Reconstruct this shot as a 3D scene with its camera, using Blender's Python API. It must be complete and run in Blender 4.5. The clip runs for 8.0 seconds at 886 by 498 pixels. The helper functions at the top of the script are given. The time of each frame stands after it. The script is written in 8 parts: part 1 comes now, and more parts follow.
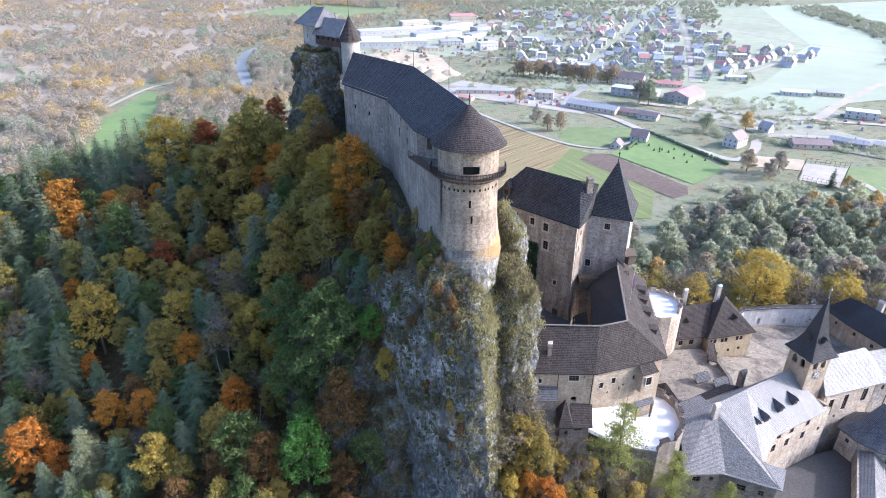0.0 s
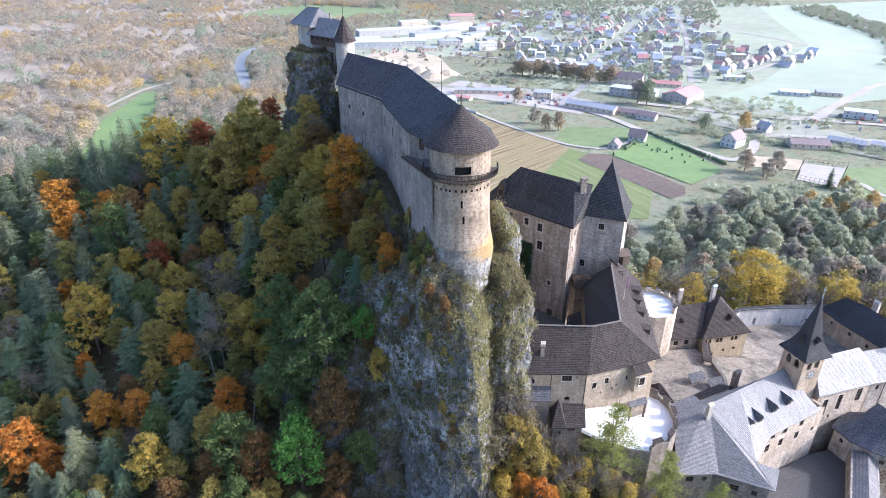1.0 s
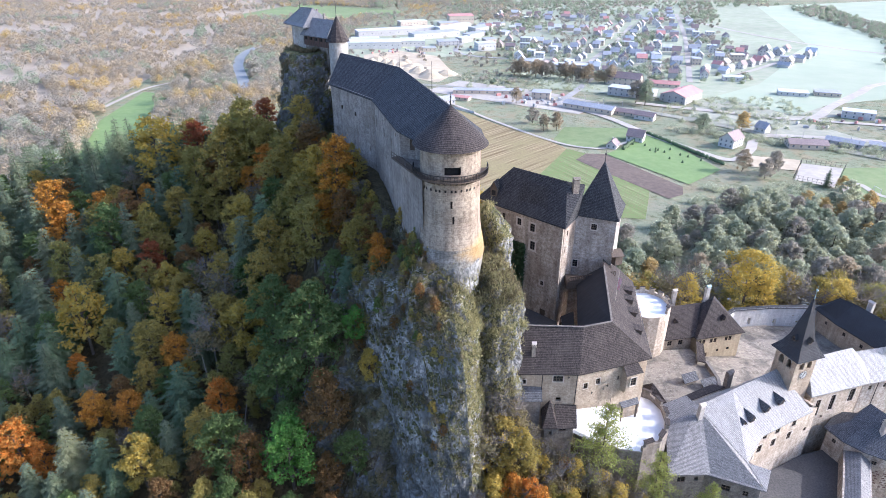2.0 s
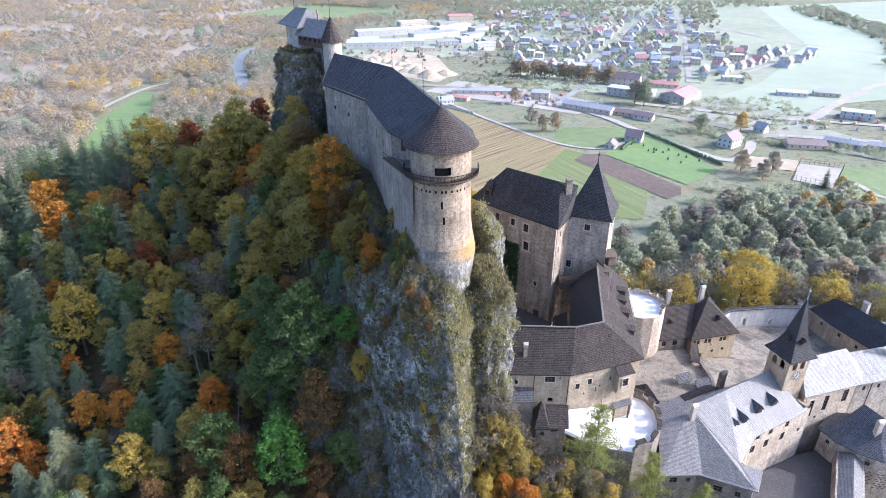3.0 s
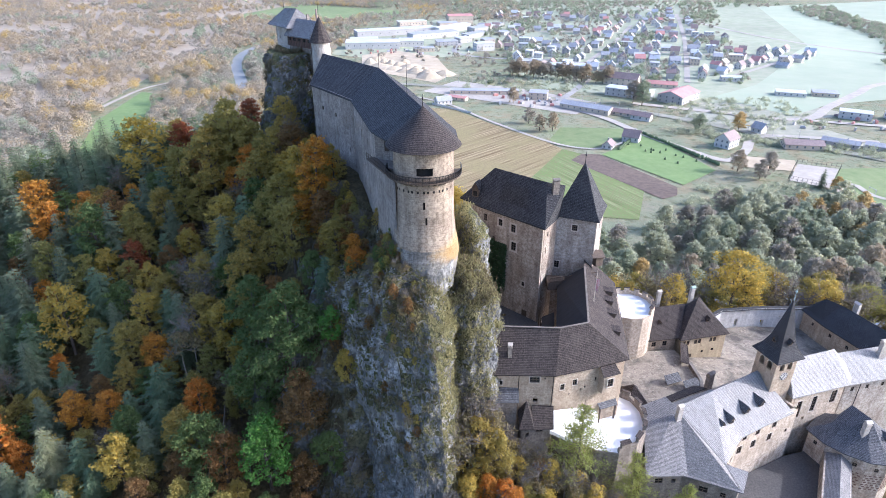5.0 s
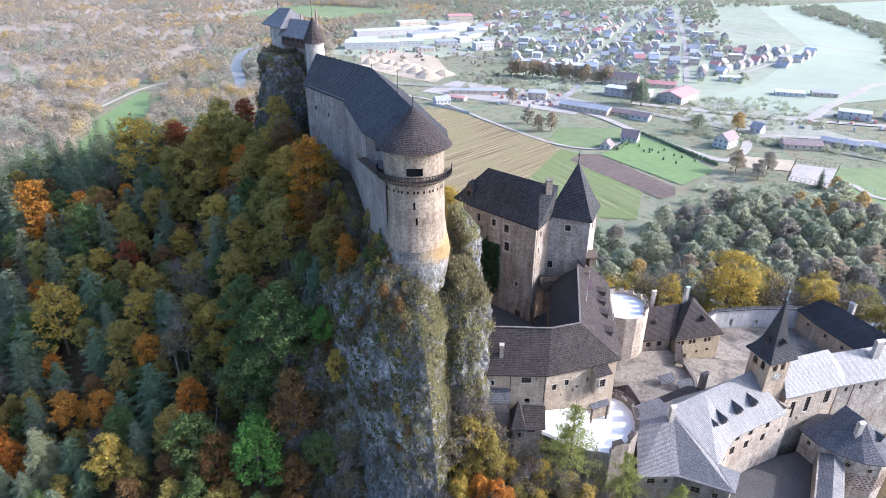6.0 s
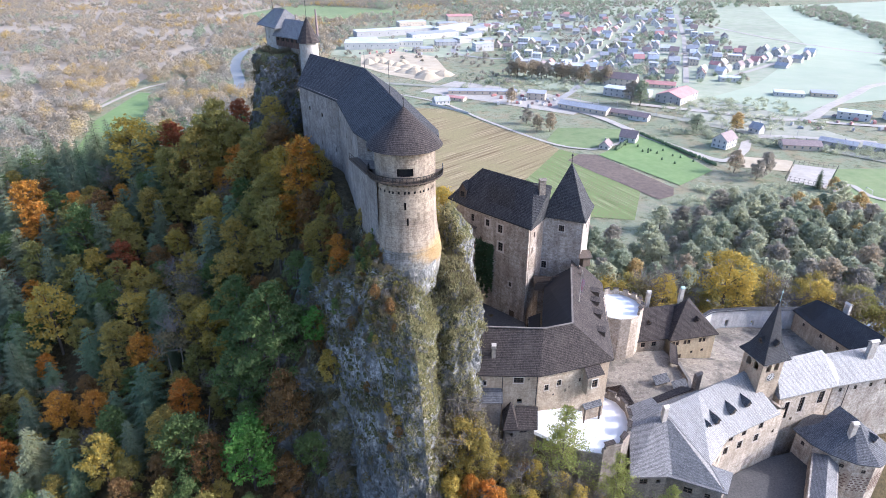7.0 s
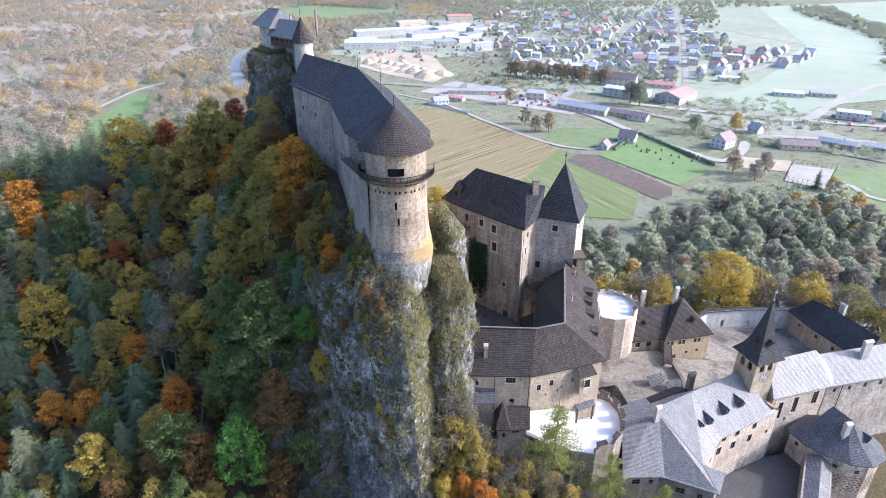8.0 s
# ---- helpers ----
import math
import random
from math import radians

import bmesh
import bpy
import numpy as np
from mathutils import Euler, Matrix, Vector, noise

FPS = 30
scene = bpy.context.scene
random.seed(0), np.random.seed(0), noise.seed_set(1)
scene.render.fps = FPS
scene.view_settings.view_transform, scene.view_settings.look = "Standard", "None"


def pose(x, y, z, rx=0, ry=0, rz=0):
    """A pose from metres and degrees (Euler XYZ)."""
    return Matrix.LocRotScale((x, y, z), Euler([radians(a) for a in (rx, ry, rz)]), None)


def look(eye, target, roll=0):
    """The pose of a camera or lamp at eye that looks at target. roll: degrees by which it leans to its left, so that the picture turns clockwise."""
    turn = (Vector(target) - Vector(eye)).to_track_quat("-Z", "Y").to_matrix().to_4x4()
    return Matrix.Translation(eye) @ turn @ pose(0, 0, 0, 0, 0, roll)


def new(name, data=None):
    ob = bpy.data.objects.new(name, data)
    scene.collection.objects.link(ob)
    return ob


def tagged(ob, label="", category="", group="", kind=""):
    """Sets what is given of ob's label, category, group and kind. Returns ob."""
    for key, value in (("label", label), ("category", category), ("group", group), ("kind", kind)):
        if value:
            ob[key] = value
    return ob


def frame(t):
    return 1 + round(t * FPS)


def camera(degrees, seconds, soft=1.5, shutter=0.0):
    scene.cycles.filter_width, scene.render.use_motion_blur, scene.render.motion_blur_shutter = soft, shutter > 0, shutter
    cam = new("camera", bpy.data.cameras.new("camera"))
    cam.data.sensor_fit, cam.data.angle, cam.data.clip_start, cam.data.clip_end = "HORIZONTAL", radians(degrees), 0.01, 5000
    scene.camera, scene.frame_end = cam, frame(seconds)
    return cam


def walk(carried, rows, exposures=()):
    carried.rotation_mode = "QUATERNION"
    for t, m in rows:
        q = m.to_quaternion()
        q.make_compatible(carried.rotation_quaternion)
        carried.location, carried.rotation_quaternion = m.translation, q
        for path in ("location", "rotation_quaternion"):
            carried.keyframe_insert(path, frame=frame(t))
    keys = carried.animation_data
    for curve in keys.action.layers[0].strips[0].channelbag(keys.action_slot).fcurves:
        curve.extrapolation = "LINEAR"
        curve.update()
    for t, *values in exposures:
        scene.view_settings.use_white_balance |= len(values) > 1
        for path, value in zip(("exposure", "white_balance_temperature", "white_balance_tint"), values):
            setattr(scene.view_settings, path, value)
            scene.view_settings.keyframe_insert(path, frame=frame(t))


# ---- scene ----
cam = camera(72.0, 8.0, 0.5)
METRES, EYE, TILT, LEAN, TURN = 12.0, 135.0, -27.0, 0.0, 0.0
ROWS = [
    (0.0, 0.0, 0.0, 0.0, 0.0, 0.0, -0.0),
    (0.5, 0.0431, -0.0009, 0.002, -0.03, 0.0, 0.02),
    (1.0, 0.1015, -0.0018, 0.0043, -0.02, 0.0, 0.02),
    (1.5, 0.1662, -0.0027, 0.007, -0.02, 0.0, 0.02),
    (3.0, 0.3672, -0.0035, 0.0144, 0.05, 0.01, -0.01),
    (3.5, 0.4181, -0.004, 0.0167, 0.06, 0.02, -0.02),
    (4.0, 0.4719, -0.0048, 0.019, 0.09, 0.01, -0.03),
    (4.5, 0.5402, -0.0059, 0.0208, 0.12, 0.01, -0.04),
    (6.0, 0.7461, 0.0012, 0.0254, 0.21, 0.0, -0.06),
    (6.5, 0.8076, 0.003, 0.0242, 0.23, 0.02, -0.07),
    (7.0, 0.8726, 0.0033, 0.0238, 0.27, 0.03, -0.08),
    (7.5, 0.9368, 0.004, 0.0238, 0.31, 0.02, -0.1),
    (8.0, 0.9992, 0.0055, 0.0257, 0.33, 0.02, -0.11),
]
walk(cam, [(t, pose(0, 0, EYE, TILT, LEAN, TURN) @ pose(METRES * x, METRES * y, METRES * z, 90 + pitch, roll, yaw)) for t, x, y, z, yaw, pitch, roll in ROWS],
     [(0.0, 1.53, 5200, 18), (8.0, 1.43, 5200, 18)])

# ---- daylight ----
SUN_EL, SUN_AZ = 27.5, -1.0          # degrees above the horizon; degrees from +x towards +y
world = bpy.data.worlds.new("sky")
scene.world = world
world.use_nodes = True
wn = world.node_tree.nodes
sky = wn.new("ShaderNodeTexSky")
sky.sky_type, sky.sun_disc = "NISHITA", False
sky.sun_elevation, sky.sun_rotation = radians(SUN_EL), radians(90 - SUN_AZ)
sky.air_density, sky.dust_density, sky.ozone_density = 1.0, 3.2, 1.0
world.node_tree.links.new(sky.outputs[0], wn["Background"].inputs[0])
wn["Background"].inputs[1].default_value = 0.15
sun = new("sun", bpy.data.lights.new("sun", "SUN"))
sun.data.energy, sun.data.angle, sun.data.color = 2.0, radians(0.6), (1.0, 0.92, 0.79)
ce, se, ca, sa = math.cos(radians(SUN_EL)), math.sin(radians(SUN_EL)), math.cos(radians(SUN_AZ)), math.sin(radians(SUN_AZ))
sun.matrix_world = look((ce * ca * 400, ce * sa * 400 + 100, se * 400), (0, 100, 0))


# ---- materials ----
class Graph:
    """A small wrapper that wires up one node material."""

    def __init__(self, name):
        self.m = bpy.data.materials.new(name)
        self.m.use_nodes = True
        self.t = self.m.node_tree
        self.bsdf = self.t.nodes["Principled BSDF"]
        self.tc = self.t.nodes.new("ShaderNodeTexCoord")

    def node(self, kind, **values):
        n = self.t.nodes.new(kind)
        for key, v in values.items():
            n.inputs[key].default_value = v
        return n

    def wire(self, a, b):
        self.t.links.new(a, b)

    def coords(self, which, sx=1, sy=1, sz=1):
        mp = self.t.nodes.new("ShaderNodeMapping")
        mp.inputs["Scale"].default_value = (sx, sy, sz)
        self.wire(self.tc.outputs[which], mp.inputs["Vector"])
        return mp.outputs[0]

    def noise(self, vec, scale, detail=4.0, rough=0.6):
        n = self.node("ShaderNodeTexNoise", Scale=scale, Detail=detail, Roughness=rough)
        self.wire(vec, n.inputs["Vector"])
        return n.outputs[0]

    def ramp(self, fac, a, b, ca=(0, 0, 0, 1), cb=(1, 1, 1, 1)):
        r = self.t.nodes.new("ShaderNodeValToRGB")
        r.color_ramp.elements[0].position, r.color_ramp.elements[1].position = a, b
        r.color_ramp.elements[0].color, r.color_ramp.elements[1].color = ca, cb
        self.wire(fac, r.inputs[0])
        return r.outputs[0]

    def mix(self, fac, a, b, how="MIX"):
        n = self.t.nodes.new("ShaderNodeMix")
        n.data_type, n.blend_type = "RGBA", how
        for slot, v in ((0, fac), (6, a), (7, b)):
            if isinstance(v, (int, float)):
                n.inputs[slot].default_value = v
            elif isinstance(v, tuple):
                n.inputs[slot].default_value = (*v[:3], 1)
            else:
                self.wire(v, n.inputs[slot])
        return n.outputs[2]

    def done(self, colour, rough=0.8, bump=None, strength=0.4, dist=0.1, metal=0.0, spec=0.5):
        if isinstance(colour, tuple):
            self.bsdf.inputs["Base Color"].default_value = (*colour[:3], 1)
        else:
            self.wire(colour, self.bsdf.inputs["Base Color"])
        if isinstance(rough, (int, float)):
            self.bsdf.inputs["Roughness"].default_value = rough
        else:
            self.wire(rough, self.bsdf.inputs["Roughness"])
        self.bsdf.inputs["Metallic"].default_value = metal
        self.bsdf.inputs["Specular IOR Level"].default_value = spec
        if bump is not None:
            b = self.node("ShaderNodeBump", Strength=strength, Distance=dist)
            self.wire(bump, b.inputs["Height"])
            self.wire(b.outputs[0], self.bsdf.inputs["Normal"])
        return self.m


def masonry_mat(name, light, dark, stain, rows=True, streaks=0.5, warm=None, lichen=0.0):
    """Lime plaster over rubble: blotches, washed-down streaks, courses showing through."""
    g = Graph(name)
    uv = g.coords("UV")
    big = g.noise(uv, 0.16, 5, 0.65)
    small = g.noise(uv, 1.6, 6, 0.7)
    run = g.noise(g.coords("UV", 1.0, 0.12, 1), 0.9, 4, 0.6)
    c = g.mix(g.ramp(big, 0.4, 0.6), light, dark)
    c = g.mix(g.ramp(small, 0.42, 0.7), c, stain)
    c = g.mix(g.ramp(g.noise(g.coords("UV", 1, 0.6, 1), 0.45, 8, 0.75), 0.54, 0.66), c, stain)
    c = g.mix(streaks, c, g.mix(g.ramp(run, 0.35, 0.7), (1, 1, 1), (0.45, 0.43, 0.41)), "MULTIPLY")
    if warm:
        c = g.mix(g.ramp(g.noise(uv, 0.13, 6, 0.6), 0.52, 0.66), c, warm)
    if lichen:
        ps = g.t.nodes.new("ShaderNodeSeparateXYZ")
        g.wire(g.tc.outputs["Object"], ps.inputs[0])
        wide, tall = g.node("ShaderNodeMath"), g.node("ShaderNodeMath")
        wide.operation = tall.operation = "MULTIPLY_ADD"
        wide.inputs[1].default_value, wide.inputs[2].default_value = 0.16, 0.02
        g.wire(ps.outputs[0], wide.inputs[0])
        off = g.node("ShaderNodeMath")
        off.operation = "SUBTRACT"
        off.inputs[1].default_value = lichen
        g.wire(ps.outputs[2], off.inputs[0])
        dist = g.node("ShaderNodeMath")
        dist.operation = "ABSOLUTE"
        g.wire(off.outputs[0], dist.inputs[0])
        tall.inputs[1].default_value = -0.3
        g.wire(dist.outputs[0], tall.inputs[0])
        g.wire(wide.outputs[0], tall.inputs[2])
        spot = g.node("ShaderNodeMath")
        spot.operation = "ADD"
        g.wire(tall.outputs[0], spot.inputs[0])
        g.wire(g.noise(uv, 0.5, 8, 0.7), spot.inputs[1])
        c = g.mix(g.mix(0.7, (0, 0, 0), g.ramp(spot.outputs[0], 0.45, 1.3)), c, (0.44, 0.28, 0.10))
    height = small
    if rows:
        br = g.node("ShaderNodeTexBrick", Scale=1.0)
        br.inputs["Color1"].default_value, br.inputs["Color2"].default_value = (1, 1, 1, 1), (0.72, 0.70, 0.67, 1)
        br.inputs["Mortar"].default_value = (0.5, 0.48, 0.45, 1)
        br.inputs["Mortar Size"].default_value, br.inputs["Brick Width"].default_value, br.inputs["Row Height"].default_value = 0.035, 0.42, 0.22
        wob = g.t.nodes.new("ShaderNodeMix")
        wob.data_type = "VECTOR"
        wob.inputs[0].default_value = 0.42
        g.wire(uv, wob.inputs[4])
        nz = g.node("ShaderNodeTexNoise", Scale=1.1, Detail=3.0)
        g.wire(uv, nz.inputs["Vector"])
        g.wire(nz.outputs[1], wob.inputs[5])
        g.wire(wob.outputs[1], br.inputs["Vector"])
        show = g.ramp(g.noise(uv, 0.35, 6, 0.7), 0.36, 0.58)
        c = g.mix(g.mix(0.5, (0, 0, 0), show), c, g.mix(1.0, c, br.outputs[0], "MULTIPLY"))
        height = g.mix(0.5, small, br.outputs[0])
    return g.done(c, 0.92, height, 1.0, 0.2, spec=0.2)


def shingle_mat(name, c1, c2, gap, rough=0.55, row=0.3, wide=0.17, spec=0.5, worn=(0.35, 0.34, 0.32), lines=0.75):
    """Wooden shingles in courses up the slope, weathered in patches."""
    g = Graph(name)
    uv = g.coords("UV")
    br = g.node("ShaderNodeTexBrick", Scale=1.0)
    br.inputs["Color1"].default_value, br.inputs["Color2"].default_value = (*c1, 1), (*c2, 1)
    br.inputs["Mortar"].default_value = (*gap, 1)
    br.inputs["Mortar Size"].default_value, br.inputs["Mortar Smooth"].default_value = 0.022, 0.5
    br.offset, br.offset_frequency = 0.37, 3
    br.inputs["Brick Width"].default_value, br.inputs["Row Height"].default_value = wide, row
    g.wire(uv, br.inputs["Vector"])
    big = g.noise(uv, 0.22, 5, 0.6)
    run = g.noise(g.coords("UV", 1.0, 0.15, 1), 1.3, 4, 0.6)
    c = g.mix(g.ramp(big, 0.5, 0.95), br.outputs[0], worn)
    c = g.mix(0.5, c, g.mix(g.ramp(run, 0.3, 0.75), (1.15, 1.13, 1.1), (0.6, 0.6, 0.6)), "MULTIPLY")
    base = c
    saw = g.node("ShaderNodeMath")
    saw.operation = "FRACT"
    sep = g.t.nodes.new("ShaderNodeSeparateXYZ")
    g.wire(uv, sep.inputs[0])
    dv = g.node("ShaderNodeMath")
    dv.operation = "DIVIDE"
    dv.inputs[1].default_value = row
    g.wire(sep.outputs[1], dv.inputs[0])
    g.wire(dv.outputs[0], saw.inputs[0])
    inv = g.node("ShaderNodeMath")
    inv.operation = "SUBTRACT"
    inv.inputs[0].default_value = 1.0
    g.wire(saw.outputs[0], inv.inputs[1])
    # shadow gap at each course edge, painted as a dark line
    c = g.mix(lines, base, g.mix(g.ramp(saw.outputs[0], 0.0, 0.3), (0.35, 0.34, 0.33), (1.1, 1.1, 1.1)), "MULTIPLY")
    h = g.mix(0.45, inv.outputs[0], g.noise(uv, 4.5, 3, 0.6))
    return g.done(c, rough, h, 0.9, 0.12, spec=spec)


def plain_mat(name, c1, c2, scale=1.5, rough=0.8, which="Object", stretch=(1, 1, 1), strength=0.35, metal=0.0, spec=0.4, dist=0.05):
    g = Graph(name)
    vec = g.coords(which, *stretch)
    a, b = g.noise(vec, scale, 5, 0.65), g.noise(vec, scale * 0.13, 3, 0.55)
    c = g.mix(g.ramp(a, 0.32, 0.7), c1, c2)
    c = g.mix(0.35, c, g.mix(g.ramp(b, 0.35, 0.65), (0.7, 0.7, 0.7), (1.15, 1.12, 1.08)), "MULTIPLY")
    return g.done(c, rough, a, strength, dist, metal, spec)


def leaf_mat(name, a, b, c, through_light=0.5, vary=0.55):
    """Leaves: each crown has its own tint, each leaf a little of its own."""
    g = Graph(name)
    oi = g.t.nodes.new("ShaderNodeObjectInfo")
    ge = g.t.nodes.new("ShaderNodeNewGeometry")
    base = g.mix(oi.outputs["Random"], a, b)
    col = g.mix(g.ramp(ge.outputs["Random Per Island"], 0.15, 1.0), base, c)
    col = g.mix(vary, col, g.mix(ge.outputs["Random Per Island"], (1.35, 1.35, 1.35), (0.6, 0.6, 0.6)), "MULTIPLY")
    col = g.mix(vary, col, g.mix(g.ramp(g.noise(g.coords("Object"), 0.55, 3, 0.6), 0.3, 0.7), (0.72, 0.72, 0.72), (1.28, 1.28, 1.24)), "MULTIPLY")
    g.done(col, 0.75, spec=0.15)
    tr = g.t.nodes.new("ShaderNodeBsdfTranslucent")
    g.wire(col, tr.inputs[0])
    ms = g.t.nodes.new("ShaderNodeMixShader")
    ms.inputs[0].default_value = through_light
    g.wire(g.bsdf.outputs[0], ms.inputs[1])
    g.wire(tr.outputs[0], ms.inputs[2])
    g.wire(ms.outputs[0], g.t.nodes["Material Output"].inputs[0])
    return g.m


def hazed_leaf_mat(name, a, b):
    """Distant foliage: the tint drifts from crown to crown, paled for distance haze."""
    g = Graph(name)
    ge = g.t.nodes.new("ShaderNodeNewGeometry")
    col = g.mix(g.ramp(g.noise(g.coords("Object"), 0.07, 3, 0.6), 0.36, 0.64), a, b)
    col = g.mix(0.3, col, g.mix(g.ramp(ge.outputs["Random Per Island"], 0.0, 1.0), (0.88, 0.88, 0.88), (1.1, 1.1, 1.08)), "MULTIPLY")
    g.done(col, 0.8, spec=0.1)
    tr = g.t.nodes.new("ShaderNodeBsdfTranslucent")
    g.wire(col, tr.inputs[0])
    ms = g.t.nodes.new("ShaderNodeMixShader")
    ms.inputs[0].default_value = 0.5
    g.wire(g.bsdf.outputs[0], ms.inputs[1])
    g.wire(tr.outputs[0], ms.inputs[2])
    g.wire(ms.outputs[0], g.t.nodes["Material Output"].inputs[0])
    return g.m


def ground_mat():
    g = Graph("hill_ground")
    ob = g.coords("Object")
    ge = g.t.nodes.new("ShaderNodeNewGeometry")
    nz = g.t.nodes.new("ShaderNodeSeparateXYZ")
    g.wire(ge.outputs["True Normal"], nz.inputs[0])
    ps = g.t.nodes.new("ShaderNodeSeparateXYZ")
    g.wire(ge.outputs["Position"], ps.inputs[0])
    rockn = g.noise(ob, 0.9, 12, 0.8)
    rock = g.mix(g.ramp(rockn, 0.42, 0.58), (0.08, 0.08, 0.076), (0.34, 0.33, 0.31))
    vor = g.node("ShaderNodeTexVoronoi", Scale=0.55)
    g.wire(g.coords("Object", 1, 1, 0.5), vor.inputs["Vector"])
    rock = g.mix(g.ramp(vor.outputs[0], 0.45, 1.1), rock, (0.14, 0.14, 0.125))
    litter = g.mix(g.ramp(g.noise(ob, 1.4, 6, 0.7), 0.3, 0.7), (0.05, 0.042, 0.022), (0.16, 0.12, 0.06))
    tuft = g.mix(g.ramp(g.noise(ob, 1.6, 8, 0.78), 0.38, 0.62), (0.05, 0.05, 0.025), (0.25, 0.215, 0.11))
    patch = g.ramp(g.noise(ob, 0.3, 12, 0.78), 0.49, 0.54)
    steep = g.ramp(nz.outputs[2], 0.44, 0.56)
    hill = g.mix(steep, g.mix(patch, tuft, rock), litter)
    # valley grass runs pale, distance haze taken into its tones
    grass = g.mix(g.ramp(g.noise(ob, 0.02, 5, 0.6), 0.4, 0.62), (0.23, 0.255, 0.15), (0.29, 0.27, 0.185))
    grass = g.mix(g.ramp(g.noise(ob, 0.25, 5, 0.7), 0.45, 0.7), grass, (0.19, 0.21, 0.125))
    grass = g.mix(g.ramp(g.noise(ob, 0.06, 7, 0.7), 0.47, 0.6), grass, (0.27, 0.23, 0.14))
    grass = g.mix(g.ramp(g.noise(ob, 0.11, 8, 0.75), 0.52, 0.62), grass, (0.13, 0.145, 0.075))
    mr = g.node("ShaderNodeMapRange")
    mr.inputs[1].default_value, mr.inputs[2].default_value = 2.0, 12.0
    g.wire(ps.outputs[2], mr.inputs[0])
    return g.done(g.mix(mr.outputs[0], grass, hill), 0.95, rockn, 1.0, 0.8, spec=0.15)


def flag_mat():
    """Irregular flagstones with dusty joints and worn, patched areas."""
    g = Graph("court_flagstones")
    uv = g.coords("UV")
    cell = g.node("ShaderNodeTexVoronoi", Scale=1.9)
    edge = g.node("ShaderNodeTexVoronoi", Scale=1.9)
    edge.feature = "DISTANCE_TO_EDGE"
    for v in (cell, edge):
        g.wire(uv, v.inputs["Vector"])
    tone = g.t.nodes.new("ShaderNodeSeparateColor")
    g.wire(cell.outputs[1], tone.inputs[0])
    c = g.mix(tone.outputs[0], (0.38, 0.325, 0.25), (0.19, 0.16, 0.125))
    c = g.mix(g.ramp(g.noise(uv, 0.3, 9, 0.75), 0.44, 0.56), c, (0.30, 0.255, 0.195))
    c = g.mix(g.ramp(g.noise(uv, 0.12, 6, 0.7), 0.48, 0.62), c, (0.13, 0.112, 0.09))
    joint = g.ramp(edge.outputs[0], 0.0, 0.07)
    c = g.mix(0.4, c, g.mix(joint, (0.4, 0.38, 0.36), (1, 1, 1)), "MULTIPLY")
    return g.done(c, 0.9, joint, 0.7, 0.06, spec=0.2)


M = {}
M["ground"] = ground_mat()
M["upper_wall"] = masonry_mat("upper_wall_plaster", (0.46, 0.405, 0.35), (0.33, 0.285, 0.245), (0.22, 0.185, 0.155), True, 0.6)
M["tower_wall"] = masonry_mat("round_tower_masonry", (0.55, 0.45, 0.33), (0.40, 0.32, 0.24), (0.24, 0.19, 0.14), True, 0.6, None, 3.8)
M["tower_base"] = masonry_mat("rough_grey_tower_footing", (0.46, 0.43, 0.38), (0.27, 0.25, 0.22), (0.13, 0.12, 0.10), True, 0.7, None, 3.8)
M["palace_wall"] = masonry_mat("palace_masonry", (0.72, 0.64, 0.53), (0.52, 0.43, 0.34), (0.31, 0.235, 0.175), True, 0.75)
M["tower_plaster"] = masonry_mat("stained_tower_plaster", (0.70, 0.645, 0.565), (0.50, 0.44, 0.375), (0.31, 0.25, 0.20), True, 0.7)
M["white_wall"] = masonry_mat("whitewashed_masonry", (0.80, 0.69, 0.55), (0.62, 0.515, 0.395), (0.42, 0.33, 0.235), True, 0.5)
M["plaster"] = masonry_mat("cream_plaster", (0.64, 0.53, 0.39), (0.51, 0.41, 0.295), (0.40, 0.305, 0.215), True, 0.5)
M["yellow"] = masonry_mat("ochre_plaster", (0.64, 0.53, 0.35), (0.54, 0.44, 0.29), (0.42, 0.34, 0.23), False, 0.45)
M["rubble"] = masonry_mat("rubble_stone", (0.42, 0.36, 0.29), (0.28, 0.24, 0.2), (0.18, 0.155, 0.13), True, 0.55)
M["render_white"] = masonry_mat("white_render", (0.72, 0.69, 0.64), (0.62, 0.6, 0.56), (0.5, 0.48, 0.45), False, 0.4)
M["roof_dark"] = shingle_mat("dark_shingles", (0.045, 0.044, 0.045), (0.092, 0.089, 0.088), (0.012, 0.012, 0.012), 0.8, worn=(0.09, 0.087, 0.085), spec=0.15)
M["roof_brown"] = shingle_mat("brown_shingles", (0.045, 0.037, 0.033), (0.094, 0.075, 0.065), (0.012, 0.01, 0.009), 0.82, worn=(0.098, 0.081, 0.07), spec=0.18)
M["roof_silver"] = shingle_mat("silvered_shingles", (0.25, 0.235, 0.215), (0.36, 0.34, 0.315), (0.12, 0.112, 0.10), 0.55, worn=(0.34, 0.325, 0.305), spec=0.4, lines=0.45, row=0.24)
M["roof_grey"] = shingle_mat("grey_shingles", (0.17, 0.16, 0.15), (0.28, 0.265, 0.25), (0.06, 0.056, 0.052), 0.6, worn=(0.27, 0.26, 0.245), spec=0.3, lines=0.5, row=0.24)
M["roof_slate"] = shingle_mat("slate_grey_shingles", (0.085, 0.084, 0.088), (0.165, 0.163, 0.168), (0.02, 0.02, 0.02), 0.7, worn=(0.15, 0.148, 0.148), spec=0.25)
M["tar"] = plain_mat("black_tarred_roof", (0.018, 0.018, 0.02), (0.035, 0.034, 0.036), 2.0, 0.7, "UV", (1, 0.2, 1))
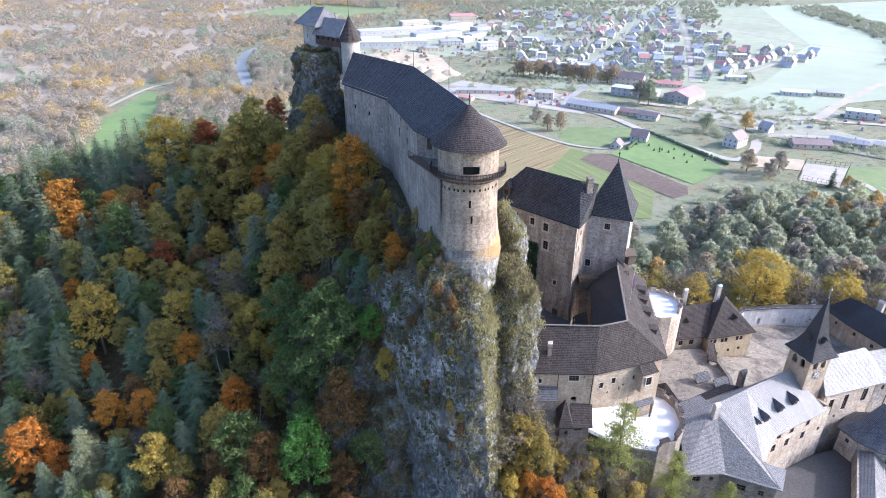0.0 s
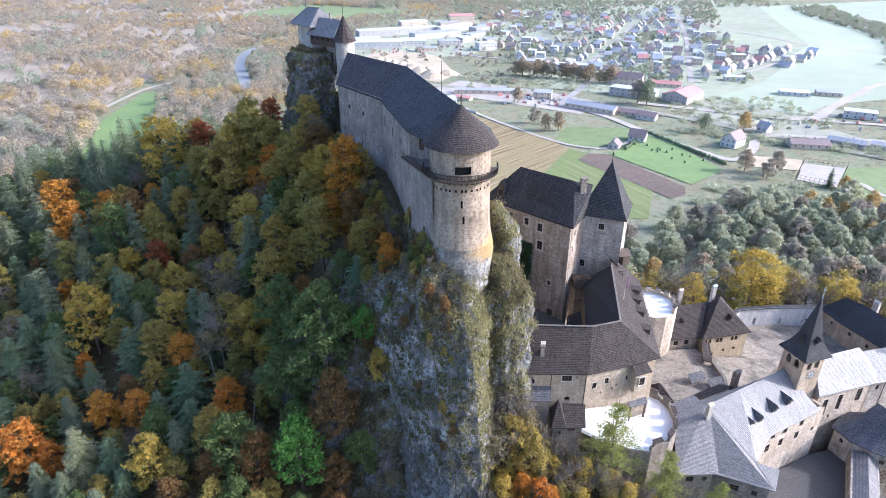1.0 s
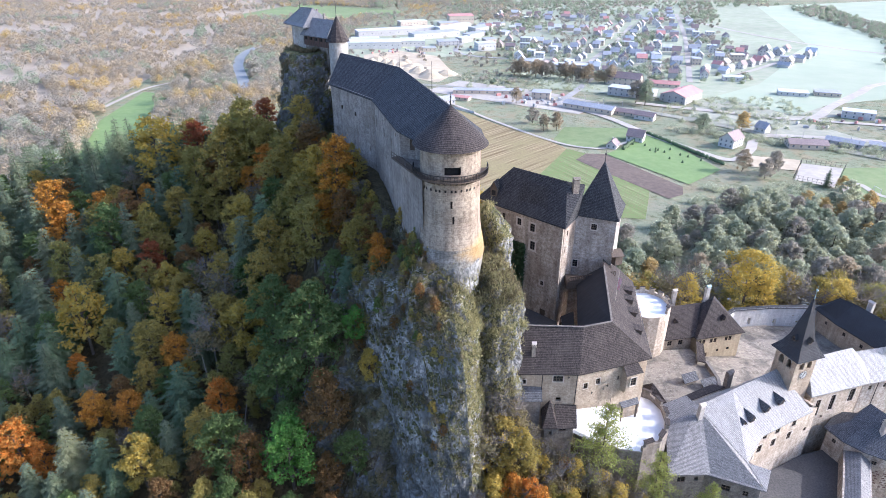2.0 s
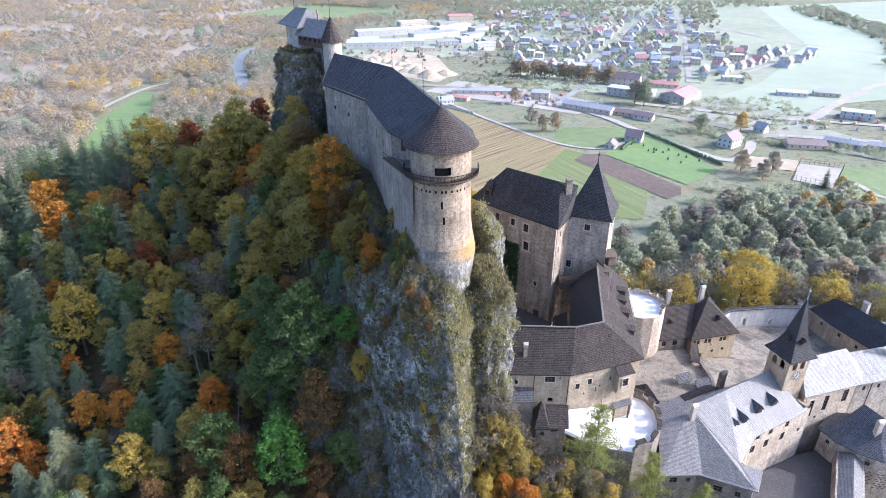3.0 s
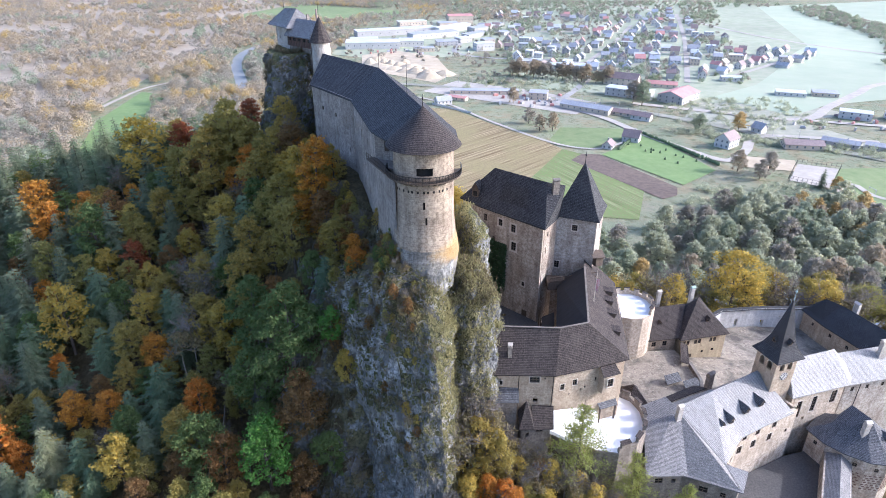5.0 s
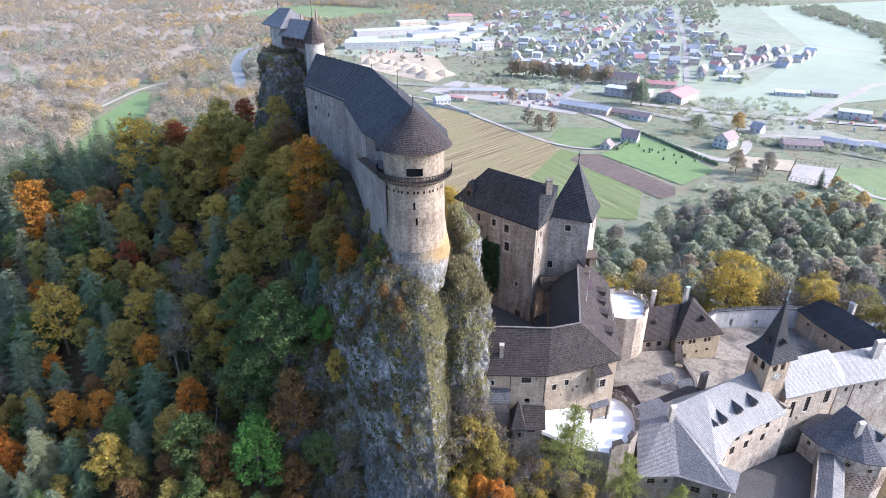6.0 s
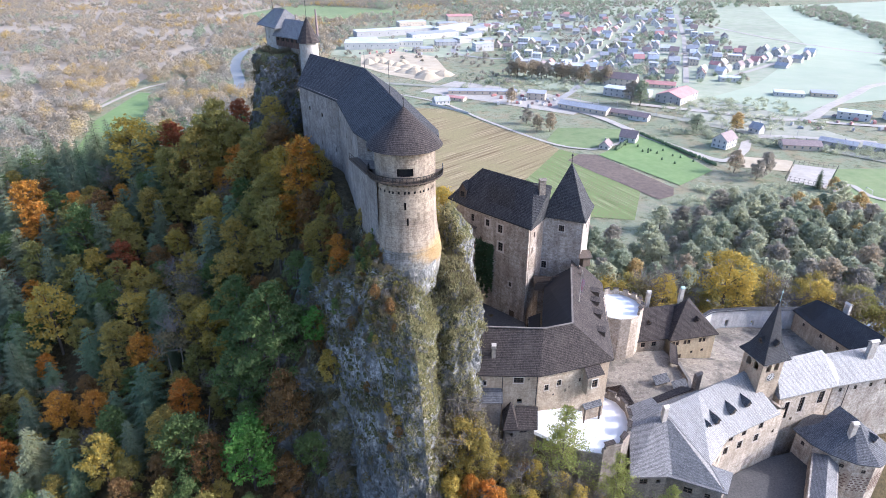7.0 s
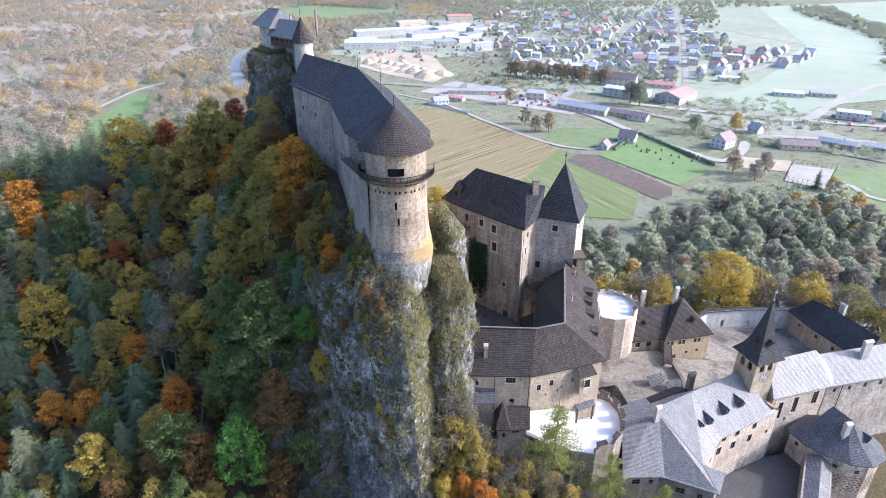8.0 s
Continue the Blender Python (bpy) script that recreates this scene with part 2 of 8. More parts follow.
M["wood"] = plain_mat("weathered_wood", (0.07, 0.05, 0.036), (0.14, 0.105, 0.075), 6.0, 0.8, "UV", (3, 0.3, 1))
M["board_red"] = plain_mat("red_brown_boards", (0.10, 0.055, 0.042), (0.19, 0.11, 0.085), 5.0, 0.8, "UV", (4, 0.2, 1))
M["terrace"] = plain_mat("pale_terrace_screed", (0.80, 0.79, 0.77), (0.70, 0.69, 0.67), 0.6, 0.55, "UV", strength=0.1)
M["paving"] = plain_mat("worn_paving", (0.22, 0.195, 0.165), (0.115, 0.1, 0.085), 0.45, 0.9, "UV", strength=0.8)
M["court_paving"] = flag_mat()
# dark cobbles, taken darker still to hold the yard's shade
M["cobble"] = plain_mat("shade_dark_cobbles", (0.06, 0.057, 0.054), (0.12, 0.11, 0.1), 2.4, 0.85, "UV", strength=0.5)
M["pane"] = plain_mat("dark_window_glass", (0.012, 0.013, 0.015), (0.03, 0.03, 0.032), 0.8, 0.12, strength=0.02)
# near-black colour stands in for the unlit insides behind openings
M["dark_void"] = plain_mat("shade_black_interior", (0.012, 0.011, 0.01), (0.025, 0.023, 0.02), 2.0, 0.95)
M["sash"] = plain_mat("brown_sash_paint", (0.10, 0.07, 0.05), (0.16, 0.115, 0.08), 6.0, 0.6)
M["surround"] = plain_mat("pale_stone_surround", (0.62, 0.55, 0.46), (0.48, 0.42, 0.35), 3.0, 0.85)
M["iron"] = plain_mat("dark_iron", (0.03, 0.03, 0.032), (0.07, 0.06, 0.055), 8.0, 0.5, metal=0.6)
M["copper"] = plain_mat("green_copper", (0.30, 0.40, 0.36), (0.38, 0.47, 0.43), 6.0, 0.6)
M["gold"] = plain_mat("gilt_metal", (0.6, 0.42, 0.12), (0.5, 0.35, 0.1), 6.0, 0.35, metal=0.9)
M["bark"] = plain_mat("bark", (0.07, 0.055, 0.042), (0.15, 0.125, 0.1), 4.0, 0.95, "Object", (1, 1, 0.25))
M["twig"] = plain_mat("grey_twigs", (0.14, 0.12, 0.10), (0.24, 0.205, 0.17), 4.0, 0.95)


# ---- mesh helpers ----
BASE = {}


class Shape:
    """Faces in metres, each with its own metric texture axes."""

    def __init__(self):
        self.v, self.f, self.uv = [], [], []

    def poly(self, pts, uv=None):
        pts = [Vector(p) for p in pts]
        n = len(self.v)
        self.v += pts
        self.f.append(tuple(range(n, n + len(pts))))
        if uv is None:
            nor = Vector((0, 0, 0))
            for i, p in enumerate(pts):
                q = pts[(i + 1) % len(pts)]
                nor += Vector(((p.y - q.y) * (p.z + q.z), (p.z - q.z) * (p.x + q.x), (p.x - q.x) * (p.y + q.y)))
            nor = nor.normalized() if nor.length > 1e-9 else Vector((0, 0, 1))
            if abs(nor.z) > 0.985:
                uv = [(p.x, p.y) for p in pts]
            else:
                side = Vector((-nor.y, nor.x, 0)).normalized()
                up = nor.cross(side)
                uv = [(p.dot(side), p.dot(up)) for p in pts]
        self.uv.append(uv)

    def box(self, cx, cy, z0, sx, sy, sz, turn=0.0):
        c, s = math.cos(radians(turn)), math.sin(radians(turn))
        cr = [(cx + c * x * sx / 2 - s * y * sy / 2, cy + s * x * sx / 2 + c * y * sy / 2) for x, y in ((-1, -1), (1, -1), (1, 1), (-1, 1))]
        self.prism(cr, z0, z0 + sz)

    def prism(self, ring, z0, z1):
        k = len(ring)
        for i in range(k):
            (ax, ay), (bx, by) = ring[i], ring[(i + 1) % k]
            self.poly([(ax, ay, z0), (bx, by, z0), (bx, by, z1), (ax, ay, z1)])
        self.poly([(x, y, z1) for x, y in ring])
        self.poly([(x, y, z0) for x, y in reversed(ring)])

    def beam(self, p, q, w, h=None):
        h = h or w
        p, q = Vector(p), Vector(q)
        d = (q - p).normalized()
        side = d.cross(Vector((0, 0, 1)))
        side = side.normalized() if side.length > 1e-4 else Vector((1, 0, 0))
        up = side.cross(d)
        a = [o + side * (sx * w / 2) + up * (sy * h / 2) for o in (p, q) for sx, sy in ((-1, -1), (1, -1), (1, 1), (-1, 1))]
        for i in range(4):
            j = (i + 1) % 4
            self.poly([a[j], a[i], a[i + 4], a[j + 4]])
        self.poly(a[0:4]), self.poly(list(reversed(a[4:8])))

    def tube(self, p, q, r0, r1, n=8):
        p, q = Vector(p), Vector(q)
        d = (q - p).normalized()
        side = d.cross(Vector((0, 0, 1)))
        side = side.normalized() if side.length > 1e-3 else Vector((1, 0, 0))
        up = side.cross(d)
        ring = [side * math.cos(2 * math.pi * i / n) + up * math.sin(2 * math.pi * i / n) for i in range(n)]
        for i in range(n):
            a, b = ring[i], ring[(i + 1) % n]
            self.poly([p + b * r0, p + a * r0, q + a * r1, q + b * r1])
        self.poly([q + a * r1 for a in reversed(ring)])

    def lathe(self, cx, cy, prof, n=48, a0=0.0, a1=360.0, skip=(), inside=False):
        """prof: (radius, z) from below; skip: cells (step round, band) left open."""
        run = [0.0]
        for (r0, z0), (r1, z1) in zip(prof, prof[1:]):
            run.append(run[-1] + math.hypot(r1 - r0, z1 - z0))
        ref = max(r for r, _ in prof)
        for i in range(n):
            t0, t1 = radians(a0 + (a1 - a0) * i / n), radians(a0 + (a1 - a0) * (i + 1) / n)
            for k in range(len(prof) - 1):
                if (i, k) in skip:
                    continue
                (r0, z0), (r1, z1) = prof[k], prof[k + 1]
                pts = [(cx + r * math.cos(t), cy + r * math.sin(t), z) for r, z, t in ((r0, z0, t0), (r0, z0, t1), (r1, z1, t1), (r1, z1, t0))]
                uv = [(t0 * ref, run[k]), (t1 * ref, run[k]), (t1 * ref, run[k + 1]), (t0 * ref, run[k + 1])]
                if r1 < 1e-4:
                    pts, uv = pts[:3], uv[:3]
                if inside:
                    pts, uv = pts[::-1], uv[::-1]
                self.poly(pts, uv)

    def slab(self, faces, thick=0.25):
        """A roof skin: the faces, their underside and the edges all round."""
        count = {}
        for fc in faces:
            self.poly(fc)
            self.poly([(x, y, z - thick) for x, y, z in reversed(fc)])
            for i in range(len(fc)):
                a, b = tuple(fc[i]), tuple(fc[(i + 1) % len(fc)])
                key = tuple(sorted((tuple(round(c, 2) for c in a), tuple(round(c, 2) for c in b))))
                count.setdefault(key, []).append((a, b))
        for edges in count.values():
            if len(edges) == 1:
                (ax, ay, az), (bx, by, bz) = edges[0]
                self.poly([(ax, ay, az - thick), (bx, by, bz - thick), (bx, by, bz), (ax, ay, az)])

    def wall(self, p0, p1, zb, zt, holes=(), thick=0.5):
        """A wall with its outer face on the line p0 to p1, outside to the right of it; holes: (along, middle height, width, height)."""
        p0, p1 = Vector(p0), Vector(p1)
        length = (p1 - p0).length
        u = (p1 - p0) / length
        inn = Vector((-u.y, u.x))
        us = sorted({0.0, length, *(min(max(h[0] + s * h[2] / 2, 0.02), length - 0.02) for h in holes for s in (-1, 1))})
        zs = sorted({zb, zt, *(h[1] + s * h[3] / 2 for h in holes for s in (-1, 1))})

        def at(s, z, d):
            q = p0 + u * s + inn * d
            return (q.x, q.y, z)
        for a, b in zip(us, us[1:]):
            for c, e in zip(zs, zs[1:]):
                ms, mz = (a + b) / 2, (c + e) / 2
                if any(abs(ms - h[0]) < h[2] / 2 and abs(mz - h[1]) < h[3] / 2 for h in holes):
                    continue
                self.poly([at(a, c, 0), at(b, c, 0), at(b, e, 0), at(a, e, 0)])
                self.poly([at(b, c, thick), at(a, c, thick), at(a, e, thick), at(b, e, thick)])
        for s, z, w, h, *_ in holes:
            a, b, c, e = s - w / 2, s + w / 2, z - h / 2, z + h / 2
            self.poly([at(a, c, 0), at(a, c, thick), at(b, c, thick), at(b, c, 0)])
            self.poly([at(a, e, thick), at(a, e, 0), at(b, e, 0), at(b, e, thick)])
            self.poly([at(a, c, thick), at(a, c, 0), at(a, e, 0), at(a, e, thick)])
            self.poly([at(b, c, 0), at(b, c, thick), at(b, e, thick), at(b, e, 0)])
        self.poly([at(0, zt, 0), at(length, zt, 0), at(length, zt, thick), at(0, zt, thick)])


def mesh_of(name, shape, material, origin=(0, 0, 0), smooth=False):
    me = bpy.data.meshes.new(name)
    o = Vector(origin)
    me.from_pydata([v - o for v in shape.v], [], shape.f)
    lay = me.uv_layers.new(name="metres")
    lay.data.foreach_set("uv", [c for f in shape.uv for p in f for c in p])
    me.materials.append(material)
    if smooth:
        me.polygons.foreach_set("use_smooth", [True] * len(me.polygons))
    return me


def thing(name, at, label, category, group="", kind=""):
    ob = new(name)
    ob.empty_display_size = 0.5
    ob.location = at
    BASE[ob] = Vector(at)
    return tagged(ob, label, category, group, kind)


def part(name, shape, material, parent=None, label="", smooth=False):
    base = BASE[parent] if parent else Vector((0, 0, 0))
    ob = new(name, mesh_of(name, shape, material, base, smooth))
    ob.parent = parent
    BASE[ob] = base
    return tagged(ob, label)


def placed(name, me, m, parent, label=""):
    """A part on a shared mesh, at the world pose m."""
    ob = new(name, me)
    ob.parent = parent
    ob.matrix_local = Matrix.Translation(-BASE[parent]) @ m if parent else m
    BASE[ob] = Vector((0, 0, 0))
    return tagged(ob, label)


WINDOWS = {}


def window_meshes(w, h, cols, rows, sash="sash", border=0.0):
    key = (round(w, 2), round(h, 2), cols, rows, sash, border)
    if key not in WINDOWS:
        fr, pa, su = Shape(), Shape(), Shape()
        b = 0.08
        for x in (-w / 2 + b / 2, w / 2 - b / 2):
            fr.box(x, 0.14, -h / 2, b, 0.1, h)
        for z in (-h / 2, h / 2 - b):
            fr.box(0, 0.14, z, w, 0.094, b)
        for i in range(1, cols):
            fr.box(-w / 2 + w * i / cols, 0.14, -h / 2, 0.06, 0.08, h)
        for i in range(1, rows):
            fr.box(0, 0.14, -h / 2 + h * i / rows, w, 0.07, 0.05)
        pa.box(0, 0.17, -h / 2, w, 0.02, h)
        sm = None
        if border:
            for s in (-1, 1):
                su.box(s * (w / 2 + border / 2), 0.03, -h / 2 - border, border, 0.16, h + 2 * border)
            for z in (-h / 2 - border, h / 2):
                su.box(0, 0.033, z, w, 0.16, border)
            sm = mesh_of("surround", su, M["surround"])
        WINDOWS[key] = (mesh_of("window", fr, M[sash]), mesh_of("pane", pa, M["pane"]), sm)
    return WINDOWS[key]


def put_window(parent, p, outward, w, h, cols=2, rows=2, sash="sash", border=0.0):
    """A casement set into an opening: p is the middle on the outer face, outward the wall's normal."""
    fr, pa, su = window_meshes(w, h, cols, rows, sash, border)
    turn = math.degrees(math.atan2(outward[1], outward[0])) + 90
    m = pose(*p, 0, 0, turn)
    f = placed("window", fr, m, parent)
    ob = new("pane", pa)
    ob.parent = f
    if su:
        ob = new("surround", su)
        ob.parent = f
        tagged(ob, "pale stone window surround")
    return f


def house_walls(parent, ring, zb, zt, material, holes=(), thick=0.5, sash="sash"):
    """Walls round a ring (seen from above against the clock). holes: (side, along, height, w, h, kind, cols, rows, border)."""
    k = len(ring)
    for i in range(k):
        p0, p1 = ring[i], ring[(i + 1) % k]
        mine = [h[1:] for h in holes if h[0] == i]
        sh = Shape()
        top = zt[i] if isinstance(zt, (list, tuple)) else zt
        sh.wall(p0, p1, zb, top, mine, thick)
        w = part("wall", sh, material, parent)
        u = (Vector(p1) - Vector(p0)).normalized()
        out = (u.y, -u.x)
        for s, z, ww, hh, kind, *rest in mine:
            q = Vector(p0) + u * s
            if kind == "w":
                cols, rows, border = (rest + [2, 2, 0.0][len(rest):])
                put_window(w, (q.x, q.y, z), out, ww, hh, cols, rows, sash, border)
            elif kind == "d":
                dr = Shape()
                c = q - Vector(out) * 0.2
                dr.box(c.x, c.y, z - hh / 2, ww, 0.08, hh, math.degrees(math.atan2(u.y, u.x)))
                for j in range(3):
                    c2 = c + u * (ww * (j - 1) / 3.2) + Vector(out) * 0.05
                    dr.box(c2.x, c2.y, z - hh / 2 + 0.05, ww / 3.8, 0.04, hh - 0.1, math.degrees(math.atan2(u.y, u.x)))
                part("door", dr, M["wood"], w, "plank door")


def roof(parent, faces, material, thick=0.25, label=""):
    sh = Shape()
    sh.slab(faces, thick)
    return part("roof", sh, material, parent, label)


def chimney(parent, x, y, z0, z1, w=0.9, d=0.7, turn=0.0, material="plaster", cap="render_white"):
    sh = Shape()
    sh.box(x, y, z0, w, d, z1 - z0, turn)
    sh.box(x, y, z1 - 0.32, w + 0.16, d + 0.16, 0.16, turn)
    c = part("chimney", sh, M[material], parent)
    cp = Shape()
    t = radians(turn)
    for s in (-1, 1):
        cp.box(x + s * math.cos(t) * w * 0.32, y + s * math.sin(t) * w * 0.32, z1, w * 0.25, d * 0.9, 0.35, turn)
    u, n = Vector((math.cos(t), math.sin(t))), Vector((-math.sin(t), math.cos(t)))
    q = Vector((x, y))

    def at(a, b, z):
        v = q + u * a + n * b
        return (v.x, v.y, z)
    a, b = w * 0.6, d * 0.62
    cp.slab([[at(-a, -b, z1 + 0.35), at(a, -b, z1 + 0.35), at(a, 0, z1 + 0.75), at(-a, 0, z1 + 0.75)],
             [at(a, b, z1 + 0.35), at(-a, b, z1 + 0.35), at(-a, 0, z1 + 0.75), at(a, 0, z1 + 0.75)]], 0.1)
    part("chimney_cap", cp, M[cap], c, "small gabled chimney cap")
    return c


def dormer(parent, x, y, z, out, w=1.2, h=1.0, back=1.6, rise=0.7, roof_mat="roof_dark", shed=False, body_mat="wood", lift=0.35):
    """A small roof window: its front foot at x, y, z, facing out."""
    o = Vector(out).normalized()
    s = Vector((-o.y, o.x))
    p = Vector((x, y))

    def at(a, b, c):
        q = p + s * a + o * b
        return (q.x, q.y, z + c)
    sh = Shape()
    hw = w / 2
    sh.poly([at(hw, 0, 0), at(-hw, 0, 0), at(-hw, 0, h), at(0, 0, h + (0 if shed else rise)), at(hw, 0, h)][::-1])
    for sg in (-1, 1):
        pts = [at(sg * hw, 0, 0), at(sg * hw, -back, h), at(sg * hw, 0, h)]
        sh.poly(pts if sg > 0 else pts[::-1])
    body = part("dormer", sh, M[body_mat], parent)
    rf = Shape()
    e, f = hw + 0.18, 0.22
    if shed:
        rf.slab([[at(e, f, h + 0.05), at(-e, f, h + 0.05), at(-e, -back - 0.4, h + lift), at(e, -back - 0.4, h + lift)][::-1]], 0.1)
    else:
        bk = back * (1 + rise / h)
        rf.slab([[at(e, f, h - 0.1), at(0, f, h + rise + 0.08), at(0, -bk, h + rise + 0.08), at(e, -back, h - 0.1)],
                 [at(-e, -back, h - 0.1), at(0, -bk, h + rise + 0.08), at(0, f, h + rise + 0.08), at(-e, f, h - 0.1)]], 0.1)
    part("dormer_roof", rf, M[roof_mat], body)
    pn = Shape()
    c = p + o * 0.03
    pn.box(c.x, c.y, z + 0.22, w * 0.6, 0.05, h * 0.6, math.degrees(math.atan2(s.y, s.x)))
    part("dormer_window", pn, M["pane"], body, "dark dormer opening")


def finial(parent, x, y, z, h=1.4, ball=0.16, mat="iron"):
    sh = Shape()
    sh.lathe(x, y, [(0.12, z - 0.6), (0.05, z + h * 0.3), (0.05, z + h * 0.45), (ball, z + h * 0.6), (0.05, z + h * 0.75), (0.02, z + h), (0.0001, z + h)], 10)
    part("finial", sh, M[mat], parent, "metal ball finial", True)


def fast_mesh(name, verts, quads, material):
    me = bpy.data.meshes.new(name)
    nq = len(quads)
    w = len(quads[0])
    me.vertices.add(len(verts)), me.loops.add(nq * w), me.polygons.add(nq)
    me.vertices.foreach_set("co", np.asarray(verts, np.float32).ravel())
    me.loops.foreach_set("vertex_index", np.asarray(quads, np.int32).ravel())
    me.polygons.foreach_set("loop_start", np.arange(0, nq * w, w, dtype=np.int32))
    me.polygons.foreach_set("loop_total", np.full(nq, w, np.int32))
    me.update(calc_edges=True)
    me.materials.append(material)
    return me


def leaf_points(p, a, b):
    v = np.stack([p + a * 1.6, p - a * 0.9 + b * 1.2, p - a * 0.9 - b * 1.2], 1).reshape(-1, 3)
    return v, np.arange(len(v)).reshape(-1, 3)


# ---- the ground ----
# crests: x, y, height, half width of the top, fall to the south-west side, fall to the other side
# points at y 63 and 46: an unseen ridge added to shade the wood
CREST = [(-170, 215, 30, 0, 0.40, 0.8), (-95, 180, 71, 2, 0.36, 0.9), (-58, 168, 78, 2, 0.52, 0.9), (-33, 158, 92, 3, 1.1, 1.5), (-14, 124, 93, 3, 1.35, 2.2),
         (0, 97, 89, 3, 1.6, 3.0), (3, 90, 82, 1.5, 1.6, 3.0), (4, 86, 56, 0.6, 0.9, 2.4), (4.0, 80, 45, 0.5, 0.4, 1.4), (4.0, 74, 44, 1.0, 0.3, 0.9), (6, 63, 51, 2, 0.6, 0.9), (10, 46, 46, 3, 0.6, 0.8), (16, 10, 14, 3, 0.4, 0.7)]
BANK = [(11, 86, 55, 1, 0.9, 0.9), (19, 82, 51, 2, 0.95, 0.9), (30, 78.5, 46, 2, 1.0, 0.9), (46, 75, 39, 2, 1.0, 0.9), (64, 70, 30, 2, 0.9, 0.9)]
MOUND = [(20, 112, 58, 7, 0.9, 0.9), (26, 99, 55, 6, 1.1, 1.1), (38, 94, 44, 6, 1.0, 1.0), (58, 108, 38.5, 12, 0.9, 0.9), (72, 124, 34, 15, 0.9, 0.8), (100, 130, 29, 18, 0.9, 0.7), (125, 138, 26, 14, 0.9, 0.7)]


def crest_height(x, y, line):
    h = np.full(x.shape, -1e3)
    for s, (a, b) in enumerate(zip(line, line[1:])):
        dx, dy = b[0] - a[0], b[1] - a[1]
        ll = dx * dx + dy * dy
        kk = ((x - a[0]) * dx + (y - a[1]) * dy) / ll
        k = np.clip(kk, 0, 1)
        d = np.hypot(x - a[0] - k * dx, y - a[1] - k * dy)
        side = dx * (y - a[1]) - dy * (x - a[0])
        w = a[3] + k * (b[3] - a[3])
        fall = np.where(side < 0, a[4] + k * (b[4] - a[4]), a[5] + k * (b[5] - a[5]))
        more = np.where((side < 0) & (line is CREST) & (s > 4), 0.022 * np.maximum(0, d - 9) ** 2, 0)
        h = np.maximum(h, a[2] + k * (b[2] - a[2]) - fall * np.maximum(0, d - w) - more - (2.5 * math.sqrt(ll) * np.maximum(0, kk - 1) if line is CREST and s > 2 else 0))
    return h


def waves(x, y, scale, seed):
    """Smooth noise from a few turned sines."""
    rng = np.random.RandomState(seed)
    out = np.zeros(x.shape)
    for i in range(7):
        a, f, p = rng.uniform(0, 2 * math.pi), scale * rng.uniform(0.6, 1.8), rng.uniform(0, 6.28)
        out += np.sin((x * math.cos(a) + y * math.sin(a)) * f + p + 1.3 * np.sin((x * math.sin(a) - y * math.cos(a)) * f * 0.7))
    return out / 4.0


def height(x, y):
    x, y = np.asarray(x, float), np.asarray(y, float)
    hill = np.maximum(np.maximum(crest_height(x, y, CREST), crest_height(x, y, MOUND)), crest_height(x, y, BANK))
    slope = 46 + 0.42 * (np.minimum(y, 150) - 86) - 1.0 * np.maximum(0, y - 150) + 0.2 * np.minimum(0, x + 40) - 0.8 * np.maximum(0, -x - 105) - 0.5 * np.maximum(0, x + 4)
    hill = np.maximum(hill, slope)
    rough = waves(x, y, 0.25, 3) * 0.9 + waves(x, y, 0.8, 4) * 0.45 + waves(x, y, 1.9, 5) * 0.22
    hill = np.where(hill > 0, hill + rough * np.clip(hill / 15, 0, 1) * np.where(x > 24, 0.25, 1.0), hill)
    far = 0.06 * np.maximum(0, y - 1750) + 0.05 * np.maximum(0, -y - 100)
    return np.maximum(hill, far)


def spread(lo, hi, step, fine_lo, fine_hi, fine, out_lo, out_hi):
    mid = list(np.arange(lo, fine_lo, step)) + list(np.arange(fine_lo, fine_hi, fine)) + list(np.arange(fine_hi, hi, step))
    a, s, left = mid[0], step, []
    while a > out_lo:
        s *= 1.16
        a -= s
        left.append(a)
    b, s, right = mid[-1], step, []
    while b < out_hi:
        s *= 1.13
        b += s
        right.append(b)
    return np.array(left[::-1] + mid + right)


gx = spread(-135, 140, 1.3, -16, 24, 0.55, -4200, 4200)
gy = spread(45, 205, 1.3, 66, 100, 0.55, -3000, 4400)
GX, GY = np.meshgrid(gx, gy)
GZ = height(GX, GY)
ny, nx = GX.shape
slope_y, slope_x = np.gradient(GZ, gy, gx)
steep = np.clip((np.hypot(slope_x, slope_y) - 0.8) / 1.2, 0, 1)
push = waves(GZ * 1.0, GX * 0.6 + GY * 0.6, 0.9, 11) * 0.8 + waves(GZ * 1.7, GX - GY, 1.6, 12) * 0.35
PX = GX + steep * push * np.clip(slope_x, -1, 1)
PY = GY + steep * push * np.clip(slope_y, -1, 1)
for j in range(ny):
    for i in range(nx):
        if -26 < gx[i] < 26 and 64 < gy[j] < 108 and steep[j, i] > 0.02:
            p = Vector((PX[j, i], PY[j, i], GZ[j, i]))
            d = (noise.ridged_multi_fractal(p * 0.16, 0.9, 2.1, 6, 1.0, 2.0) - 1.2) * 0.9 + noise.fractal(p * 0.8, 0.9, 2.0, 4) * 0.45
            PX[j, i] -= d * slope_x[j, i] / (0.6 + abs(slope_x[j, i])) * steep[j, i]
            PY[j, i] -= d * slope_y[j, i] / (0.6 + abs(slope_y[j, i])) * steep[j, i]
            GZ[j, i] += d * 0.35 * steep[j, i]
idx = np.arange(nx * ny).reshape(ny, nx)
quads = np.stack([idx[:-1, :-1], idx[:-1, 1:], idx[1:, 1:], idx[1:, :-1]], -1).reshape(-1, 4)
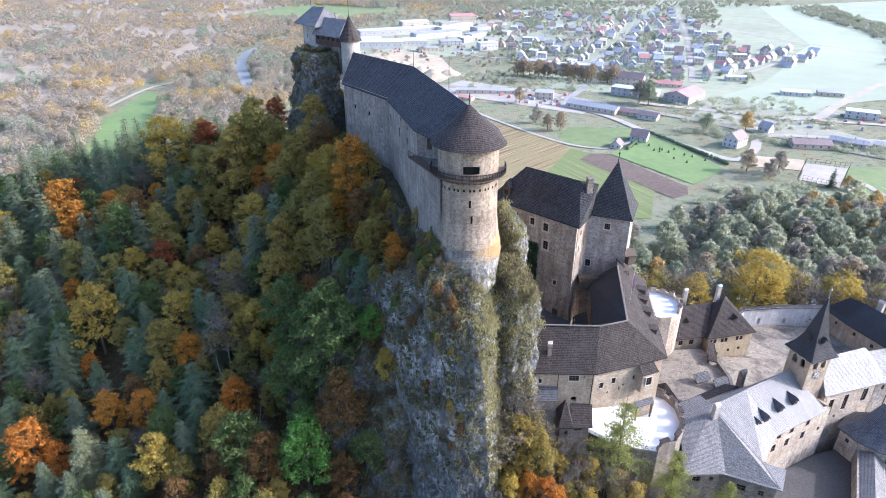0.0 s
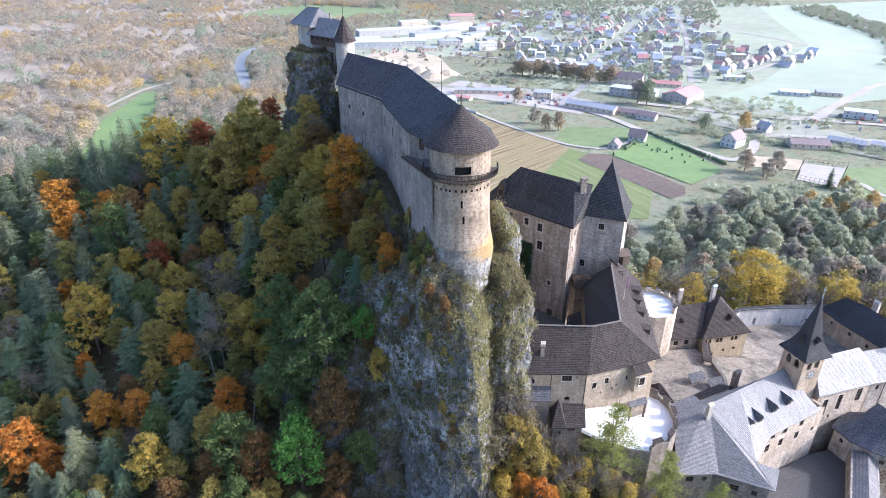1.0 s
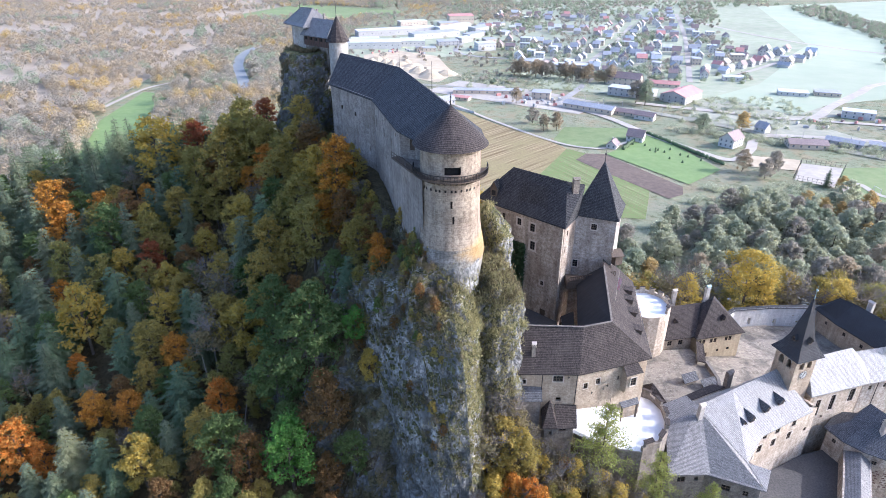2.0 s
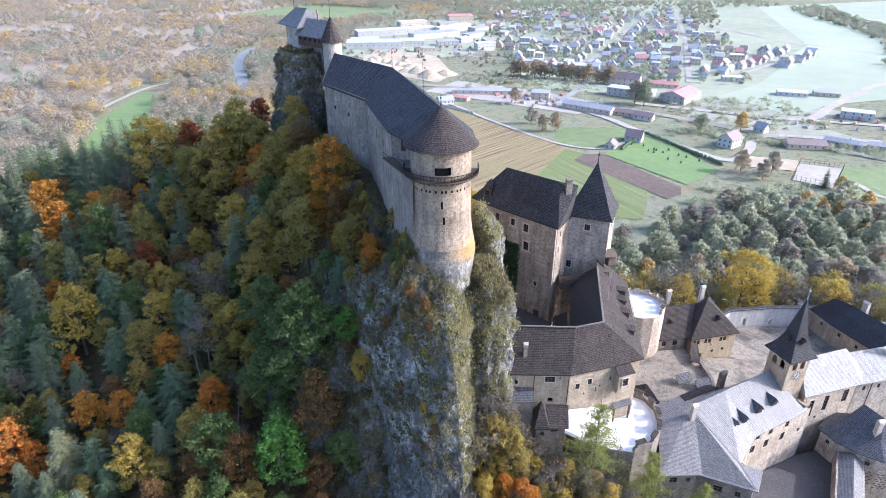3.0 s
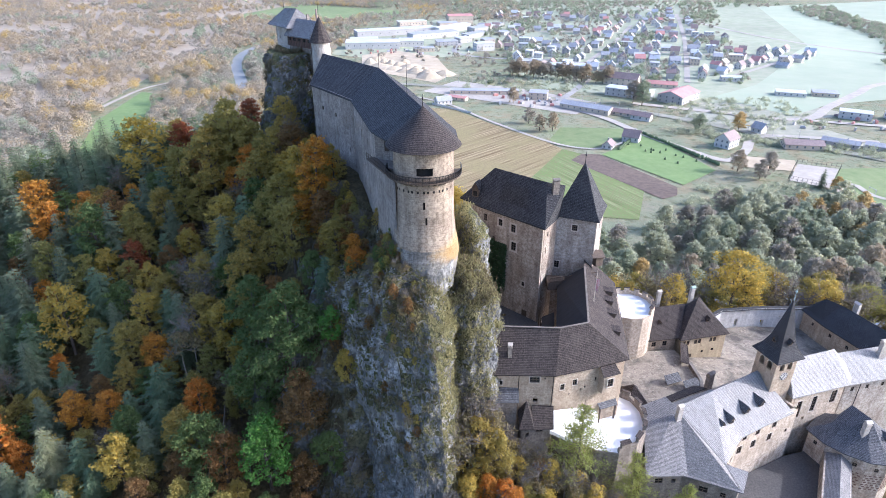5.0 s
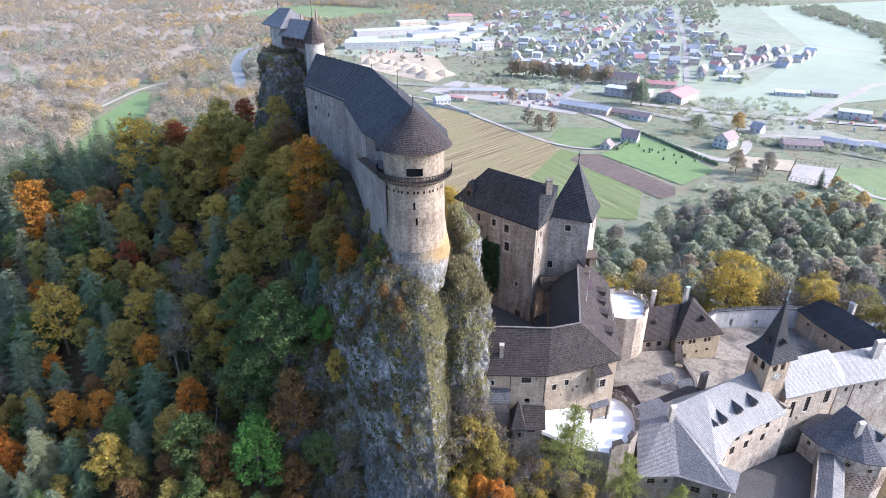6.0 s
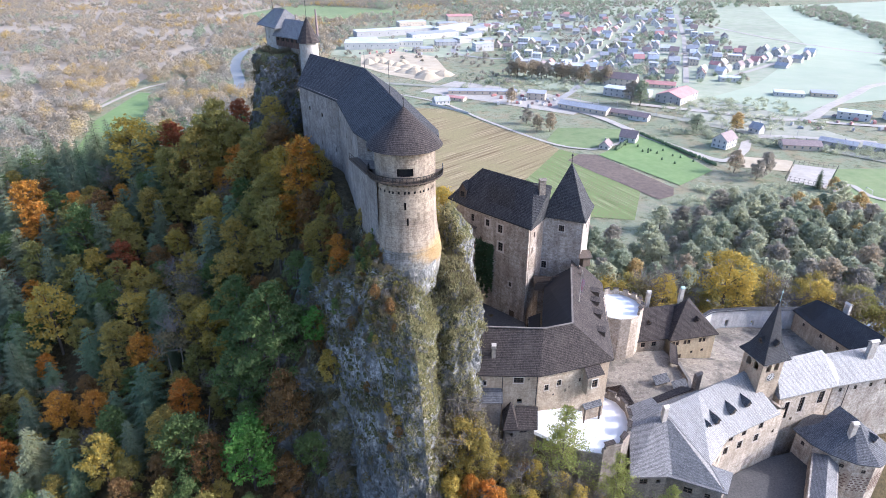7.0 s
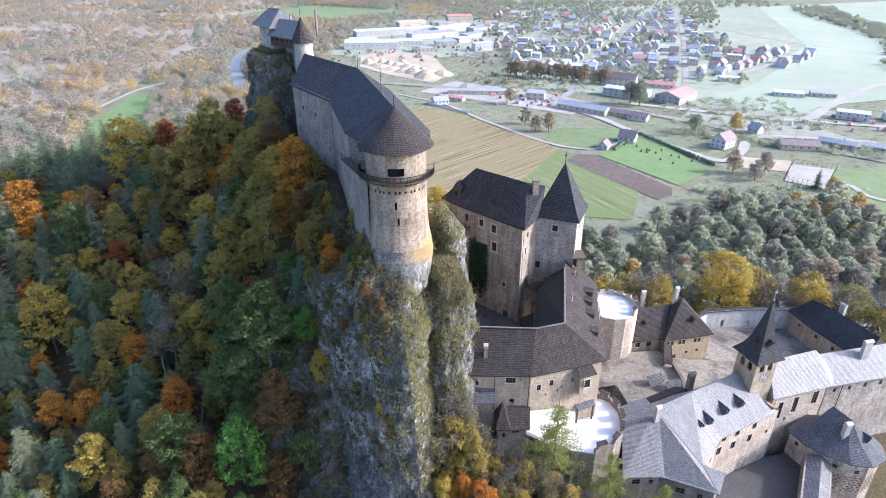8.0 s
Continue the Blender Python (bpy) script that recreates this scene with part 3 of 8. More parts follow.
ground = new("ground", fast_mesh("ground", np.stack([PX, PY, GZ], -1).reshape(-1, 3), quads, M["ground"]))
tagged(ground, "rocky wooded castle hill falling to a flat grassy valley", "ground", kind="structure")


def ground_at(x, y):
    return float(height(np.array([x]), np.array([y]))[0])


# ---- rocks ----
def crag(name, rings, label, seed, n=44, amp=1.0, steps=14, stone="rock"):
    """A rock stack lofted through rings (x, y, z, left reach, depth, turn, right reach, sharpness), broken up by ridges and ledges."""
    pts = []
    rings = [tuple(r) + (r[3], 0.0) if len(r) == 6 else r for r in rings]
    for (a, b) in zip(rings, rings[1:]):
        for s in range(steps):
            k = s / steps
            pts.append([a[i] + (b[i] - a[i]) * k for i in range(8)])
    pts.append(list(rings[-1]))
    vs, m = [], len(pts)
    for j, (x, y, z, rx, ry, tn, rr, keel) in enumerate(pts):
        for i in range(n):
            t = 2 * math.pi * i / n
            e = 1 + keel * (1 / (abs(math.cos(t)) + abs(math.sin(t))) - 1)
            px, py = e * (rr if math.cos(t) > 0 else rx) * math.cos(t), e * ry * math.sin(t)
            c, s = math.cos(radians(tn)), math.sin(radians(tn))
            q = Vector((x + c * px - s * py, y + s * px + c * py, z))
            o = Vector((q.x - x, q.y - y, 0)).normalized()
            d = noise.fractal(q * 0.2 + Vector((seed, 0, 0)), 1.0, 2.0, 4) * 1.2
            for sc, am in ((0.34, 1.25), (0.95, 0.5), (2.2, 0.18)):
                dist, _ = noise.voronoi(Vector((q.x * sc, q.y * sc, q.z * sc * 0.55 + seed)))
                d += (min(dist[1] - dist[0], 0.7) - 0.3) * am
            d += (noise.ridged_multi_fractal(Vector((q.x * 0.3, q.y * 0.3, q.z * 0.13 + seed)), 0.9, 2.1, 4, 1.0, 2.0) - 1.2) * 0.55
            q += o * d * amp + Vector((0, 0, noise.noise(q * 0.5) * 0.5 * amp))
            vs.append(q)
    qd = [(j * n + i, j * n + (i + 1) % n, (j + 1) * n + (i + 1) % n, (j + 1) * n + i) for j in range(m - 1) for i in range(n)]
    me = bpy.data.meshes.new(name)
    top = len(vs)
    vs.append(Vector((pts[-1][0], pts[-1][1], pts[-1][2] + 0.4 * amp)))
    me.from_pydata(vs, [], qd + [((m - 1) * n + i, (m - 1) * n + (i + 1) % n, top) for i in range(n)])
    me.materials.append(M[stone])
    return tagged(new(name, me), label, "rock", kind="structure")


def rock_mat(name, bare_to, light, dark, sunny=0.0):
    g = Graph(name)
    ob = g.coords("Object")
    a = g.noise(g.coords("Object", 1, 1, 0.7), 1.3, 14, 0.82)
    big = g.noise(g.coords("Object", 1, 1, 0.6), 0.2, 7, 0.68)
    c = g.mix(g.ramp(a, 0.42, 0.58), dark, light)
    c = g.mix(g.ramp(big, 0.46, 0.56), g.mix(0.6, c, (0.085, 0.082, 0.066)), c)
    wob = g.t.nodes.new("ShaderNodeMix")
    wob.data_type = "VECTOR"
    wob.inputs[0].default_value = 0.62
    g.wire(g.coords("Object", 1, 1, 0.55), wob.inputs[4])
    nw = g.node("ShaderNodeTexNoise", Scale=0.8, Detail=5.0)
    g.wire(ob, nw.inputs["Vector"])
    g.wire(nw.outputs[1], wob.inputs[5])
    ck = g.node("ShaderNodeTexVoronoi", Scale=1.1)
    ck.feature = "DISTANCE_TO_EDGE"
    g.wire(wob.outputs[1], ck.inputs["Vector"])
    crack = g.ramp(ck.outputs[0], 0.0, 0.09)
    c = g.mix(0.4, c, g.mix(crack, (0.3, 0.3, 0.3), (1.05, 1.05, 1.05)), "MULTIPLY")
    a = g.mix(0.2, a, crack)
    v = g.node("ShaderNodeTexVoronoi", Scale=0.6)
    g.wire(g.coords("Object", 1, 1, 0.4), v.inputs["Vector"])
    c = g.mix(g.ramp(v.outputs[0], 0.45, 1.1), c, (0.15, 0.148, 0.135))
    gr = g.mix(g.ramp(g.noise(ob, 1.6, 8, 0.78), 0.38, 0.62), (0.05, 0.055, 0.022), (0.19, 0.175, 0.08))
    ge = g.t.nodes.new("ShaderNodeNewGeometry")
    nz = g.t.nodes.new("ShaderNodeSeparateXYZ")
    g.wire(ge.outputs["Normal"], nz.inputs[0])
    add = g.node("ShaderNodeMath")
    add.operation = "ADD"
    g.wire(nz.outputs[2], add.inputs[0])
    g.wire(g.noise(ob, 0.25, 8, 0.72), add.inputs[1])
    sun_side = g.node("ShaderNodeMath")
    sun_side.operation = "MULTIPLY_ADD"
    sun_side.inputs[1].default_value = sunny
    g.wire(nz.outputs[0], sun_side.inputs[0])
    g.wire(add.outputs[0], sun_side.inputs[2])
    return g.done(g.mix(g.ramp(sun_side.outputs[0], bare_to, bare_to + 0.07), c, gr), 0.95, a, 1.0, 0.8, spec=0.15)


M["rock"] = rock_mat("citadel_limestone", 0.88, (0.36, 0.355, 0.345), (0.12, 0.12, 0.115))
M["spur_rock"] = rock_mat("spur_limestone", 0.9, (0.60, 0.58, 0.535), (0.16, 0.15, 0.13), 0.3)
M["stack_rock"] = rock_mat("stack_limestone", 0.9, (0.48, 0.47, 0.445), (0.14, 0.137, 0.13), -0.12)
M["plaster_pale"] = masonry_mat("pale_lime_plaster", (0.60, 0.55, 0.48), (0.48, 0.43, 0.37), (0.36, 0.32, 0.27), False, 0.55)
crag("citadel_crag", [(-30, 155, 80, 13, 10.5, 60), (-30, 155, 92, 10.5, 9, 60), (-29.5, 156, 101, 9.2, 7.6, 60), (-29.5, 156.5, 108, 8.6, 6.6, 60), (-29.3, 157, 110.6, 8, 6.2, 60)],
     "grey limestone pinnacle under the citadel with scrub in its clefts", 3.0, 150, 1.0, 22)


def rib(name, rings, label, seed, shares, stone, steps=16):
    """A rock rib lofted through six-cornered rings (height, corners): flat broken faces meeting in a sharp arris."""
    rows = []
    for (za, ra), (zb, rb) in zip(rings, rings[1:]):
        for k in range(steps):
            f = k / steps
            rows.append((za + (zb - za) * f, [(a[0] + (b[0] - a[0]) * f, a[1] + (b[1] - a[1]) * f) for a, b in zip(ra, rb)]))
    rows.append(rings[-1])
    n = sum(shares)
    vs = []
    for z, ring in rows:
        cen = sum((Vector(p) for p in ring), Vector((0, 0))) / len(ring)
        for i, m in enumerate(shares):
            p, q = Vector(ring[i]), Vector(ring[(i + 1) % len(ring)])
            out = Vector((q.y - p.y, p.x - q.x)).normalized()
            if out.dot(p.lerp(q, 0.5) - cen) < 0:
                out = -out
            for k in range(m):
                f = k / m
                c = p.lerp(q, f)
                v = Vector((c.x, c.y, z))
                dent = (noise.ridged_multi_fractal(Vector((v.x * 0.16 + v.z * 0.05, v.y * 0.16, v.z * 0.11 + seed)), 0.9, 2.1, 5, 1.0, 2.0) - 1.3) * 0.75
                for sc, am in ((0.3, 1.2), (0.8, 0.6), (1.9, 0.25)):
                    dist, _ = noise.voronoi(Vector((v.x * sc + v.z * sc * 0.3, v.y * sc, v.z * sc * 0.6 + seed)))
                    dent += (min(dist[1] - dist[0], 0.7) - 0.3) * am
                dent += noise.fractal(v * 1.1, 0.8, 2.0, 4) * 0.22
                vs.append(v + Vector((out.x, out.y, 0.15)) * dent * (0.45 + 0.55 * math.sin(math.pi * f) ** 0.5))
    m = len(rows)
    qd = [(j * n + i, j * n + (i + 1) % n, (j + 1) * n + (i + 1) % n, (j + 1) * n + i) for j in range(m - 1) for i in range(n)]
    mid = sum((Vector(p) for p in rings[-1][1]), Vector((0, 0))) / 6
    vs.append(Vector((mid.x, mid.y, rings[-1][0] + 0.3)))
    me = bpy.data.meshes.new(name)
    area = sum(p[0] * q[1] - q[0] * p[1] for p, q in zip(rings[0][1], rings[0][1][1:] + rings[0][1][:1]))
    faces = qd + [((m - 1) * n + i, (m - 1) * n + (i + 1) % n, len(vs) - 1) for i in range(n)]
    me.from_pydata(vs, [], faces if area > 0 else [f[::-1] for f in faces])
    me.materials.append(M[stone])
    return tagged(new(name, me), label, "rock", kind="structure")


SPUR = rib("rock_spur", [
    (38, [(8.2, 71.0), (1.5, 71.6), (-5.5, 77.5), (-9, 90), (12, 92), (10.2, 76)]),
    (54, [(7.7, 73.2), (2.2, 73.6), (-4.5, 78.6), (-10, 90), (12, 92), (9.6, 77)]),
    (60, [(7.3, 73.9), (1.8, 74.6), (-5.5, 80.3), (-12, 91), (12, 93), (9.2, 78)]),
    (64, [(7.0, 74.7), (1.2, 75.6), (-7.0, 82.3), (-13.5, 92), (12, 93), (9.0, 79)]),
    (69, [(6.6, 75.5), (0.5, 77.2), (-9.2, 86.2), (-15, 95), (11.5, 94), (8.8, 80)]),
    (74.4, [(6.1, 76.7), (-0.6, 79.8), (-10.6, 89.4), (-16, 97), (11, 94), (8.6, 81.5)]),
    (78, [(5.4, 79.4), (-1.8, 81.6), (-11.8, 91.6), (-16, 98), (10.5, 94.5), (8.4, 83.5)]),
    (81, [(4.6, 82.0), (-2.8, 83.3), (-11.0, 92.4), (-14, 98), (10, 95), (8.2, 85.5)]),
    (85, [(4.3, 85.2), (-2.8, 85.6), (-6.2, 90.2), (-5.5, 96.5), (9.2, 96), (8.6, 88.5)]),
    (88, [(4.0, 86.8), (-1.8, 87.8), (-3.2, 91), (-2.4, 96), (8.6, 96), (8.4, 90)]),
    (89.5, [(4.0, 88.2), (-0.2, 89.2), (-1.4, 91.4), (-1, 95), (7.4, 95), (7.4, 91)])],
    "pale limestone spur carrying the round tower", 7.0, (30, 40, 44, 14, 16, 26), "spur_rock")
STACK = crag("rock_stack", [(12.5, 87.5, 48, 6.2, 6.4, 20), (12.3, 88, 60, 5.4, 6, 20), (12.0, 88.8, 68, 5.0, 5.6, 20), (12.2, 90.2, 75, 4.9, 5.4, 20), (11.9, 91.6, 80, 4.3, 5.0, 20), (11.4, 92.4, 83, 3.2, 4.0, 20), (11.2, 92.8, 84.8, 1.6, 2.2, 20)],
     "upright limestone stack with grass on its ledges", 13.0, 150, 0.9, 22, "stack_rock")
LEDGE = crag("rock_ledge", [(13.0, 99.5, 66, 3.6, 5.4, 20), (12.8, 100, 78, 3.2, 5.0, 20), (12.4, 100.6, 85, 2.9, 4.6, 20), (11.9, 101.2, 88, 2.4, 4.0, 20), (11.4, 102, 90.6, 1.6, 2.8, 20), (11.2, 102.4, 91.6, 0.7, 1.2, 20)],
     "grassy limestone ledge behind the round tower", 21.0, 110, 0.8, 18, "stack_rock")
M["bare_rock"] = rock_mat("bare_white_limestone", 1.6, (0.56, 0.54, 0.50), (0.24, 0.23, 0.21))
crag("tower_rock", [(3.6, 85.2, 76.5, 0.7, 0.9, 0), (3.7, 86.6, 80, 2.2, 2.0, 0), (3.9, 89.0, 83, 4.1, 3.6, 0), (4, 91.2, 85.8, 5.3, 5.0, 0), (4, 92.2, 88.2, 5.75, 5.6, 0)],
     "bare white rock under the round tower", 5.0, 90, 0.45, 12, "bare_rock")


# ---- upper castle ----
def upper_palace():
    t = thing("upper_palace", (-8, 116, 90), "long grey plastered palace under a steep dark shingle roof", "castle")
    ring = [(-21.6, 134.4), (-10.7, 119.6), (-4.3, 98.6), (1.0, 96.5), (8.5, 99.5), (-0.6, 129.5), (-15.4, 146.8), (-20.6, 146.5)]
    holes = [(0, 4.6, 102.8, 0.8, 0.9, "w", 1, 1), (0, 10.5, 102.5, 0.7, 0.9, "w", 1, 1), (0, 9.5, 96.3, 0.35, 1.0, "s"), (0, 15.9, 96.5, 0.3, 1.1, "s"),
             (1, 1.5, 103.2, 0.75, 2.4, "w", 1, 3), (1, 8.7, 102.8, 0.8, 1.7, "w", 1, 2), (1, 15.0, 102.9, 0.7, 1.2, "w", 1, 2), (1, 10.0, 105.6, 0.6, 0.6, "s"),
             (1, 15.1, 105.3, 0.6, 0.7, "s"), (1, 10.2, 98.5, 0.5, 0.8, "s"), (1, 18.6, 105.2, 0.5, 0.6, "s"), (2, 2.2, 104.7, 0.9, 2.0, "d")]
    house_walls(t, ring, 78, 107.1, M["upper_wall"], holes, 0.7)
    e1, e2, e3 = (-22.1, 134.6, 106.9), (-11.1, 119.9, 106.9), (-4.8, 98.3, 106.9)
    r1, r2, r3 = (-20.4, 143.6, 112.0), (-5.9, 125.7, 112.1), (3.8, 93.6, 112.2)
    b1, b2, b3 = (-15.2, 147.6, 106.9), (-0.2, 130.0, 106.9), (9.2, 99.4, 106.9)
    c1 = (-21.6, 147.2, 106.9)
    k1, k2 = (-1.2, 91.5, 107.2), (9.4, 94.5, 107.2)
    for slope in ([e1, e2, r2, r1], [e2, e3, k1, r3, r2], [b2, b1, r1, r2], [k2, b3, b2, r2, r3], [c1, e1, r1], [b1, c1, r1]):
        roof(t, [slope], M["roof_dark"], 0.22)
    sh = Shape()
    sh.wall((-4.3, 98.6), (-0.4, 89.6), 78, 102.2, (), 3.2)
    part("wall", sh, M["upper_wall"], t, "battered lower wall")
    for x, y, z, h in ((-5.9, 125.7, 112.2, 3.0), (1.0, 103.0, 112.2, 5.0)):
        s2 = Shape()
        s2.tube((x, y, z - 0.3), (x, y, z + h), 0.05, 0.03, 6)
        part("lightning_rod", s2, M["iron"], t, "thin lightning rod")


def round_tower():
    cx, cy = 4.0, 92.2
    t = thing("round_tower", (cx, cy, 86), "round stone tower with conical shingle roof and timber gallery", "tower")
    zs = [80, 84.5, 88.5, 90.5, 92, 93.7, 95, 96.2, 97.6, 98.8, 100.2, 100.6, 103.1, 104.3, 105.2, 107.3]
    rs = [4.0, 5.3, 5.75, 5.5, 5.2, 5.0, 4.9, 4.85, 4.82, 4.8, 4.8, 4.8, 4.8, 4.8, 4.8, 4.8]
    n = 96

    def cell(deg):
        return int(round((deg % 360) / 360 * n - 0.5)) % n
    skip = set()
    for k in range(cell(262), cell(292)):
        skip.add((k, 12))
    skip |= {(cell(276), 6), (cell(272), 8)}
    for k in range(14):
        skip.add((cell(210 + k * 10), 10))
    sh = Shape()
    sh.lathe(cx, cy, list(zip(rs, zs))[3:], n, skip={(i, k - 3) for i, k in skip})
    part("wall", sh, M["tower_wall"], t)
    foot = Shape()
    foot.lathe(cx, cy, list(zip(rs, zs))[:4], n)
    part("battered_foot", foot, M["tower_base"], t, "rough grey battered footing with ochre lichen")
    inn = Shape()
    inn.lathe(cx, cy, [(4.1, 90), (4.1, 107)], 48)
    inn.lathe(cx, cy, [(4.84, 107.0), (4.05, 107.0)], 48)
    part("inner_wall", inn, M["dark_void"], t, "inner face seen through the openings, shade-black in colour")
    # cone roof with a flared eave
    cone = Shape()
    cone.lathe(cx, cy, [(6.0, 106.8), (5.2, 107.75), (3.0, 109.75), (0.25, 112.5), (0.0001, 112.7)], 40)
    cone.lathe(cx, cy, [(6.0, 106.8), (4.7, 106.95)], 40, inside=True)
    part("roof", cone, M["roof_brown"], t, "conical brown shingle roof")
    finial(t, cx, cy, 112.9, 1.5, 0.14)
    # gallery round the tower
    a0, a1 = 168.0, 372.0
    fl = Shape()
    fl.lathe(cx, cy, [(4.78, 102.1), (6.05, 102.1), (6.05, 102.3), (4.78, 102.3)], 56, a0, a1)
    g = part("gallery_floor", fl, M["wood"], t)
    steps = 40
    for i in range(0, steps + 1, 2):
        an = radians(a0 + (a1 - a0) * i / steps)
        c, s = math.cos(an), math.sin(an)
        b = Shape()
        b.beam((cx + 4.7 * c, cy + 4.7 * s, 101.4), (cx + 5.9 * c, cy + 5.9 * s, 102.05), 0.16)
        part("bracket", b, M["wood"], g)
    rl = Shape()
    for i in range(steps):
        p = []
        for k in (i, i + 1):
            an = radians(a0 + (a1 - a0) * k / steps)
            p.append((cx + 6.0 * math.cos(an), cy + 6.0 * math.sin(an)))
        for z in (102.55, 103.25):
            rl.beam((*p[0], z), (*p[1], z), 0.09)
        for k in range(3):
            q = (p[0][0] + (p[1][0] - p[0][0]) * k / 3, p[0][1] + (p[1][1] - p[0][1]) * k / 3)
            rl.box(q[0], q[1], 102.3, 0.05 if k else 0.1, 0.05 if k else 0.1, 0.95)
    part("railing", rl, M["iron"], g, "dark gallery railing")
    # straight walkway along the palace wall
    w = Shape()
    w.prism([(-5.9, 98.6), (-2.2, 91.2), (-1.0, 91.8), (-4.3, 99.2)], 102.05, 102.3)
    p0, p1 = Vector((-5.8, 98.6)), Vector((-2.1, 91.2))
    for i in range(9):
        q = p0.lerp(p1, i / 8)
        w.box(q.x, q.y, 102.3, 0.08, 0.08, 1.0)
    for z in (102.7, 103.25):
        w.beam((p0.x, p0.y, z), (p1.x, p1.y, z), 0.08)
    part("walkway", w, M["wood"], t, "timber walkway with railing")


def citadel():
    t = thing("citadel", (-29, 158, 110), "small white citadel with wooden gallery on a rock pinnacle", "castle")
    ra = [(-35.6, 163.6), (-30.6, 156.6), (-25.2, 160.4), (-30.2, 167.4)]
    house_walls(t, ra, 106, 116.4, M["plaster_pale"], [(0, 2.2, 113.2, 0.5, 0.9, "w", 1, 1), (0, 4.4, 112.4, 0.4, 0.8, "s")], 0.5)
    ea = [(-37.9, 164.6, 116.0), (-30.9, 155.2, 116.0), (-23.8, 160.0, 116.0), (-29.9, 168.8, 116.0)]
    r1, r2 = (-32.6, 163.2, 119.9), (-29.2, 160.6, 119.9)
    roof(t, [[ea[0], ea[1], r2, r1], [ea[1], ea[2], r2], [ea[2], ea[3], r1, r2], [ea[3], ea[0], r1]], M["roof_grey"], 0.2)
    rb = [(-30.9, 156.6), (-24.0, 150.4), (-21.6, 155.2), (-26.5, 161.4)]
    house_walls(t, rb, 106, 111.9, M["rubble"], [], 0.5)
    # boarded gallery storey
    gal = Shape()
    gal.prism([(-31.2, 156.5), (-24.0, 150.0), (-21.8, 155.0), (-26.5, 161.0)], 111.9, 114.5)
    gb = part("gallery", gal, M["board_red"], t, "red-brown boarded gallery storey")
    p0, p1 = Vector((-31.2, 156.5)), Vector((-24.0, 150.0))
    u = (p1 - p0).normalized()
    o = Vector((u.y, -u.x))
    for i in range(15):
        q = p0.lerp(p1, (i + 0.5) / 15) + o * 0.06
        b = Shape()
        b.box(q.x, q.y, 111.95, 0.1, 0.1, 2.5, math.degrees(math.atan2(u.y, u.x)))
        part("batten", b, M["wood"], gb)
    for i in range(5):
        q = p0.lerp(p1, (i + 0.5) / 5) + o * 0.05
        b = Shape()
        b.box(q.x, q.y, 113.2, 0.8, 0.08, 0.7, math.degrees(math.atan2(u.y, u.x)))
        part("shutter", b, M["dark_void"], gb, "shade-black panel standing for an open shutter hole")
    rr = [(-32.0, 156.3, 114.3), (-24.4, 149.8, 114.3), (-21.2, 155.4, 114.3), (-27.0, 162.0, 114.3)]
    q1, q2 = (-29.4, 158.8, 117.9), (-22.8, 152.6, 117.9)
    roof(t, [[rr[0], rr[1], q2, q1], [rr[2], rr[3], q1, q2], [rr[1], rr[2], q2], [rr[3], rr[0], q1]], M["roof_grey"], 0.2)
    # corner turret
    sh = Shape()
    sh.lathe(-21.6, 148.4, [(2.5, 92), (2.3, 104), (2.15, 114.4)], 24)
    part("turret", sh, M["plaster_pale"], t, "round whitewashed turret")
    co = Shape()
    co.lathe(-21.6, 148.4, [(2.75, 113.8), (2.2, 114.9), (0.15, 119.2), (0.0001, 119.3)], 12)
    co.lathe(-21.6, 148.4, [(2.75, 113.8), (2.1, 113.9)], 12, inside=True)
    part("turret_roof", co, M["roof_brown"], t, "pointed shingle turret roof")
    put_window(t, (-21.35, 146.24, 112.9), (0.1, -1), 0.7, 0.8, 2, 2)
    for x, y, z, h in ((-33.0, 163.4, 119.9, 4.5), (-21.6, 148.4, 119.2, 5.0)):
        s = Shape()
        s.tube((x, y, z - 0.3), (x, y, z + h), 0.06, 0.03, 6)
        part("mast", s, M["iron"], t, "thin metal mast")
    ch = Shape()
    ch.box(-26.0, 157.6, 116.0, 0.5, 0.5, 2.9, 40)
    part("chimney", ch, M["rubble"], t)


upper_palace(), round_tower(), citadel()


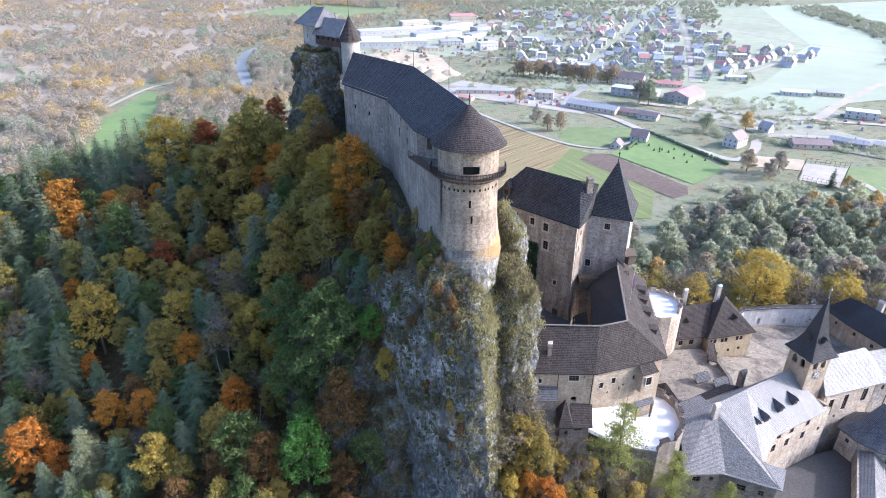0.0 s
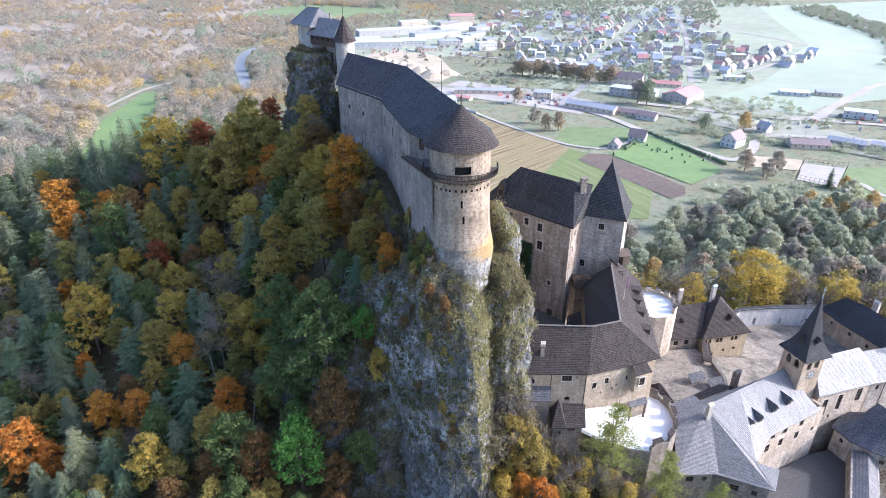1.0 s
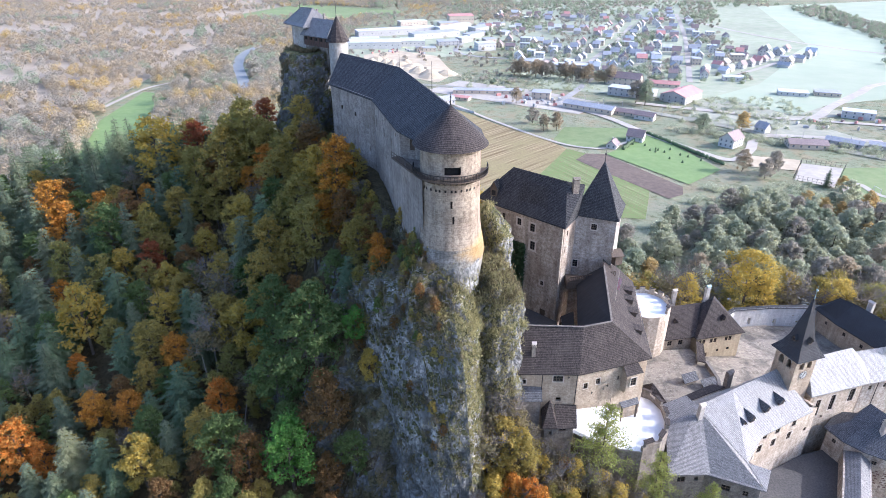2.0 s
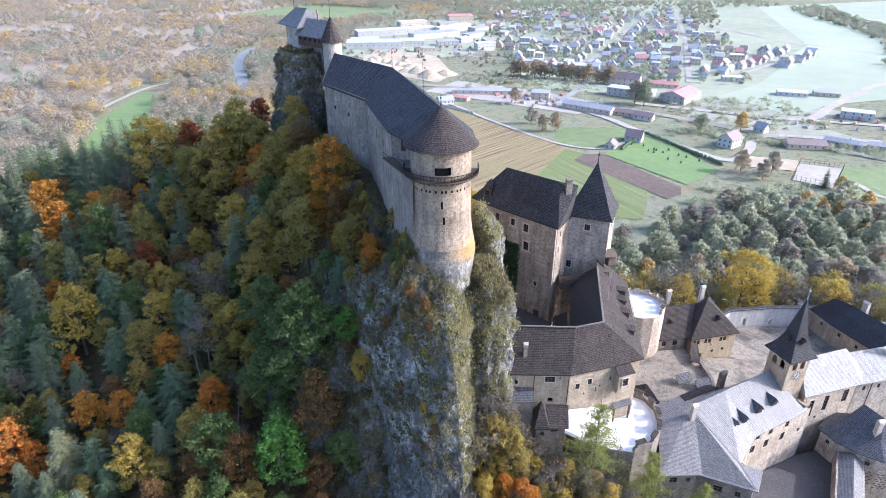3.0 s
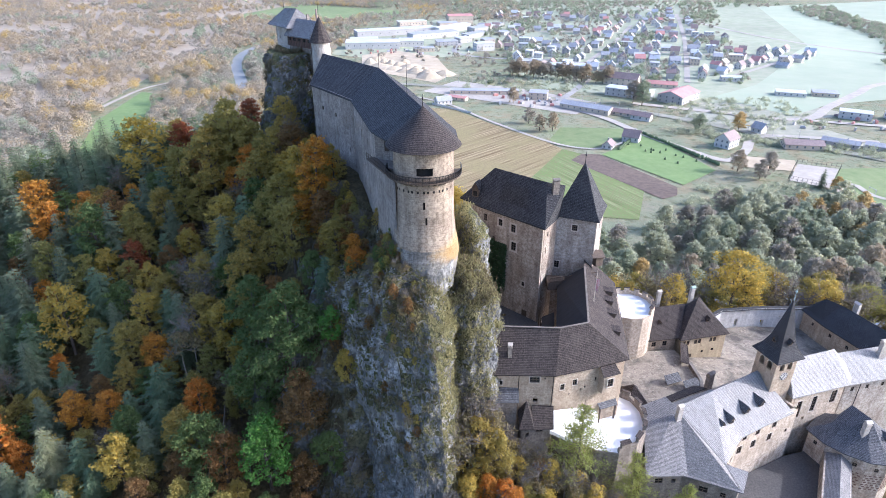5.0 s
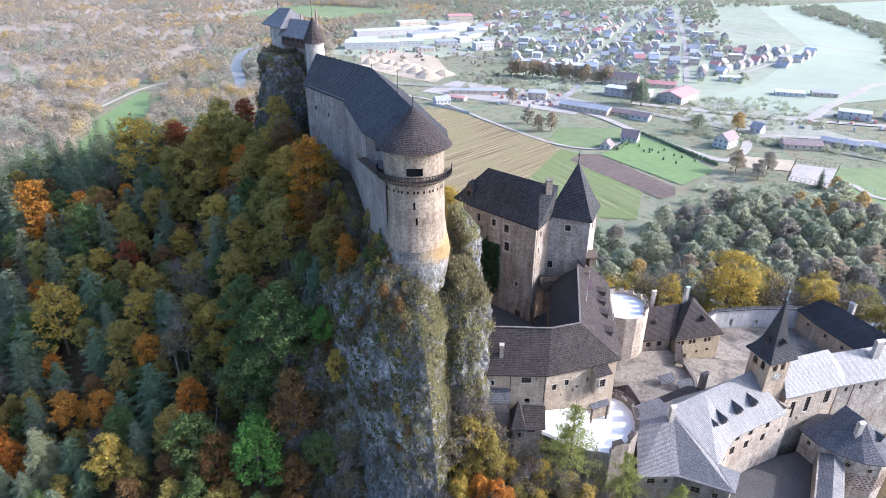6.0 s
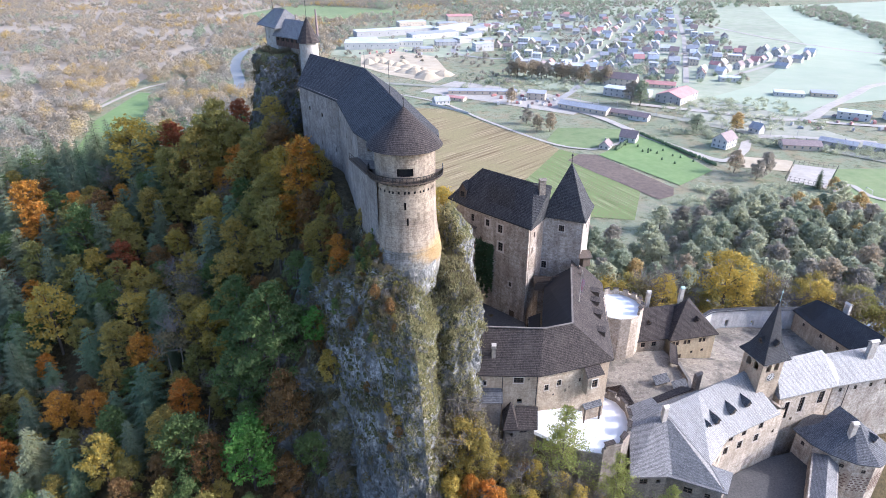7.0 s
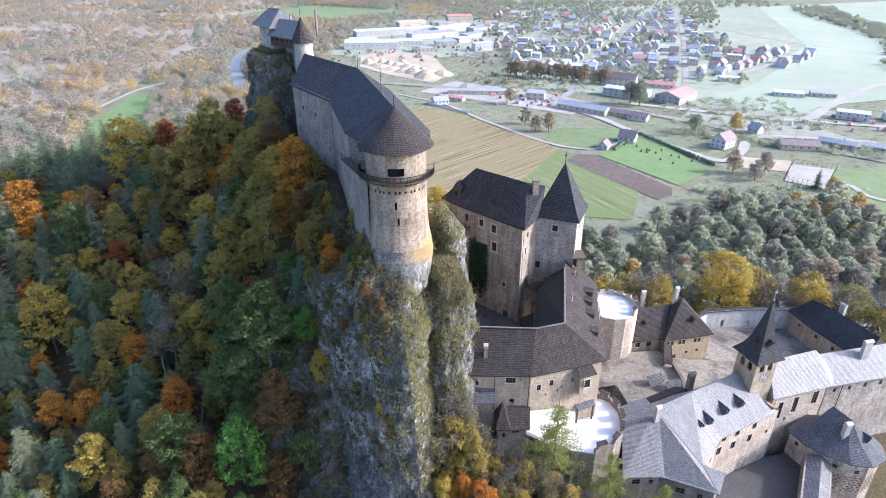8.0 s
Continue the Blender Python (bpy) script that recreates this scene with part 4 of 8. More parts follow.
# ---- middle castle ----
def middle_palace():
    t = thing("middle_palace", (22, 122, 58), "tall stone palace with steep dark shingle roof", "castle")
    ring = [(11.6, 130.6), (15.3, 126.2), (27.7, 114.1), (31.4, 119.6), (33.0, 124.0), (21.5, 133.0)]
    holes = [(0, 3.4, 75.4, 1.0, 1.8, "d"), (1, 1.6, 79.6, 0.9, 1.7, "w", 2, 3, 0.0), (1, 4.2, 74.9, 0.9, 1.8, "d"), (1, 6.0, 79.7, 1.1, 1.6, "w", 2, 2, 0.3), (1, 9.6, 79.4, 1.25, 1.8, "w", 2, 3, 0.35),
             (1, 9.9, 75.2, 1.3, 2.0, "w", 2, 3, 0.4), (1, 8.3, 72.3, 0.6, 0.6, "s"), (1, 13.1, 67.0, 0.8, 1.1, "w", 2, 2, 0.2), (1, 13.9, 59.2, 1.5, 2.6, "d"), (1, 15.0, 63.5, 0.3, 0.6, "s"),
             (2, 2.0, 76.0, 0.5, 1.6, "s"), (2, 2.6, 79.6, 0.6, 1.2, "w", 1, 2)]
    house_walls(t, ring, 48, 82.2, M["palace_wall"], holes, 0.6)
    e0, e1, e2, e3, e4, e5 = (10.9, 130.9, 82.0), (15.0, 125.8, 82.0), (28.0, 113.5, 82.0), (31.8, 119.8, 82.0), (33.0, 124.5, 82.0), (21.5, 133.8, 82.0)
    r1, r2 = (18.5, 128.6, 90.0), (28.7, 119.6, 90.0)
    r3 = (32.6, 119.6, 89.3)
    roof(t, [[e1, e2, r2, r1], [e0, e1, r1], [e5, e0, r1], [e2, e3, r3, r2], [e4, e5, r1, r2, r3], [e3, e4, r3]], M["roof_dark"], 0.25)
    dormer(t, 14.2, 127.4, 83.6, (-0.5, -0.85), 1.6, 1.9, 1.2, 1.6, "roof_dark")
    chimney(t, 30.4, 118.6, 84.5, 90.6, 1.3, 0.9, 10, "rubble", "rubble")
    # wooden balcony on the facade
    b = Shape()
    b.prism([(14.9, 125.7), (17.4, 123.2), (16.5, 122.3), (14.0, 124.8)], 77.9, 78.1)
    for i in range(6):
        q = Vector((14.0, 124.8)).lerp(Vector((16.5, 122.3)), i / 5)
        b.box(q.x, q.y, 78.1, 0.08, 0.08, 0.95)
    b.beam((14.0, 124.8, 79.0), (16.5, 122.3, 79.0), 0.09)
    part("balcony", b, M["wood"], t, "small timber balcony")


def square_tower():
    t = thing("square_tower", (37, 122.7, 60), "square whitewashed tower with tall pyramid shingle roof", "tower")
    c, l = Vector((39.7, 116.1)), Vector((30.4, 119.9))
    u = (l - c).normalized()
    n = Vector((-u.y, u.x)) * -1
    if n.y < 0:
        n = -n
    side = (l - c).length
    cen = c + u * side / 2 + n * side / 2

    def ring(off):
        h = side / 2 - off
        return [tuple(cen + u * a * h + n * b * h) for a, b in ((1, -1), (-1, -1), (-1, 1), (1, 1))]
    house_walls(t, ring(0.55), 50, 82.8, M["tower_plaster"], [(0, 4.4, 80.0, 1.2, 1.4, "w", 3, 3, 0.18), (0, 1.2, 70.6, 1.1, 1.7, "w", 2, 3, 0.15), (1, 4.0, 79.5, 0.9, 1.2, "w", 2, 2, 0.1)], 0.6)
    e = [(*p, 82.4) for p in ring(0.0)]
    m = [(*p, 83.9) for p in ring(0.9)]
    ap = (cen.x, cen.y, 93.4)
    faces = []
    for i in range(4):
        j = (i + 1) % 4
        faces += [[e[i], e[j], m[j], m[i]], [m[i], m[j], ap]]
    roof(t, faces, M["roof_dark"], 0.2)
    finial(t, cen.x, cen.y, 93.6, 2.2, 0.28)
    # timber porch on the sunny side
    b = Shape()
    p = c - u * 0.3 + n * 1.2
    b.box(p.x, p.y, 72.0, 1.8, 2.0, 2.2, 22)
    b.slab([[(p.x - 1.4, p.y - 1.6, 74.3), (p.x + 1.5, p.y - 1.0, 74.2), (p.x + 1.2, p.y + 1.5, 74.8), (p.x - 1.2, p.y + 1.2, 74.9)]], 0.12)
    part("porch", b, M["wood"], t, "dark boarded porch")


def covered_stair():
    t = thing("covered_stair", (34, 115.5, 66), "dark roofed timber stair along the foot of the square tower", "stair")
    p0, p1 = Vector((30.0, 114.6)), Vector((39.6, 114.4))
    fl = Shape()
    fl.prism([(29.6, 113.6), (39.8, 113.4), (39.8, 116.0), (29.6, 117.2)], 67.5, 69.2)
    part("landing", fl, M["wood"], t)
    rl = Shape()
    for i in range(24):
        q = p0.lerp(p1, i / 23) + Vector((0, -0.9))
        rl.box(q.x, q.y, 69.2 + 1.6 * i / 23, 0.1, 0.1, 1.1)
    rl.beam((p0.x, p0.y - 0.9, 70.35), (p1.x, p1.y - 0.9, 71.95), 0.14)
    rl.beam((p0.x, p0.y - 0.9, 69.4), (p1.x, p1.y - 0.9, 71.0), 0.14)
    part("railing", rl, M["wood"], t)
    for i in range(9):
        st = Shape()
        q = p0.lerp(p1, (i + 0.5) / 9)
        st.box(q.x, q.y, 69.2, 1.06, 1.8, 0.18 * (i + 1))
        part("step", st, M["wood"], t)


def lower_wing():
    t = thing("gate_wing", (28, 92, 58), "cream plastered wing under brown shingle roofs", "castle")
    ring = [(14.6, 87.5), (27.2, 87.2), (34.4, 89.5), (41.0, 92.0), (44.8, 113.0), (33.2, 116.0), (31.2, 98.6), (14.8, 96.0)]
    holes = [(0, 2.8, 63.6, 0.9, 1.0, "w", 1, 1, 0.12), (0, 9.0, 64.4, 1.8, 1.25, "w", 3, 2, 0.14), (0, 9.4, 59.6, 0.9, 1.0, "s"),
             (1, 1.7, 62.4, 0.85, 1.3, "w", 2, 2, 0.12), (1, 4.2, 62.9, 0.85, 1.3, "w", 2, 2, 0.12), (1, 5.6, 60.8, 0.3, 0.8, "s"), (2, 1.0, 62.5, 0.4, 0.9, "w", 1, 1)]
    house_walls(t, ring, 44, [66.2] * 4 + [66.0, 66.0, 66.2, 66.2], M["plaster"], holes, 0.6)
    z = 65.9
    e1, e2, e3, e4 = (14.2, 86.9, z), (27.2, 86.6, z), (34.5, 88.9, z), (41.6, 91.5, z)
    r1, r2, r3, r4 = (15.6, 91.4, 73.2), (28.0, 90.8, 73.2), (33.4, 92.4, 73.3), (37.0, 113.6, 73.2)
    f1 = (45.8, 119.5, z)
    b1, b2, b3 = (14.4, 96.4, 66.2), (29.2, 99.6, 67.6), (32.0, 115.8, 68.6)
    r5 = (38.2, 120.0, 72.8)
    roof(t, [[e1, e2, r2, r1], [e2, e3, r3, r2], [e3, e4, r3], [b2, b1, r1, r2, r3], [b1, e1, r1]], M["roof_brown"], 0.25)
    roof(t, [[e4, f1, r5, r4, r3]], M["roof_brown"], 0.25)
    roof(t, [[b3, b2, r3, r4]], M["tar"], 0.25, "black tarred roof slope")
    roof(t, [[r5, f1, (44.6, 121.0, 66.0), (39.5, 121.0, 70.0)]], M["roof_brown"], 0.25)
    lo = Shape()
    lo.slab([[(27.0, 99.8, 62.6), (29.2, 99.4, 64.2), (30.6, 109.6, 64.4), (28.2, 110.2, 62.8)]], 0.2)
    part("lean_roof", lo, M["tar"], t, "black boarded lean-to roof")
    for k in range(7):
        pr = Shape()
        pr.beam((27.1 + k * 0.16, 99.8 + k * 1.7, 58.9), (27.1 + k * 0.16, 99.8 + k * 1.7, 62.6), 0.22)
        part("post", pr, M["wood"], t)
    for a, b in ((r1, r2), (r2, r3), (r3, r4)):
        k = max(2, int((Vector(b) - Vector(a)).length / 0.5))
        for i in range(k):
            p, q = Vector(a).lerp(Vector(b), i / k), Vector(a).lerp(Vector(b), (i + 0.94) / k)
            rd = Shape()
            rd.beam((p.x, p.y, p.z + 0.06), (q.x, q.y, q.z + 0.06), 0.34, 0.16)
            part("ridge_tile", rd, M["paving"], t)
    for x, y, z2 in ((40.5, 97.4, 67.7), (41.0, 103.0, 68.1), (41.4, 107.2, 68.4), (42.4, 111.2, 68.2)):
        dormer(t, x + 0.5, y, z2 - 0.4, (0.98, -0.2), 1.7, 1.1, 1.9, 0.6, "roof_brown", True)
    chimney(t, 19.0, 88.6, 68.0, 70.9, 0.7, 0.6, 0, "rubble", "surround")
    # bay window with its own roof
    b = Shape()
    n = Vector((0.35, -0.94))
    c = Vector((37.2, 90.4)) + n * 0.7
    b.box(c.x, c.y, 60.4, 2.7, 1.7, 4.2, 20)
    b.box(c.x - n.x * 0.3, c.y - n.y * 0.3, 59.6, 2.1, 1.3, 0.9, 20)
    bay = part("bay", b, M["plaster"], t, "projecting bay window")
    q = c + n * 1.05
    put_window(bay, (q.x, q.y, 62.5), (n.x, n.y), 1.2, 1.8, 2, 3, "sash", 0.14)
    br = Shape()
    d = Vector((0.94, 0.35))
    f = [c + d * a + n * k for a, k in ((-1.8, 1.25), (1.8, 1.25), (1.5, -0.9), (-1.5, -0.9))]
    br.slab([[(f[0].x, f[0].y, 64.4), (f[1].x, f[1].y, 64.4), (f[2].x, f[2].y, 65.9), (f[3].x, f[3].y, 65.9)]], 0.15)
    part("bay_roof", br, M["roof_brown"], bay)
    # porch roof over the terrace door
    c = Vector((37.9, 92.35))
    f = [c + d * a + n * k for a, k in ((-2.4, 0.05), (2.2, 0.05), (1.9, 2.3), (-1.9, 2.3))]
    ph = Shape()
    ph.slab([[(f[3].x, f[3].y, 55.6), (f[2].x, f[2].y, 55.6), (f[1].x, f[1].y, 57.6), (f[0].x, f[0].y, 57.6)]], 0.14)
    po = part("porch_roof", ph, M["roof_slate"], t, "dark shingled porch roof")
    for a in (-1.7, 1.7):
        s = Shape()
        q = c + d * a + n * 2.0
        s.beam((q.x, q.y, 52.0), (q.x, q.y, 55.7), 0.3)
        part("porch_post", s, M["wood"], po)
    s = Shape()
    q = c + n * 0.06
    s.box(q.x, q.y, 52.1, 1.4, 0.1, 2.6, 20)
    part("door", s, M["dark_void"], t, "shade-black panel standing for an open doorway")
    # iron wall anchors
    for x, y, z2 in ((17.4, 87.4, 64.4), (25.4, 87.15, 64.9), (30.2, 88.1, 60.6), (33.2, 89.0, 61.6)):
        s = Shape()
        s.beam((x, y - 0.12, z2 - 0.3), (x, y - 0.12, z2 + 0.3), 0.07)
        s.beam((x - 0.2, y - 0.12, z2 - 0.05), (x + 0.2, y - 0.12, z2 + 0.05), 0.07)
        part("wall_anchor", s, M["iron"], t)
    # lean-to on the west end
    lt = Shape()
    lt.prism([(14.4, 86.0), (20.5, 86.0), (20.5, 87.4), (14.4, 87.4)], 50, 60.6)
    ln = part("lean_to", lt, M["rubble"], t)
    lr = Shape()
    lr.slab([[(14.1, 85.6, 60.6), (20.8, 85.6, 60.6), (20.8, 87.5, 62.7), (14.1, 87.5, 62.7)]], 0.12)
    part("lean_to_roof", lr, M["roof_slate"], ln)
    # drain pipes
    for x, y in ((20.7, 87.0), (26.9, 86.9)):
        s = Shape()
        s.tube((x, y, 58), (x, y, 65.8), 0.07, 0.07, 6)
        part("drain_pipe", s, M["iron"], t)
    pole = Shape()
    pole.tube((36.3, 101.0, 72.5), (36.3, 101.0, 79.5), 0.07, 0.04, 6)
    fp = part("flagpole", pole, M["surround"], t, "white flagpole")
    fl = Shape()
    for k in range(6):
        za, zb = 77.6 - k * 0.45, 77.6 - (k + 1) * 0.45
        xa, xb = 36.36 + 0.1 * math.sin(k), 36.36 + 0.1 * math.sin(k + 1)
        fl.poly([(36.34, 101.0, za), (36.34, 101.0, zb), (xb + 0.5, 100.85, zb - 0.15), (xa + 0.5, 100.85, za - 0.15)])
        fl.poly([(36.34, 101.02, zb), (36.34, 101.02, za), (xa + 0.5, 100.87, za - 0.15), (xb + 0.5, 100.87, zb - 0.15)])
    part("flag", fl, plain_mat("red_flag_cloth", (0.35, 0.05, 0.05), (0.5, 0.4, 0.4), 2.0, 0.9), fp, "red and white hanging flag")


def small_turret():
    t = thing("small_turret", (24, 86, 50), "little stone turret with pointed dark shingle roof", "turret")
    ring = [(21.3, 84.2), (26.6, 84.4), (27.2, 87.0), (21.3, 87.0)]
    house_walls(t, ring, 44, 56.2, M["rubble"], [(0, 1.2, 54.3, 0.5, 0.9, "s"), (0, 3.4, 55.2, 1.3, 0.9, "w", 2, 1)], 0.4)
    a, b, c, d = (20.9, 83.7, 55.9), (23.6, 83.7, 55.9), (23.6, 87.0, 57.6), (20.9, 87.0, 57.6)
    ap = (22.3, 86.3, 60.4)
    roof(t, [[a, b, ap], [b, c, ap], [c, d, ap], [d, a, ap]], M["roof_brown"], 0.15)
    roof(t, [[(23.4, 83.8, 55.8), (27.2, 84.0, 55.8), (27.4, 87.0, 58.6), (23.4, 87.0, 58.8)]], M["roof_brown"], 0.15)


def stair_court():
    t = thing("court_stair", (17, 108, 60), "wooden flight of steps climbing beside the rock", "stair")
    for i in range(14):
        s = Shape()
        s.box(15.2, 99.0 + i * 0.62, 61.5 + i * 0.62, 2.2, 0.5, 0.14)
        part("step", s, M["surround"], t)
    for x in (14.0, 16.4):
        s = Shape()
        s.beam((x, 98.6, 61.2), (x, 107.5, 70.1), 0.12, 0.3)
        s.beam((x, 98.6, 62.3), (x, 107.5, 71.2), 0.08)
        part("stringer", s, M["wood"], t)
    f = Shape()
    for i in range(7):
        f.box(18.0 + i * 0.9, 99.0, 60.2, 0.09, 0.09, 1.1)
    f.beam((17.8, 99.0, 61.2), (23.8, 99.0, 61.2), 0.1)
    tagged(part("court_fence", f, M["wood"]), "low timber fence in the inner court", "fence")
    c = Shape()
    c.prism([(14.5, 96.2), (29.2, 97.5), (28.0, 114.0), (15.0, 126.0), (12.5, 112.0)], 57.0, 59.0)
    tagged(part("inner_court", c, M["cobble"]), "shaded cobbled inner court", "courtyard", kind="structure")


def ivy():
    """Leaves hanging in a ragged curtain down the shaded wall."""
    rng = np.random.RandomState(31)
    n = 3600
    f, h = rng.uniform(0, 1, n), rng.uniform(0, 1, n)
    keep = h > 0.25 * np.abs(np.sin(f * 9.0)) + 0.1 * rng.uniform(0, 1, n)
    f, h = f[keep], h[keep]
    p = np.stack([17.5 + 3.7 * f, 124.05 - 3.62 * f, 60.5 + 14.5 * h], 1) + np.array((-0.16, -0.17, 0)) * (0.6 + rng.uniform(0, 2.4, len(f)))[:, None]
    a, b = rng.normal(size=p.shape) * 0.16 + np.array((0, 0, -0.06)), rng.normal(size=p.shape) * 0.12
    v, q = leaf_points(p, a, b)
    tagged(new("ivy", fast_mesh("ivy", v, q, leaf_mat("ivy_leaves", (0.05, 0.085, 0.04), (0.05, 0.085, 0.04), (0.09, 0.13, 0.06), 0.3))), "dark green ivy hanging on the palace wall", "ivy", kind="stuff")


middle_palace(), square_tower(), ivy(), covered_stair(), lower_wing(), small_turret(), stair_court()


# ---- terraces ----
def bastion(name, ring, zf, zb, material, label, merlon_from, merlon_to, low=1.0):
    """A flat white terrace on a stone wall, with a parapet of merlons along part of its ring."""
    t = thing(name, (ring[0][0], ring[0][1], zb), label, "terrace")
    sh = Shape()
    sh.prism(ring, zb, zf - 0.05)
    part("wall", sh, material, t)
    cen = sum((Vector(p) for p in ring), Vector((0, 0))) / len(ring)
    fl = Shape()
    fl.prism([tuple(cen + (Vector(p) - cen) * 0.97) for p in ring], zf - 0.04, zf)
    part("terrace_floor", fl, M["terrace"], t, "bright pale terrace floor")
    k = len(ring)
    for i in range(merlon_from, merlon_to):
        p0, p1 = Vector(ring[i % k]), Vector(ring[(i + 1) % k])
        u = (p1 - p0).normalized()
        inn = Vector((-u.y, u.x))
        m = Shape()
        q0, q1 = p0, p1
        m.prism([tuple(q0), tuple(q1), tuple(q1 + inn * 0.6), tuple(q0 + inn * 0.6)], zf - 0.1, zf + low)
        part("parapet", m, material, t)
        length = (p1 - p0).length
        nm = max(1, int(length / 2.9))
        for j in range(nm):
            a, b = p0 + u * length * (j + 0.12) / nm, p0 + u * length * (j + 0.62) / nm
            mm = Shape()
            mm.prism([tuple(a), tuple(b), tuple(b + inn * 0.58), tuple(a + inn * 0.58)], zf + low, zf + low + 0.9)
            me = part("merlon", mm, material, t)
            cp = Shape()
            o = -inn * 0.12
            a2, b2 = a - u * 0.1, b + u * 0.1
            cp.slab([[(*(a2 + o), zf + low + 0.89), (*(b2 + o), zf + low + 0.89), (*(b2 + inn * 0.8), zf + low + 1.15), (*(a2 + inn * 0.8), zf + low + 1.15)]], 0.08)
            part("coping", cp, M["roof_brown"], me, "shingle coping")
    return t


low_ring = [(27.6, 87.4), (30.5, 85.6), (35.0, 82.6), (39.0, 81.8), (42.6, 83.2), (45.0, 86.2), (46.2, 89.6), (46.4, 93.0), (45.2, 96.2), (42.4, 98.2), (40.0, 93.0), (34.0, 90.0)]
bastion("lower_terrace", low_ring, 52.0, 34, M["rubble"], "rounded lower bastion with bright white terrace floor", 3, 9)
up_ring = [(53.6 + 6.3 * math.cos(radians(a)), 130.5 + 6.3 * math.sin(radians(a))) for a in range(-120, 240, 24)]
bastion("upper_terrace", up_ring, 53.0, 30, M["white_wall"], "round whitewashed bastion with bright terrace floor", 3, 11, 0.8)


def entrance_hut():
    t = thing("terrace_hut", (39, 91.5, 52), "low stone porch with mossy shingle roof beside the terrace", "porch")
    ring = [(36.6, 91.2), (40.2, 92.4), (39.6, 94.4), (36.0, 93.2)]
    house_walls(t, ring, 51.9, 54.6, M["rubble"], [(0, 1.9, 53.4, 1.4, 1.2, "w", 2, 2)], 0.4)
    roof(t, [[(36.0, 90.6, 54.3), (40.9, 92.2, 54.3), (38.9, 93.2, 56.2), (37.2, 92.6, 56.2)], [(40.9, 92.2, 54.3), (40.2, 95.0, 54.6), (38.9, 93.2, 56.2)], [(35.4, 93.6, 54.6), (36.0, 90.6, 54.3), (37.2, 92.6, 56.2)], [(40.2, 95.0, 54.6), (35.4, 93.6, 54.6), (37.2, 92.6, 56.2), (38.9, 93.2, 56.2)]], M["roof_dark"], 0.2)


entrance_hut()
ramp = Shape()
ramp.slab([[(27.4, 86.9, 57.6), (26.6, 84.6, 55.0), (31.0, 85.0, 52.1), (36.5, 88.0, 52.1), (36.6, 90.2, 54.6), (33.0, 88.9, 56.6)]], 0.8)
tagged(part("terrace_ramp", ramp, M["terrace"]), "bright screed ramp sloping from the wing wall to the terrace", "ramp", kind="structure")


# ---- lower castle ----
def yellow_house():
    t = thing("ochre_house", (72, 132, 37), "ochre plastered house with hipped brown shingle roof", "house")
    ring = [(68.1, 128.7), (80.6, 131.6), (78.6, 141.0), (66.1, 138.1)]
    holes = [(0, s, 42.4, 0.85, 1.3, "w", 2, 3, 0.0) for s in (0.9, 2.0, 4.2, 5.3, 8.6, 9.7)]
    holes += [(0, 1.2, 38.0, 0.9, 1.6, "w", 2, 2), (0, 3.2, 37.9, 1.2, 1.8, "d"), (0, 6.7, 39.0, 0.7, 0.8, "w", 1, 1), (0, 9.7, 39.2, 0.8, 0.8, "w", 1, 1), (0, 6.0, 41.0, 0.5, 0.35, "s")]
    house_walls(t, ring, 33, 44.3, M["yellow"], holes, 0.5)
    e = [(67.5, 128.0, 44.0), (81.3, 131.2, 44.0), (79.1, 141.7, 44.0), (65.4, 138.5, 44.0)]
    p1, p2 = (72.6, 134.4, 52.3), (73.4, 135.6, 52.3)
    roof(t, [[e[0], e[1], p1], [e[1], e[2], p2, p1], [e[2], e[3], p2], [e[3], e[0], p1, p2]], M["roof_brown"], 0.22)
    chimney(t, 71.6, 136.2, 49.5, 54.6, 1.0, 0.9, 12, "plaster_pale", "copper")
    dormer(t, 75.2, 131.7, 47.3, (0.22, -0.97), 0.9, 0.7, 0.9, 0.7, "roof_brown")
    w = thing("ochre_house_wing", (61, 131, 40), "long low wing with brown shingle roof and shaded arcade", "house")
    ring = [(56.2, 127.8), (67.0, 129.8), (66.0, 138.0), (55.0, 137.2)]
    house_walls(w, ring, 34, 44.3, M["plaster"], [(0, 1.8, 41.8, 1.6, 2.2, "d"), (0, 5.0, 42.2, 1.2, 1.4, "w", 2, 2), (0, 8.0, 42.2, 1.2, 1.4, "w", 2, 2)], 0.5)
    e = [(55.4, 126.9, 44.0), (67.6, 129.2, 44.0), (66.6, 138.8, 44.0), (54.2, 138.2, 44.0)]
    r1, r2 = (58.4, 133.2, 50.2), (70.0, 135.2, 50.6)
    roof(w, [[e[0], e[1], r2, r1], [e[2], e[3], r1, r2], [e[3], e[0], r1]], M["roof_brown"], 0.22)
    chimney(w, 63.2, 136.4, 47.5, 53.3, 1.0, 0.8, 10, "plaster_pale", "surround")
    dormer(w, 62.6, 130.9, 46.6, (0.18, -0.98), 0.9, 0.7, 0.9, 0.7, "roof_brown")


